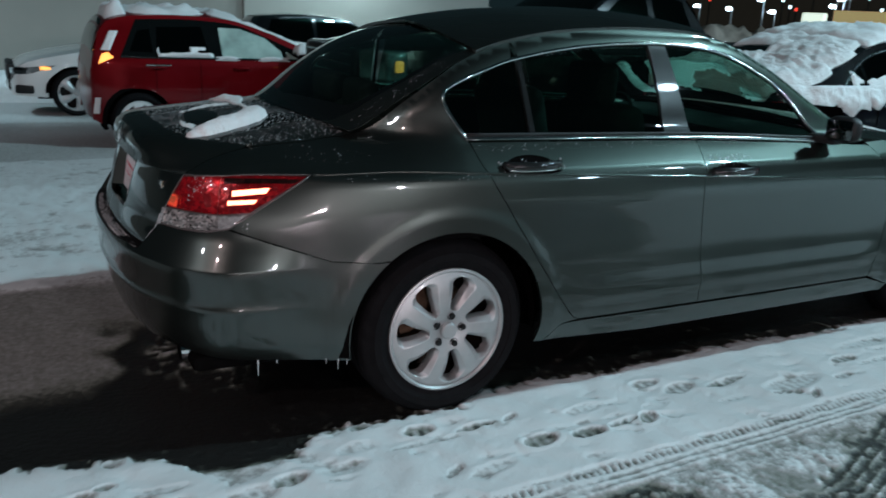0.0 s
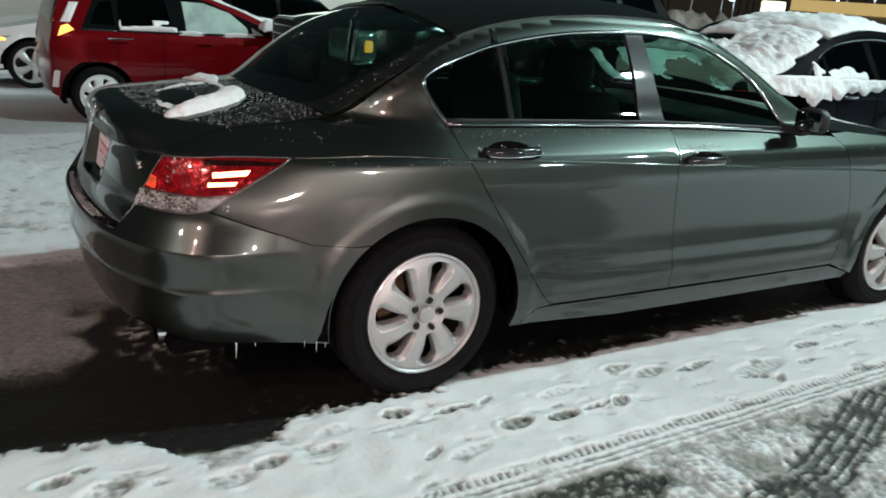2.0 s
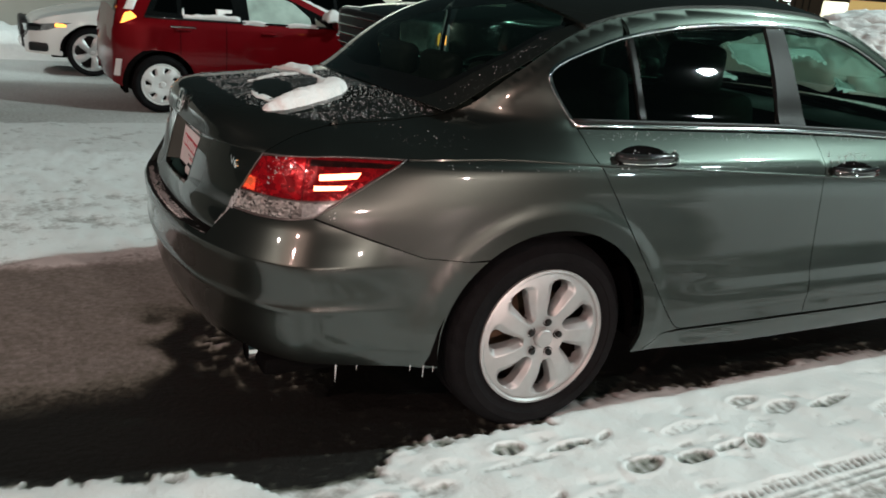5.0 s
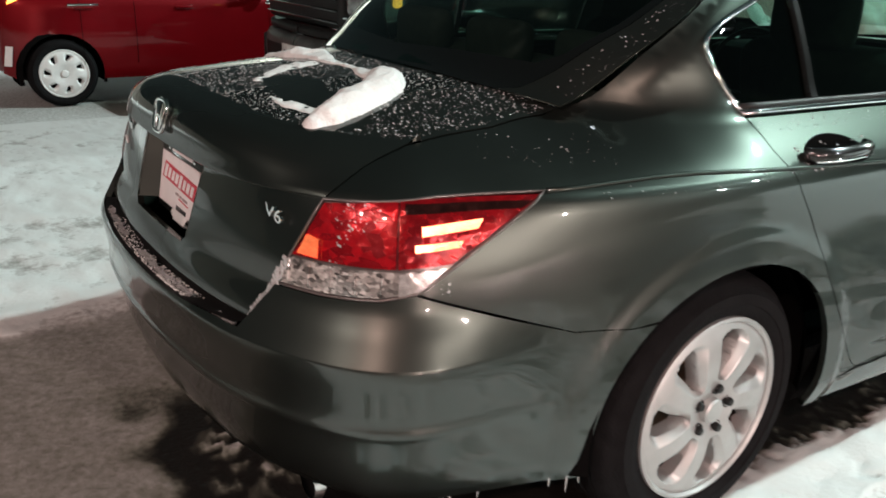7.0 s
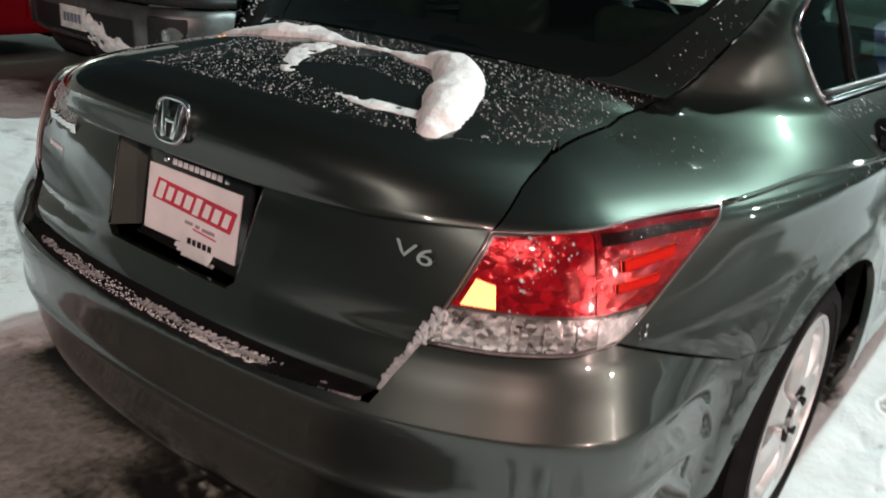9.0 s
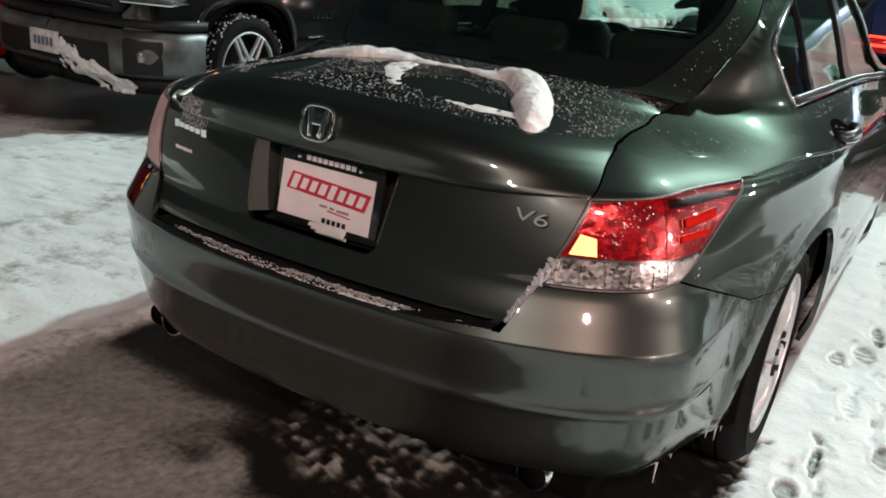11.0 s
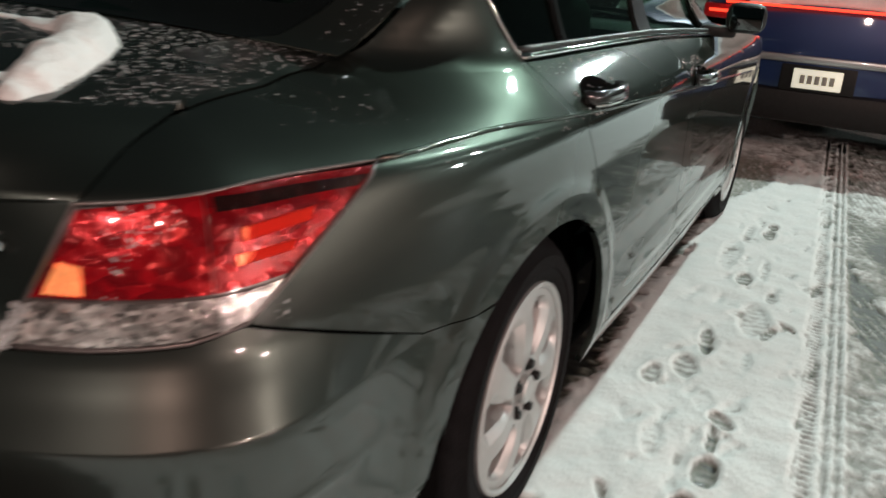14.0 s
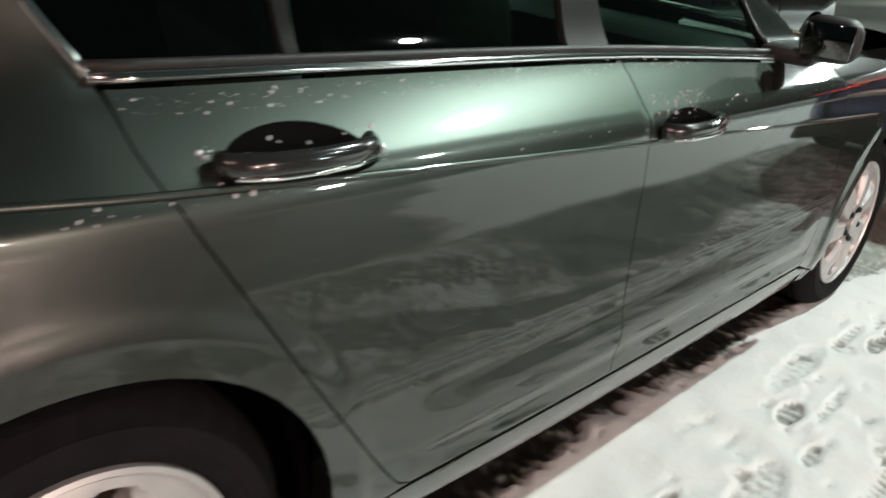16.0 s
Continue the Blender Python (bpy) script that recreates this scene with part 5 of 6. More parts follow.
    ca = ob.data.attributes.new("snow", "FLOAT", "POINT")
    ca.data.foreach_set("value", C)
    return tagged(ob, "asphalt lot under trodden snow, slush and tyre marks", "ground", kind="structure")


# ---- the other cars ----
def side_car(name, label, m, L, W, H, wheelbase, rear_over, roof, hood_z, paint, wheel_r, rim_r, tail_z=None, glass=None, spokes=7, belt=0.95, clear=0.2, cabin=None, tail=None, head=None, hatch=None, windows=None, arch=0.05, square=1.0, wheels=None, tail_mat=None, handles=None):
    """A parked car seen from some metres off. x runs forward from the rear axle, y to its left. roof: profile of (x, z) from tail to nose."""
    glass = glass or glass_dark
    car = tagged(empty(name), label, "car")
    x0, x1 = -rear_over, L - rear_over
    prof = pchip([p[0] for p in roof], [p[1] for p in roof])
    plan = pchip([x0, x0 + 0.05, x0 + 0.25, x0 + 0.7, x1 - 0.9, x1 - 0.35, x1 - 0.08, x1], [W * 0.36, W * 0.41, W * 0.465, W * 0.5, W * 0.5, W * 0.46, W * 0.38, W * 0.30])
    dep = pchip([clear, clear + 0.12, 0.55, belt - 0.08, belt, H * 0.97, H + 0.2], [0.05, 0.015, 0.0, 0.02, 0.05, 0.05 + (H - belt) * 0.42, 0.05 + (H - belt) * 0.5])
    side = lambda x, z: (x, -(plan(x) - dep(z)), z)
    bow = lambda v: math.copysign(abs(v) ** square, v)
    arch_run = lambda cx: [(cx + (wheel_r + arch) * bow(math.cos(radians(a))), wheel_r + (wheel_r + arch) * bow(math.sin(radians(a)))) for a in np.linspace(190, -10, 19)]
    arches = arch_run(0), arch_run(wheelbase)
    ca, cb, cc, cd = cabin
    zt = lambda x: prof(x) - 0.06
    body = [(x0 + 0.02, clear + 0.1)] + arches[0] + arches[1] + [(x1 - 0.03, clear + 0.08)] + [(x, min(prof(x) - 0.02, H)) for x in np.linspace(x1 - 0.02, x0 + 0.02, 40)]
    panel("body_side", body, side, paint, car, "painted body side", step=0.06, gap=0, sides=(1, -1))

    def over(x, t):
        w = plan(x) - dep(prof(x) - 0.02)
        k = 1 - abs(t) ** 2.4
        return (x, w * t, prof(x) - 0.02 + 0.05 * k)
    grid_skin("top_skin", over, np.linspace(x0 + 0.01, x1 - 0.01, 60), np.linspace(-1, 1, 17), paint, car)
    for xe, d, s in ((x0, 0.02, 1), (x1, -0.02, -1)):
        grid_skin("end_skin", lambda y, z, xe=xe, s=s, d=d: (xe + d + s * 0.10 * abs(y) ** 2.5 - s * 0.06 * math.sin(math.pi * z) , y * (plan(xe + d) + 0.0), clear + 0.08 + z * (prof(xe + d) - clear - 0.09)), np.linspace(-1, 1, 13), np.linspace(0, 1, 9), paint, car, flip=(s > 0))
    # side glass
    win = [(ca, belt + 0.01), (cb, zt(cb))] + [(x, zt(x)) for x in np.linspace(cb, cc, 8)][1:] + [(cd, belt + 0.0)]
    mid = (cb + cc) / 2 + 0.05
    left = [p for p in win if p[0] < mid - 0.04] + [(mid - 0.04, zt(mid)), (mid - 0.03, belt + 0.01)]
    right = [(mid + 0.04, belt + 0.01), (mid + 0.04, zt(mid))] + [p for p in win if p[0] > mid + 0.04]
    if windows:
        panel("window_surround", win, side, M_FRIT, car, "black window surround", step=0.08, gap=0, lift=0.002, flange=0.004, sides=(1, -1))
    for w in windows or (left, right):
        panel("side_window", w, side, glass, car, "side window", step=0.08, gap=0, lift=0.004, flange=0.004, sides=(1, -1))
    # screens
    for a, b, nm in ((cd - 0.0, cc + 0.05, "windscreen"), (*(hatch or (ca - 0.02, cb - 0.04)), "rear_window")):
        lo, hi = sorted((a, b))
        panel(nm, [(lo, -0.9), (hi, -0.86), (hi, 0.86), (lo, 0.9)], over, glass_dark, car, "dark glass", step=0.08, gap=0, lift=0.006, flange=0.004)
    for s in (1, -1):
        for xw in (0, wheelbase):
            wheel(car, (xw, -s * (W / 2 - 0.115), wheel_r), wheel_r, rim_r, 0.2, spokes=spokes, side=-s, lugs=0, **(wheels or {}))
        for xw in (0, wheelbase):
            well = lathe([(wheel_r + arch - 0.005, -0.10), (wheel_r + arch * 1.25 + 0.02, -0.07), (wheel_r + arch * 1.25 + 0.02, 0.3), (0.02, 0.3)], 24)
            bmesh.ops.delete(well, geom=[v for v in well.verts if v.co.z < -0.1], context="VERTS")
            w = part("wheel_well", well, M_VOID, car)
            w.matrix_local = pose(xw, -s * (W / 2 - 0.12), wheel_r) @ Matrix.Diagonal((1, s, 1, 1))
    part("underbody", block((L - 0.7, W - 0.5, 0.2), ((x0 + x1) / 2, 0, clear + 0.12), 0.03), M_VOID, car)
    for xd in ((ca + cb) / 2 + 0.25, mid, cd - 0.05):
        for s in (1, -1):
            q = [Vector(side(xd, z)) for z in np.linspace(clear + 0.18, belt - 0.01, 8)]
            tube("door_seam", [(v.x, (v.y - 0.0005) * s, v.z) for v in q], 0.003, M_VOID, car, n=5)
    for s in (1, -1):
        for xh in handles or (mid - 0.75, mid + 0.12):
            v = Vector(side(xh + 0.08, belt - 0.10))
            part("door_handle", block((0.16, 0.03, 0.025), (v.x, (v.y - 0.012) * s, v.z), 0.01), paint, car)
        v = Vector(side(cd - 0.12, belt + 0.06))
        part("door_mirror", block((0.12, 0.20, 0.14), (v.x, (v.y - 0.10) * s, v.z), 0.04, 3), paint, car)
    for s in (1, -1):
        if tail:
            panel("tail_lamp", [(x0 + a, z) for a, z in tail], side, tail_mat or red_glass, car, "tail lamp", step=0.05, gap=0, lift=0.006, flange=0.01, sides=(s,))
        if head:
            panel("headlamp", [(x1 - a, z) for a, z in head], side, lamp_glass, car, "clear headlamp", step=0.05, gap=0, lift=0.006, flange=0.01, sides=(s,))
        edge_run = [Vector(side(x, belt)) for x in np.linspace(ca, cd, 12)]
        tube("belt_moulding", [(v.x, (v.y - 0.006) * s, v.z) for v in edge_run], 0.012, M_TRIM, car, n=6)
    for y in (-W * 0.21, W * 0.21):
        part("seat", block((0.14, W * 0.27, 0.62), (mid + 0.02, y, belt - 0.12), 0.05, 2, Matrix.Rotation(radians(-12), 4, "Y")), M_SEAT, car)
        part("headrest", block((0.09, W * 0.14, 0.16), (mid - 0.07, y, belt + 0.26), 0.03, 2), M_SEAT, car)
    part("dashboard", block((0.4, W * 0.7, 0.2), (cd - 0.1, 0, belt - 0.12), 0.05), M_DARK, car)
    part("rear_bench", block((0.18, W * 0.66, 0.55), (ca + 0.45, 0, belt - 0.22), 0.05), M_SEAT, car)
    part("lower_grille", block((0.05, W * 0.62, 0.16), (x1 - 0.02, 0, clear + 0.22), 0.02), M_DARK, car)
    car.matrix_world = m
    return car, side, over, prof, plan


def snow_cap(name, f, us, vs, thick, label, seed=0.0, hole=0.0, rough=1.0, m=None, sheet=False):
    """A ragged slab of snow lying on the surface f."""
    n, k = len(us), len(vs)
    T, B, H = [], [], []
    for j, v in enumerate(vs):
        for i, u in enumerate(us):
            p = Vector(f(u, v))
            rim = min(i, n - 1 - i, j, k - 1 - j)
            h = thick * min(1.0, rim / 2.5) ** 0.6 * (0.75 + 0.8 * noise.noise(p * 6 + Vector((seed, 0, 0))) * rough + 0.35 * noise.noise(p * 19 + Vector((0, seed, 0))))
            h -= hole * max(0, noise.noise(p * 3.1 + Vector((0, 0, seed))))
            H.append(h)
            nn = normal_of(f, u, v, 0.01)
            if nn.z < 0:
                nn = -nn
            T.append(p + (nn * 0.7 + Vector((0, 0, 0.5))) * max(h, -0.01))
            B.append(p - nn * 0.012)
    F = []
    for j in range(k - 1):
        for i in range(n - 1):
            q = [j * n + i, j * n + i + 1, (j + 1) * n + i + 1, (j + 1) * n + i]
            if max(H[a] for a in q) > 0.0:
                F += [q] if sheet else [q, [n * k + a for a in q[::-1]]]
    ob = mesh_ob(name, T + B, F, m or M_SNOW)
    return tagged(ob, label, "snow", kind="stuff")


glass_dark = glass_mat("dark_glass", (0.12, 0.17, 0.15))
red_glass = mat("red_lamp_glass", (0.35, 0.008, 0.012), 0.15, 0, 1.0)
frosted = mat("frosted_window", (0.10, 0.13, 0.115), 0.3, 0, 1.0, 0.6, 3.5)
lamp_glass = mat("headlamp_glass", (0.24, 0.26, 0.26), 0.14, 0.5, 1.0, 0.35, 22)
amber_lit = mat("lit_amber", (0.9, 0.35, 0.05), 0.4, emit=(1.0, 0.33, 0.05), power=4.0)
red_lit = mat("lit_red", (0.9, 0.03, 0.02), 0.4, emit=(1.0, 0.05, 0.02), power=3.0)
ground()
hero, hero_shell, hero_deck, hero_top = sedan()

# ---- snow and water on the sedan ----
def deck_snow():
    ridge = [(-0.50, -0.20, 0.030), (-0.515, -0.25, 0.040), (-0.545, -0.29, 0.046), (-0.61, -0.325, 0.044), (-0.68, -0.358, 0.040), (-0.735, -0.385, 0.034), (-0.775, -0.402, 0.020)]
    arm = [(-0.515, 0.43, 0.030), (-0.515, 0.34, 0.052), (-0.51, 0.22, 0.052), (-0.50, 0.08, 0.034), (-0.51, -0.05, 0.030), (-0.51, -0.18, 0.032)]
    thin = [(-0.735, -0.370, 0.032), (-0.755, -0.31, 0.024), (-0.775, -0.25, 0.016), (-0.775, -0.20, 0.008)]
    patch = [(-0.735, -0.04, 0.020), (-0.69, 0.0, 0.030), (-0.63, 0.03, 0.030), (-0.57, 0.05, 0.034)]

    def height(x, y):
        best = -0.02
        for run, tall in ((ridge, 0.80), (arm, 0.30), (thin, 0.12), (patch, 0.05)):
            for (ax, ay, ar), (bx, by, br) in zip(run, run[1:]):
                dx, dy = bx - ax, by - ay
                k = min(1, max(0, ((x - ax) * dx + (y - ay) * dy) / (dx * dx + dy * dy)))
                r = ar + (br - ar) * k
                r *= 1 + (0.22 if tall > 0.5 else 0.45) * noise.noise(Vector((x * 14, y * 14, 4))) + (0.0 if tall > 0.5 else 0.7 * noise.noise(Vector((x * 9, y * 9, 8))) - 0.25)
                r = max(r, 0.004)
                d = math.hypot(x - ax - k * dx, y - ay - k * dy) / r
                flat = tall
                best = max(best, flat * r * max(0.0, 1 - d * d) ** (0.35 if flat < 0.6 else 0.5) if d < 1 else -0.02 * (d - 1) - 0.001)
        return best + (0.004 * noise.noise(Vector((x * 40, y * 40, 1))) if best > 0 else 0)
    us, vs = np.linspace(-0.24, 0.97, 110), np.linspace(-0.86, 0.86, 150)
    V, H = [], []
    for t in vs:
        for a in us:
            p = Vector(hero_deck(a, t))
            h = height(p.x, p.y)
            h = h if h < 0 else h * smooth(-0.24, -0.16, a) - 0.002 * smooth(-0.18, -0.23, a)
            H.append(h)
            V.append(p + Vector((0, 0, max(h, -0.004))))
    n = len(us)
    F = []
    for j in range(len(vs) - 1):
        for i in range(n - 1):
            q = [j * n + i, j * n + i + 1, (j + 1) * n + i + 1, (j + 1) * n + i]
            if max(H[k] for k in q) > 0:
                F.append(q)
    ob = mesh_ob("snow_ridge", V, F, M_SNOW)
    return tagged(ob, "loose white snow left on the boot lid", "snow", kind="stuff")


def beads(name, f, us, vs, count, size, seed, label, skip=None):
    """Melt-water beads scattered over a surface."""
    rnd = random.Random(seed)
    V, F = [], []
    for _ in range(count):
        u, v = rnd.uniform(*us), rnd.uniform(*vs)
        p = Vector(f(u, v))
        if skip and noise.noise(p * 5) < skip:
            continue
        n = normal_of(f, u, v)
        a = n.orthogonal().normalized()
        b = n.cross(a)
        r = size * rnd.choice((0.4, 0.5, 0.6, 0.8, 1.0, 1.3, 2.2))
        k0 = len(V)
        th, ex = rnd.random() * 6.3, rnd.uniform(0.8, 1.7)
        for ring, (rr, hh) in enumerate(((1.0, 0.0), (0.72, 0.42))):
            for k in range(6):
                an = th + k * math.pi / 3
                V.append(p + a * (r * rr * ex * math.cos(an)) + b * (r * rr * math.sin(an)) + n * (r * hh))
        V.append(p + n * (r * 0.62))
        for k in range(6):
            l = (k + 1) % 6
            F += [[k0 + k, k0 + l, k0 + 6 + l, k0 + 6 + k], [k0 + 6 + k, k0 + 6 + l, k0 + 12]]
    ob = mesh_ob(name, V, F, M_BEAD)
    return tagged(ob, label, "water drops", kind="stuff")


M_BEAD = mat("ice_bead", (0.56, 0.58, 0.58), 0.07, 0.40, 1.0)
deck_snow()
beads("melt_drops", hero_deck, (0.02, 0.98), (-0.98, 0.98), 8200, 0.0010, 3, "frozen melt-water beads on the boot lid", skip=-0.36)
beads("melt_drops", hero_shell.at, (-0.60, -0.28), (0.915, 0.952), 60, 0.0010, 5, "frozen melt-water beads on the rear wing")
beads("melt_drops", hero_shell.at, (0.1, 1.85), (0.952, 0.972), 420, 0.0011, 6, "frozen beads along the window sill")
beads("melt_drops", lambda u, v: tuple(Vector(hero_shell.at(u, v)) + normal_of(hero_shell.at, u, v) * 0.004), (-0.93, -0.70), (0.715, 0.870), 420, 0.0011, 8, "melt-water beads on the tail lamp", skip=-0.05)
beads("melt_drops", hero_shell.at, (0.17, 0.44), (0.880, 0.925), 150, 0.0016, 9, "frozen beads on the door handle")
beads("melt_drops", hero_shell.at, (1.13, 1.36), (0.882, 0.918), 90, 0.0016, 12, "frozen beads on the door handle")
beads("melt_drops", hero_shell.at, (-0.45, 2.4), (0.872, 0.890), 170, 0.0009, 10, "melt-water beads along the body crease")
snow_cap("plate_snow", lambda u, v: (-0.945 + 0.026 * v, u, 0.680 + 0.035 * v + 0.16 * max(0.0, u - 0.06)), np.linspace(-0.075, 0.150, 44), np.linspace(0, 1, 10), 0.012, "snow caked along the bottom of the plate", 11.0, 0.02)
lid_at = lambda u, v: hero_deck(v - 1, -u)
beads("lid_frost", lid_at, (-0.84, -0.64), (0.54, 0.76), 1500, 0.0008, 21, "thin smear of frost above the model badge", skip=0.02)
beads("gap_snow", lambda u, v: tuple(Vector(lid_at(0.985 + 0.03 * u, v)) + Vector((-0.002, 0, 0))), (0, 1), (0.01, 0.34), 420, 0.0024, 22, "snow lodged in the gap beside the boot lid")
beads("gap_snow", lambda u, v: tuple(Vector(lid_at(u, 0.0)) + Vector((-0.012 - 0.014 * v, 0, -0.014))), (-0.9, 0.95), (0, 1), 900, 0.0026, 23, "snow lodged along the foot of the boot lid", skip=-0.02)
beads("melt_drops", hero_top, (-0.24, 0.10), (-0.998, -0.90), 110, 0.0008, 24, "frozen beads on the roof pillar")
snow_cap("windscreen_snow", lambda u, v: hero_top(u, v), np.linspace(1.80, 2.10, 30), np.linspace(-0.12, 0.90, 60), 0.03, "patchy snow on the sedan's windscreen", 2.0, 0.09, m=M_THIN_SNOW, sheet=True)


def step_dust():
    rnd = random.Random(4)
    V, F = [], []
    for k in range(950):
        y = rnd.uniform(-0.44, 0.42)
        d = rnd.random() ** 1.6
        s = hero_shell.s_rear(abs(y))
        x0 = hero_shell.bumper(s, 0.60)[0]
        r = rnd.uniform(0.0006, 0.0020) * (1.8 if -0.28 < y < -0.12 else 1.0)
        c = Vector((x0 + 0.012 + 0.034 * d, y, 0.599 + r * 0.25))
        k0 = len(V)
        for a in range(7):
            V.append(c + Vector((r * math.cos(a * 0.9), 1.8 * r * math.sin(a * 0.9), -r * 0.3)))
        for a in range(7):
            V.append(c + Vector((0.6 * r * math.cos(a * 0.9 + 0.3), 1.1 * r * math.sin(a * 0.9 + 0.3), r * rnd.uniform(0.2, 0.5))))
        F += [[k0 + a, k0 + (a + 1) % 7, k0 + 7 + (a + 1) % 7, k0 + 7 + a] for a in range(7)] + [[k0 + 7 + a for a in range(7)]]
    return tagged(mesh_ob("step_snow", V, F, M_SNOW), "crumbs of snow along the bumper step", "snow", kind="stuff")


step_dust()
for x, l in ((-0.40, 0.05), (-0.44, 0.03), (-0.66, 0.06), (-0.37, 0.035), (-0.60, 0.02)):
    q = Vector(hero_shell.bumper(hero_shell.s_of(x), 0.27))
    cone = bmesh.new()
    bmesh.ops.create_cone(cone, cap_ends=True, segments=7, radius1=0.0035, radius2=0.0008, depth=l, matrix=Matrix.Translation((q.x, q.y + 0.006, q.z - l / 2)) @ Matrix.Rotation(math.pi, 4, "X"))
    tagged(part("icicle", cone, M_BEAD, None), "thin clear icicle hanging from the bumper edge", "icicle", group="icicles")

# ---- neighbours ----
low_sedan = lambda r: [(-r, 0.90), (-r + 0.12, 1.00), (-0.5, 1.06), (0.1, 1.34), (0.7, 1.44), (1.3, 1.42), (2.2, 1.05), (2.9, 0.95), (3.5, 0.82), (3.83, 0.6)]
red_m = pose(0.045, 7.06, fall(6.2), 0, 0, 0)
frost_pane = mat("frosted_pane", (0.30, 0.40, 0.355), 0.45, 0, 0.6, 0.35, 4.0)
cover = mat("wheel_cover", (0.62, 0.63, 0.62), 0.45, 0.1, 0.2, 0.08, 18)
red, rs, ro, *_ = side_car("red_hatchback_car", "red five-door hatchback with snow along its window sills", red_m, 3.85, 1.70, 1.42, 2.52, 0.48,
    [(-0.48, 0.52), (-0.465, 0.78), (-0.43, 1.00), (-0.37, 1.20), (-0.28, 1.33), (0.0, 1.40), (0.5, 1.42), (0.95, 1.40), (1.45, 1.27), (1.9, 1.09), (2.3, 0.97), (2.8, 0.88), (3.2, 0.72), (3.37, 0.5)], 0.9, M_RED, 0.295, 0.208, belt=0.96, clear=0.19,
    cabin=(-0.16, 0.02, 1.18, 2.0), glass=glass_dark, hatch=(-0.43, -0.30), tail=[(0.10, 0.88), (0.25, 0.95), (0.20, 1.00), (0.14, 0.98)], tail_mat=amber_lit, handles=(0.13, 1.02),
    windows=([(-0.07, 1.02), (0.03, 1.23), (0.15, 1.25), (0.165, 1.01)], [(0.20, 0.985), (0.225, 1.27), (0.70, 1.29), (0.76, 0.975)]), wheels=dict(window=(0.56, 0.84), wide=0.34, material=cover))
panel("front_window", [(0.90, 0.97), (0.885, 1.285), (1.12, 1.28), (1.40, 1.19), (1.57, 1.05), (1.59, 0.97)], rs, frost_pane, red, "front side window frosted pale", step=0.08, gap=0, lift=0.005, flange=0.004, sides=(1, -1))
panel("corner_window", [(1.64, 0.97), (1.63, 1.05), (1.76, 0.97)], rs, frost_pane, red, step=0.05, gap=0, lift=0.005, flange=0.004, sides=(1, -1))
rr = lambda a, z, out=0.0: tuple(red_m @ (Vector(rs(a, z)) + Vector((0, -out, 0))))
for k, (u, z0, z1, w) in enumerate((((0.19, 0.80), 0.965, 1.01, 0.035), ((0.20, 0.36), 0.98, 1.16, 0.02), ((0.55, 0.72), 0.99, 1.08, 0.02), ((0.82, 1.66), 0.945, 0.985, 0.03))):
    snow_cap("sill_snow", lambda a, b, z0=z0, z1=z1: rr(a, z0 + (z1 - z0) * b, 0.012), np.linspace(*u, 26), np.linspace(0, 1, 9), w, "snow along the red car's window sill", k, 0.045)
snow_cap("pillar_snow", lambda a, b: rr(a + 0.10 * (b - 0.5), 1.02 + 0.20 * b, 0.004), np.linspace(-0.30, -0.21, 12), np.linspace(0, 1, 12), 0.02, "snow stuck to the red car's rear pillar", 14.0)
snow_cap("roof_snow", lambda a, b: tuple(red_m @ Vector(ro(a, b))), np.linspace(-0.10, 1.2, 34), np.linspace(-0.96, 0.9, 18), 0.05, "snow on the red car's roof", 3.0, 0.16)
snow_cap("roof_snow", lambda a, b: tuple(red_m @ Vector(ro(a, b))), np.linspace(-0.27, -0.05, 12), np.linspace(-0.85, 0.3, 16), 0.10, "snow heaped on the red car's rear spoiler", 7.0)
snow_cap("roof_snow", lambda a, b: tuple(red_m @ Vector(ro(a, b))), np.linspace(1.15, 1.95, 20), np.linspace(-0.98, -0.86, 6), 0.03, "snow along the red car's windscreen pillar", 5.0)
v = red_m @ Vector(rs(1.80, 1.02))
snow_cap("mirror_snow", lambda a, b: (v.x + a, v.y - 0.11 + b, v.z + 0.05 - 1.6 * a * a - 2 * b * b), np.linspace(-0.10, 0.10, 12), np.linspace(-0.10, 0.10, 12), 0.09, "snow cap on the red car's mirror", 2.0)
snow_cap("bumper_snow", lambda a, b: rr(-0.445 + 0.05 * a + 0.02 * b, 0.36 + 0.17 * b, 0.006), np.linspace(0, 1, 7), np.linspace(0, 1, 12), 0.015, "snow stuck on the red car's bumper corner", 8.0)
part("crease", block((0.26, 0.014, 0.018), Vector(rs(0.21, 0.885)) + Vector((0, -0.008, 0)), 0.006), M_CHROME, red, "bright handle edge")
white_m = pose(2.58, 10.93, fall(10.0), 0, 0, 180)
sedan_roof = [(-1.05, 0.95), (-0.93, 1.06), (-0.4, 1.12), (0.2, 1.36), (0.8, 1.46), (1.4, 1.42), (2.2, 1.03), (2.9, 0.90), (3.35, 0.80), (3.58, 0.70), (3.68, 0.45)]
white, ws, wo, *_ = side_car("white_sedan_car", "white sedan with one amber marker lamp lit", white_m, 4.74, 1.86, 1.45, 2.83, 1.05, sedan_roof, 0.9, M_WHITE, 0.33, 0.25, belt=0.95, spokes=5, cabin=(-0.25, 0.2, 1.35, 2.1), head=[(0.62, 0.72), (0.02, 0.66), (0.03, 0.57), (0.30, 0.60)], wheels=dict(wide=0.62))
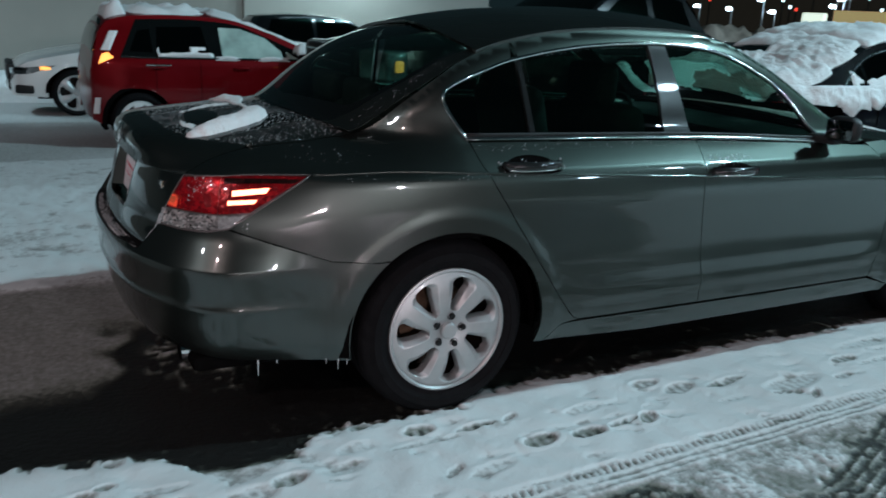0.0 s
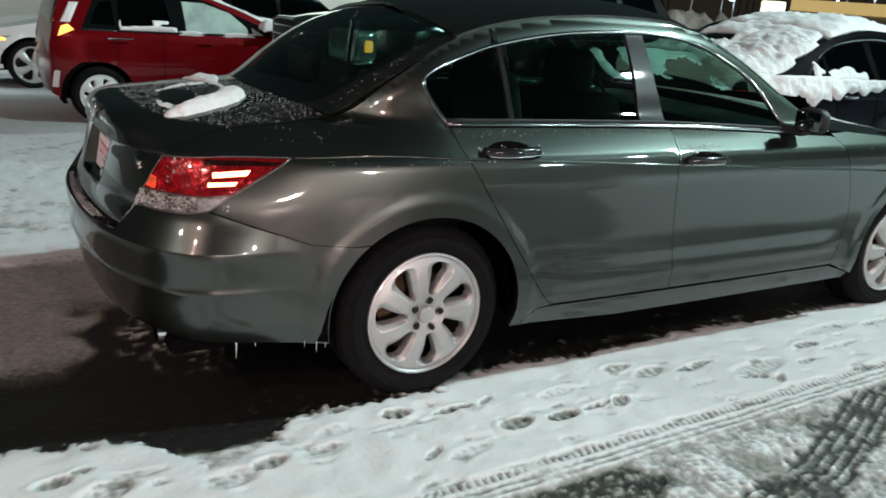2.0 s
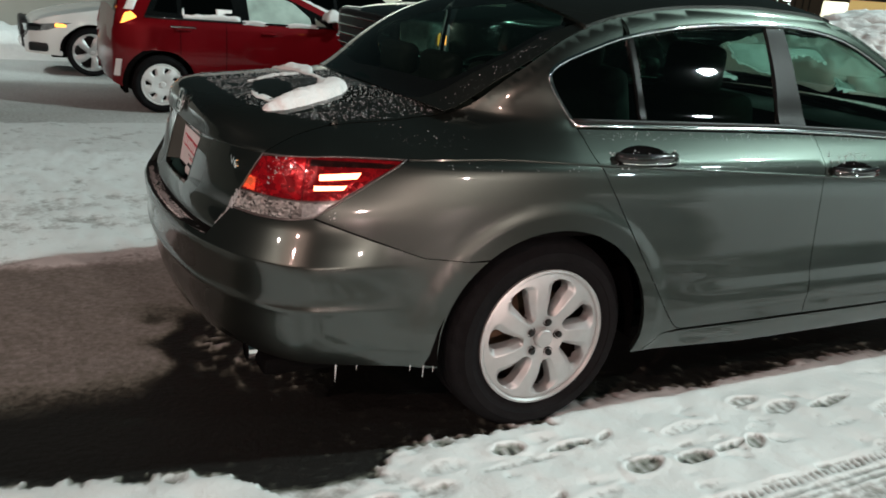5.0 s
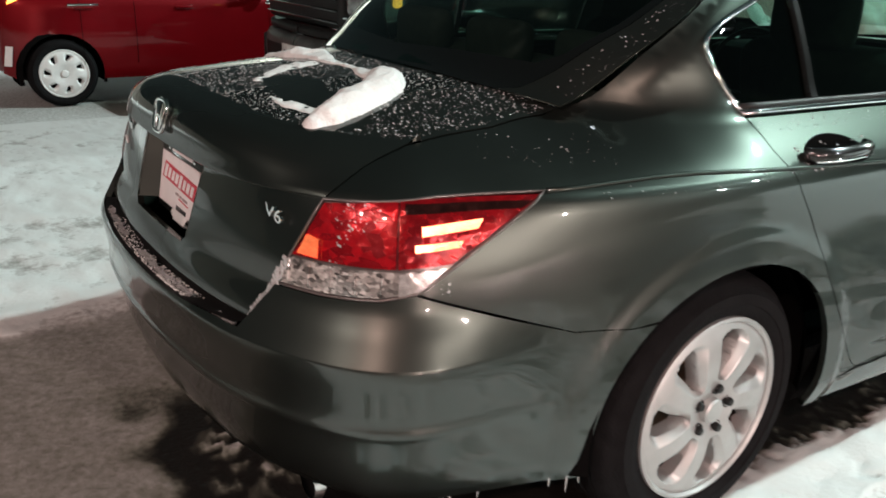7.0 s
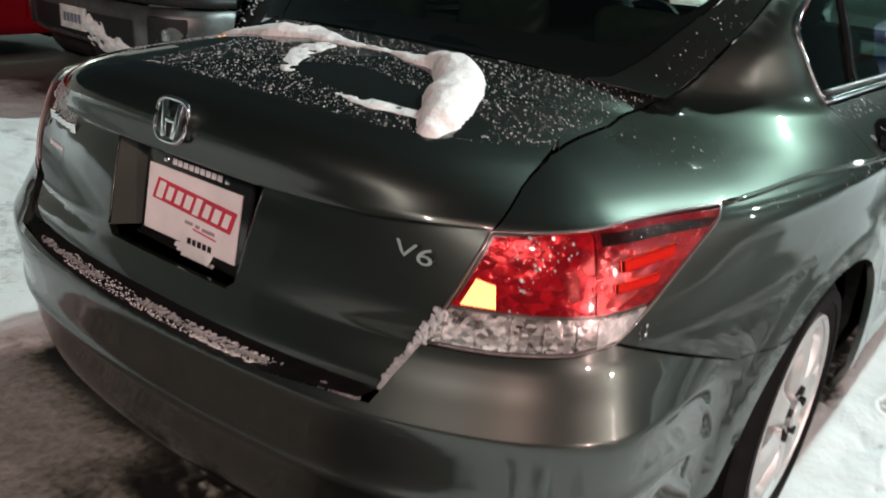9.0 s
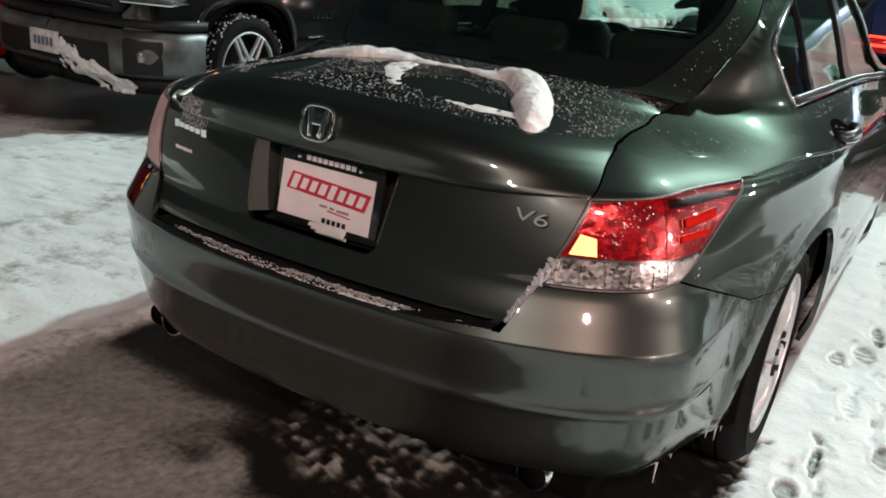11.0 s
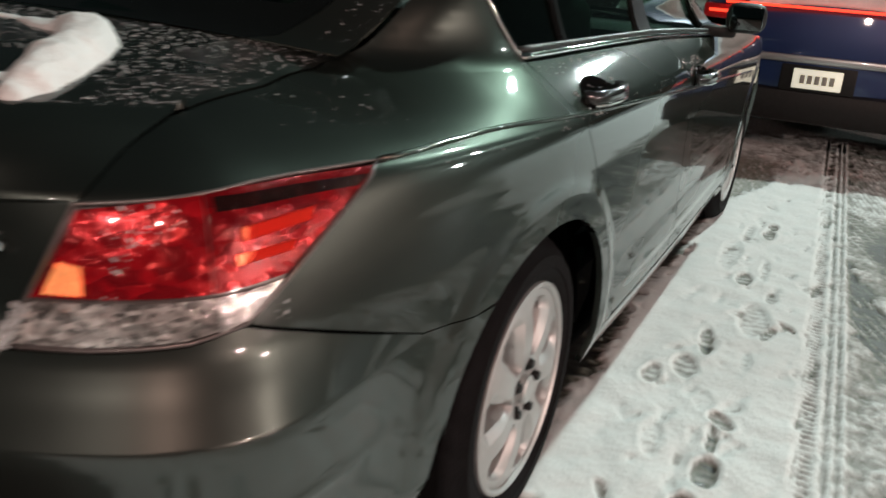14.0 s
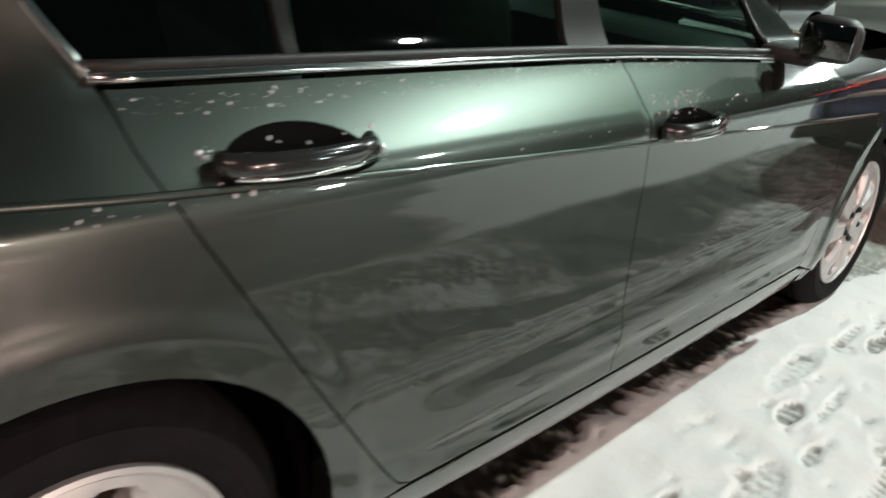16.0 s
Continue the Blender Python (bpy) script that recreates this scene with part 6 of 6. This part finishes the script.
for s in (1, -1):
    p = Vector(ws(3.22, 0.675))
    part("lit_lamp", block((0.14, 0.03, 0.045), (p.x, p.y * s, p.z), 0.008), amber_lit, white, "lit amber marker")
    p = Vector(ws(3.50, 0.37))
    part("fog_pocket", block((0.26, 0.05, 0.12), (p.x, (p.y - 0.002) * s, p.z), 0.03, 2, Matrix.Rotation(radians(24 * s), 4, "Z")), M_DARK, white, "black fog lamp pocket")
    p = Vector(ws(3.52, 0.63))
    part("lamp_border", block((0.22, 0.03, 0.10), (p.x, p.y * s, p.z), 0.02, 2, Matrix.Rotation(radians(22 * s), 4, "Z")), M_FRIT, white, "dark headlamp")
part("grille", block((0.10, 1.0, 0.26), (3.66, 0, 0.58), 0.04), M_DARK, white, "black grille")
truck_m = pose(6.06, 4.44, fall(3.5) + 0.02, 0, 0, 180)
truck, ts, to, *_ = side_car("pickup_truck", "black pickup truck with a chrome bumper caked in snow", truck_m, 5.72, 2.0, 1.86, 3.65, 1.2,
    [(-1.2, 1.24), (0.66, 1.26), (0.74, 1.62), (0.86, 1.74), (1.5, 1.80), (1.72, 1.76), (2.42, 1.32), (2.6, 1.27), (3.4, 1.23), (4.1, 1.17), (4.40, 1.08), (4.52, 0.7)], 1.2, M_BLACK, 0.385, 0.265, belt=1.20, clear=0.36, spokes=6, cabin=(0.80, 0.90, 1.70, 2.38), arch=0.10, square=0.72, wheels=dict(twin=True))


def truck_front():
    f = lambda bm, name, m, label="", parent=None: part(name, bm, m, parent or truck, label)
    plan = curve2([(4.64, -0.02), (4.63, 0.35), (4.57, 0.68), (4.47, 0.87), (4.32, 0.985), (4.10, 1.01)], 6)
    run = plan[::-1] + [(x, -y) for x, y in plan]

    def wrap(name, prof, m, label=""):
        """A band round the nose: prof gives (inset, height) pairs."""
        V = [(x - d * 0.9, y - d * 0.5 * (1 if y > 0 else -1) * min(1, abs(y)), z) for d, z in prof for x, y in run]
        n = len(run)
        F = [[j * n + i, j * n + i + 1, (j + 1) * n + i + 1, (j + 1) * n + i] for j in range(len(prof) - 1) for i in range(n - 1)]
        return mesh_ob(name, V, F, m, truck, label)
    wrap("bumper", [(0.12, 0.33), (0.03, 0.35), (0.01, 0.39), (0.0, 0.50), (0.012, 0.60), (0.04, 0.645), (0.14, 0.66)], M_FROSTED_CHROME, "chrome bumper dulled by frost")
    wrap("bumper_pad", [(0.16, 0.655), (0.05, 0.67), (0.05, 0.72), (0.20, 0.74)], M_DARK, "black bumper top pad")
    wrap("valance", [(0.30, 0.20), (0.14, 0.22), (0.10, 0.34), (0.20, 0.36)], M_DARK, "black lower valance")
    for s in (1, -1):
        turn = Matrix.Rotation(radians(38 * s), 4, "Z")
        f(block((0.05, 0.27, 0.235), (4.475, 0.815 * s, 0.485), 0.02, 2, turn), "fog_pocket", M_DARK, "black fog lamp pocket")
        f(block((0.05, 0.055, 0.085), (4.500, 0.825 * s, 0.49), 0.022, 3, turn), "fog_lamp", lamp_glass, "small fog lamp")
        f(block((0.30, 0.36, 0.27), (4.34, 0.80 * s, 0.985), 0.05, 3, Matrix.Rotation(radians(24 * s), 4, "Z")), "headlamp", lamp_glass, "clear headlamp in a chrome surround")
        f(block((0.09, 0.05, 0.10), (4.265, 0.968 * s, 0.985), 0.02, 2, Matrix.Rotation(radians(24 * s), 4, "Z")), "amber_marker", amber_lit, "lit amber marker")
        f(block((0.31, 0.37, 0.02), (4.345, 0.80 * s, 0.845), 0.008, 2, Matrix.Rotation(radians(24 * s), 4, "Z")), "lamp_trim", M_CHROME)
        # squared arch lip
        lip = [(3.65 + 0.495 * math.copysign(abs(math.cos(a)) ** 0.62, math.cos(a)), 0.385 + 0.515 * math.copysign(abs(math.sin(a)) ** 0.62, math.sin(a))) for a in np.linspace(radians(176), radians(4), 40)]
        q = [Vector(ts(x, z)) for x, z in lip]
        tube("arch_lip", [(p.x, (p.y - 0.006) * s, p.z) for p in q], 0.020, M_TRIM, truck, "dark plastic arch lip", n=8)
        for k in range(6):
            p = Vector(ts(2.93 - 0.055 * k, 0.76))
            f(block((0.040, 0.012, 0.040), (p.x, (p.y - 0.004) * s, p.z), 0.004, 1), "door_badge", M_CHROME, "chrome badge letter as a bar")
        q = [Vector(ts(x, 0.60)) for x in np.linspace(0.9, 3.0, 14)]
        tube("door_moulding", [(p.x, (p.y - 0.006) * s, p.z) for p in q], 0.011, M_CHROME, truck, "bright door moulding", n=6)
    f(block((0.12, 1.30, 0.36), (4.50, 0, 0.93), 0.05, 3), "grille", M_DARK, "black grille")
    for k in range(4):
        f(block((0.03, 1.22, 0.022), (4.565, 0, 0.80 + 0.085 * k), 0.008), "grille_bar", M_TRIM)
    plate = f(block((0.02, 0.31, 0.155), (4.655, 0, 0.50), 0.006), "plate", mat("snowy_plate", (0.55, 0.56, 0.54), 0.5, 0, 0, 0.3, 20), "pale plate with plain bars")
    for k in range(5):
        f(block((0.004, 0.03, 0.06), (4.667, -0.09 + 0.045 * k, 0.50), 0.001), "plate_bar", mat("truck_plate_ink", (0.10, 0.12, 0.16), 0.6), "", plate)


M_FROSTED_CHROME = mat("frosted_chrome", (0.11, 0.118, 0.115), 0.42, 0.6, 0, 0.45, 6.0, 0.15, 30)
truck_front()
tw = lambda x, y, z: tuple(truck_m @ Vector((x, y, z)))
nose_x = pchip([-0.7, -0.35, 0.0, 0.35, 0.68, 0.87], [4.57, 4.63, 4.64, 4.63, 4.57, 4.47])
V = [(nose_x(y) + 0.006 - 0.03 * smooth(0.42, 0.36, z), y, z) for z in np.linspace(0.365, 0.56, 8) for y in np.linspace(-0.60, 0.60, 25)]
F = [[j * 25 + i, j * 25 + i + 1, (j + 1) * 25 + i + 1, (j + 1) * 25 + i] for j in range(7) for i in range(24)]
mesh_ob("lower_grille", V, F, M_DARK, truck, "black lower grille in the bumper")


def caked_snow(seed):
    """Torn clumps of snow that cling across the truck's lower grille and valance."""
    us, vs = np.linspace(0.08, 0.74, 110), np.linspace(-0.16, 0.16, 54)
    V, H = [], []
    for b in vs:
        for a in us:
            z = 0.47 - 0.42 * (a - 0.12) + b
            k = noise.noise(Vector((a * 9, b * 11, seed))) + 0.6 * noise.noise(Vector((a * 24, b * 26, seed + 3))) + 0.3 * noise.noise(Vector((a * 55, b * 55, seed + 7)))
            h = 0.48 + k - 1.0 * (abs(b) / 0.13) ** 2 - 0.6 * smooth(0.60, 0.74, a) - 0.6 * smooth(0.16, 0.08, a)
            h = -0.3 if z > 0.56 or z < 0.21 else h
            H.append(h)
            V.append(tw(nose_x(a) + 0.008 - 0.03 * smooth(0.42, 0.35, z) - 0.10 * smooth(0.35, 0.24, z) + 0.030 * max(-0.5, min(h, 1.0)), a, z))
    n = len(us)
    F = [[j * n + i, j * n + i + 1, (j + 1) * n + i + 1, (j + 1) * n + i] for j in range(len(vs) - 1) for i in range(n - 1)]
    F = [q for q in F if max(H[k] for k in q) > 0]
    return tagged(mesh_ob("bumper_snow", V, F, M_SNOW), "ragged snow stuck across the truck's bumper", "snow", kind="stuff")


caked_snow(2.0)


def tyre_snow():
    """Crumbs of snow packed into the tread of the truck's near tyre."""
    rnd = random.Random(17)
    V, F = [], []
    for k in range(420):
        a = rnd.uniform(-0.1, math.pi + 0.1)
        r = 0.385 + rnd.uniform(-0.028, 0.006)
        c = Vector(tw(3.65 + r * math.cos(a), 0.885 + rnd.uniform(-0.03, 0.10) - (0.39 - r) * 0.2, 0.385 + r * math.sin(a)))
        h = rnd.uniform(0.003, 0.009)
        k0 = len(V)
        for d in ((1, 0, 0), (0, 1, 0), (-1, 0, 0), (0, -1, 0), (0, 0, 1), (0, 0, -1)):
            V.append(c + Vector(d) * h * rnd.uniform(0.7, 1.4))
        for p, q in ((0, 1), (1, 2), (2, 3), (3, 0)):
            F += [[k0 + p, k0 + q, k0 + 4], [k0 + q, k0 + p, k0 + 5]]
    return tagged(mesh_ob("tyre_snow", V, F, M_SNOW), "snow packed into the truck's tyre tread", "snow", kind="stuff")


tyre_snow()
black_m = pose(4.98, 2.12, fall(2.0))
black_roof = [(-1.0, 0.86), (-0.9, 0.98), (-0.55, 1.04), (-0.15, 1.20), (0.25, 1.35), (0.75, 1.43), (1.2, 1.41), (1.65, 1.26), (2.2, 1.02), (2.9, 0.93), (3.5, 0.80), (3.8, 0.6)]
black, bs, bo, *_ = side_car("black_sedan_car", "black sedan with snow heaped on boot, rear window and roof", black_m, 4.8, 1.80, 1.44, 2.78, 1.0, black_roof, 0.9, M_BLACK, 0.33, 0.23, belt=0.95, cabin=(-0.32, 0.15, 1.15, 1.98), tail=[(0.05, 0.72), (0.32, 0.74), (0.30, 0.90), (0.06, 0.88)], handles=(0.22, 1.30),
    windows=([(-0.24, 0.97), (0.02, 1.17), (0.06, 0.97)], [(0.10, 0.97), (0.06, 1.19), (0.22, 1.25), (0.62, 1.31), (0.70, 0.97)], [(0.78, 0.97), (0.72, 1.31), (1.08, 1.30), (1.35, 1.20), (1.85, 0.97)]))
bw = lambda a, b: tuple(black_m @ Vector(bo(a, b)))
bb = lambda a, z, out=0.0: tuple(black_m @ (Vector(bs(a, z)) + Vector((0, -out, 0))))
snow_cap("boot_snow", bw, np.linspace(-0.98, -0.30, 40), np.linspace(-0.99, 0.97, 44), 0.11, "deep snow on the black car's boot lid", 1.0, 0.02, 0.3)
snow_cap("rear_window_snow", bw, np.linspace(-0.34, 0.05, 24), np.linspace(-0.98, 0.15, 34), 0.07, "snow sliding down the black car's rear window", 9.0, 0.05, 0.4)
snow_cap("rear_window_snow", bw, np.linspace(-0.05, 0.30, 20), np.linspace(-0.9, 0.9, 40), 0.045, "thin snow on the black car's rear window", 12.0, 0.10, 0.8)
snow_cap("roof_snow", bw, np.linspace(0.22, 1.35, 40), np.linspace(-0.97, 0.92, 30), 0.065, "snow on the black car's roof", 4.0, 0.03, 0.4)
snow_cap("roof_snow", bw, np.linspace(1.3, 2.0, 24), np.linspace(-1.0, -0.93, 5), 0.03, "snow along the black car's windscreen pillar", 6.0)
ragged = lambda u, seed: 0.5 + 0.5 * noise.noise(Vector((u * 3.0, seed, 0.3))) + 0.35 * noise.noise(Vector((u * 9.0, seed, 1.3)))
snow_cap("quarter_snow", lambda a, b: bb(a, 1.02 - (0.10 + 0.20 * ragged(a, 2.0)) * (1 - b), 0.012), np.linspace(-0.86, 0.06, 50), np.linspace(0, 1, 14), 0.04, "snow hanging down the black car's rear wing", 6.0, 0.02)
snow_cap("sill_snow", lambda a, b: bb(a, 1.00 - (0.05 + 0.14 * ragged(a, 5.0) * smooth(1.1, 0.3, a)) * (1 - b), 0.014), np.linspace(0.0, 1.25, 70), np.linspace(0, 1, 12), 0.035, "snow clinging under the black car's windows", 16.0, 0.02)
snow_cap("window_snow", lambda a, b: bb(a, 0.97 + (0.05 + 0.16 * ragged(a, 8.0)) * b, 0.006), np.linspace(-0.12, 0.60, 50), np.linspace(0, 1, 12), 0.02, "snow stuck on the black car's side window", 19.0, 0.06)
for x in (0.22, 1.30):
    p = Vector(bs(x + 0.08, 0.86))
    part("handle_trim", block((0.17, 0.02, 0.018), (p.x, p.y - 0.032, p.z), 0.006), M_CHROME, black, "bright chrome handle strip")
q = [Vector(bs(x, z)) for x, z in curve2([(-0.30, 0.965), (-0.05, 1.15), (0.22, 1.27), (0.65, 1.33), (1.05, 1.32), (1.40, 1.20), (1.92, 0.965)], 5)]
for s in (1, -1):
    tube("window_trim", [(p.x, (p.y - 0.008) * s, p.z) for p in q], 0.009, M_CHROME, black, "chrome window surround", n=6)
blue_m = pose(5.55, -1.10, 0.0)
blue, us_, uo, *_ = side_car("blue_suv_car", "blue car with a lit red light bar across its tail", blue_m, 4.5, 1.84, 1.60, 2.65, 0.95,
    [(-0.95, 0.98), (-0.9, 1.10), (-0.75, 1.35), (-0.4, 1.55), (0.4, 1.62), (1.2, 1.58), (2.0, 1.15), (2.9, 1.02), (3.3, 0.9), (3.55, 0.65)], 0.9, M_BLUE, 0.34, 0.23, belt=1.0, cabin=(-0.5, -0.2, 1.3, 2.1))


def blue_tail():
    f = lambda bm, name, m, label="": part(name, bm, m, blue, label)
    f(block((0.03, 1.30, 0.016), (-0.985, 0, 0.985), 0.005), "light_bar", red_lit, "lit red light bar")
    for s in (1, -1):
        f(block((0.05, 0.34, 0.10), (-0.965, 0.62 * s, 0.92), 0.02), "tail_lamp", red_glass, "red tail lamp")
        f(block((0.02, 0.26, 0.018), (-0.995, 0.62 * s, 0.925), 0.004), "lit_strip", red_lit)
    f(block((0.05, 1.5, 0.05), (-0.985, 0, 0.665), 0.015), "tail_moulding", M_SILVER)
    f(block((0.03, 0.46, 0.17), (-0.985, 0, 0.545), 0.01), "plate_recess", M_DARK)
    # Light falling on the plate is put into its material as emission.
    f(block((0.012, 0.30, 0.125), (-1.005, 0, 0.545), 0.004), "plate", mat("plate_glow", (0.80, 0.78, 0.66), 0.5, emit=(1.0, 0.95, 0.75), power=0.6), "pale plate with plain bars, its lighting put in as a glow")
    for k in range(5):
        f(block((0.004, 0.03, 0.055), (-1.013, -0.09 + 0.045 * k, 0.542), 0.001), "plate_bar", mat("plate_ink", (0.25, 0.25, 0.22), 0.6))
    f(block((0.16, 1.66, 0.22), (-0.93, 0, 0.36), 0.05), "bumper", M_DARK, "black lower bumper")


blue_tail()
snow_cap("tail_snow", lambda a, b: tuple(blue_m @ Vector(uo(a, b))), np.linspace(-0.95, -0.72, 12), np.linspace(-0.8, 0.8, 40), 0.05, "snow on the blue car's tailgate", 8.0)
suv_m = pose(4.2, 14.6, fall(13.6))
suv, *_ = side_car("black_suv_car", "black estate car parked by the wall", suv_m, 4.7, 1.85, 1.62, 2.75, 0.9,
    [(-0.9, 1.0), (-0.82, 1.3), (-0.6, 1.55), (0.4, 1.64), (1.2, 1.60), (2.0, 1.12), (2.9, 1.02), (3.5, 0.9), (3.8, 0.65)], 0.9, M_BLACK, 0.34, 0.23, belt=1.0, cabin=(-0.6, -0.4, 1.3, 2.1), tail=[(0.05, 0.85), (0.25, 0.88), (0.22, 1.1), (0.05, 1.05)])
silver, *_ = side_car("silver_sedan_car", "silver sedan with a dark windscreen", pose(6.9, 11.6, fall(11), 0, 0, 180), 4.8, 1.82, 1.46, 2.8, 1.0, low_sedan(1.0), 0.9, M_SILVER, 0.33, 0.23, belt=0.95, cabin=(-0.25, 0.2, 1.35, 2.1))

# ---- building, banks and far lot ----
wall = mat("pale_render", (0.40, 0.385, 0.34), 0.8, 0, 0, 0.08, 0.6, 0.2, 30)
north = tagged(part("wall_north", block((46, 0.4, 5.0), (-9.4, 22.2, 1.0), 0), wall, None, smoothed=False), "pale rendered wall of a long building", "wall", kind="structure")
part("pilaster", block((8.2, 0.16, 5.0), (9.45, 21.94, 1.0), 0.02), mat("pale_pier", (0.46, 0.445, 0.40), 0.8, 0, 0, 0.08, 0.6, 0.2, 30), north, "paler projecting bay of the wall", smoothed=False)


def bank(name, at, length, depth, tall, seed, label, m=M_SNOW):
    us, vs = np.linspace(0, 1, 50), np.linspace(0, 1, 16)

    def f(u, v):
        h = math.sin(math.pi * v) ** 0.7 * math.sin(math.pi * min(1, max(0, u))) ** 0.35
        h *= tall * (0.75 + 0.5 * noise.noise(Vector((u * length * 0.7, v * 3, seed))) + 0.2 * noise.noise(Vector((u * length * 3, v * 9, seed))))
        return (at[0] + (u - 0.5) * length, at[1] + (v - 0.5) * depth, at[2] - 0.05 + h)
    return tagged(grid_skin(name, f, us, vs, m), label, "snow bank", kind="stuff")


M_DIRTY = mat("dirty_snow", (0.42, 0.36, 0.30), 0.8, 0, 0, 0.35, 2.0, 0.8, 8)
bank("snow_bank", (-5.0, 13.5, fall(13.5)), 11.0, 2.2, 0.85, 1.0, "ploughed snow bank before the wall, brightly lit")
bank("snow_bank", (27.0, 24.0, -0.3), 16.0, 3.0, 1.9, 3.0, "dirty ploughed snow bank across the lot", M_DIRTY)
bank("snow_bank", (41.0, 21.0, -0.2), 14.0, 3.0, 1.7, 5.0, "dirty ploughed snow bank across the lot", M_DIRTY)
far_cars = [(18.5, 14.5, 0, silver), (24.0, 17.0, 180, white), (21.5, 12.0, 0, white), (29.0, 15.2, 180, silver), (27.5, 11.0, 0, silver), (35, 16, 0, white), (15.5, 8.6, 0, silver)]
for x, y, a, src in far_cars:
    c = copy_thing(src, pose(x, y, -0.25, 0, 0, a))
    tagged(c, "snow-covered pale car further across the lot", group="cars across the lot")
    zz = 0.35
    snow_cap("roof_snow", lambda p, q, c=c: tuple(c.matrix_basis @ Vector((p, q, 1.40 - 0.05 * q * q))), np.linspace(0.3, 1.4, 12), np.linspace(-0.6, 0.6, 8), 0.12, "snow on the roof of a far car", x)


def street_lamp():
    ob = tagged(empty("street_lamp"), "tall lamp post with a bright white head", "street lamp", "lamps across the lot")
    part("pole", lathe([(0.0, 0.0), (0.16, 0.0), (0.15, 0.4), (0.08, 0.5), (0.06, 6.0), (0.0, 6.0)], 10), M_SILVER, ob).matrix_local = pose(0, 0, 0, 90, 0, 0)
    part("arm", block((0.5, 0.07, 0.07), (0.2, 0, 5.95), 0.02), M_DARK, ob)
    h = part("lamp_head", block((0.60, 0.45, 0.12), (0.35, 0, 6.05), 0.04), M_DARK, ob)
    part("lens", block((0.42, 0.40, 0.26), (0.35, 0, 5.84), 0.1, 3), mat("lamp_glow", (1, 1, 0.95), 0.5, emit=(1.0, 0.97, 0.88), power=90.0), h, "glowing lens")
    return ob


post = street_lamp()
heads = ((56.6, 58.8, 3.2), (57.6, 57.8, 2.7), (59.6, 55.8, 2.6), (61.5, 53.9, 3.5), (62.2, 53.1, 2.5), (65.3, 49.3, 3.2), (65.7, 48.8, 3.8), (66.0, 48.5, 4.2), (68.0, 45.8, 4.3), (69.2, 43.9, 3.5))
post.matrix_world = pose(heads[0][0], heads[0][1], heads[0][2] - 5.8, 0, 0, 135)
for k, (x, y, z) in enumerate(heads[1:]):
    copy_thing(post, pose(x, y, z - 5.8, 0, 0, 120 + 13 * k % 60))


def far_light(x, y, z, m, label):
    ob = tagged(empty("far_light", pose(x, y, z)), label, "light", "small lights far beyond the lot")
    part("lens", block((0.22, 0.22, 0.34), (0, 0, 0), 0.08), m, ob)
    part("post", block((0.10, 0.10, 7.0), (0, 0, -3.75), 0.02), M_DARK, ob)


far_white = mat("far_white", (1, 1, 0.95), 0.5, emit=(1.0, 0.95, 0.88), power=6.0)
for k, p in enumerate(((66.5, 70.1, 2.2), (65.4, 71.1, 3.5), (73.8, 62.6, 4.0), (74.3, 62.0, 3.3), (68.7, 68.0, 3.7), (74.7, 61.5, 3.1), (75.7, 60.3, 4.5), (78.9, 56.2, 4.5), (79.7, 55.1, 3.4), (81.3, 52.9, 4.7))):
    far_light(*p, red_lit if k in (4, 5) else far_white, "small red light far off" if k in (4, 5) else "small white light far off")
orange = mat("lit_fascia", (0.75, 0.45, 0.15), 0.6, emit=(1.0, 0.62, 0.22), power=0.7)
shop = tagged(empty("far_shop"), "far shop with a lit ochre fascia", "building")
part("wall", block((6, 30, 3.2), (63, 30, 0.8), 0), wall, shop, smoothed=False)
part("fascia", block((0.3, 26, 0.9), (59.9, 32, 2.35), 0.02), orange, shop, "lit ochre fascia")
for k in range(7):
    part("shop_window", block((0.1, 2.6, 1.3), (59.95, 21.5 + 3.4 * k, 0.7), 0.02), mat("shop_glass", (0.4, 0.38, 0.3), 0.3, emit=(1.0, 0.9, 0.7), power=0.5), shop, "lit shop window")
sign = tagged(empty("light_box"), "cream lit box sign on a short post", "sign")
part("box", block((0.3, 1.1, 1.0), (30.0, 22.4, 1.5), 0.06), mat("cream_box", (0.9, 0.8, 0.6), 0.5, emit=(1.0, 0.86, 0.6), power=2.0), sign)
part("post", block((0.14, 0.14, 1.8), (30.0, 22.4, 0.3), 0.02), M_DARK, sign)
# wood edge behind the far lot; lamplight on it is put in as emission
tagged(part("backdrop", block((2, 260, 14), (150, 60, 3), 0), mat("wood_lamp_glow", (0.020, 0.015, 0.011), 0.9, 0, 0, 0.6, 0.3, emit=(0.045, 0.031, 0.02), power=0.5), None, smoothed=False), "tree line far behind the lot, lamplight put in as a faint glow", "backdrop", kind="structure")
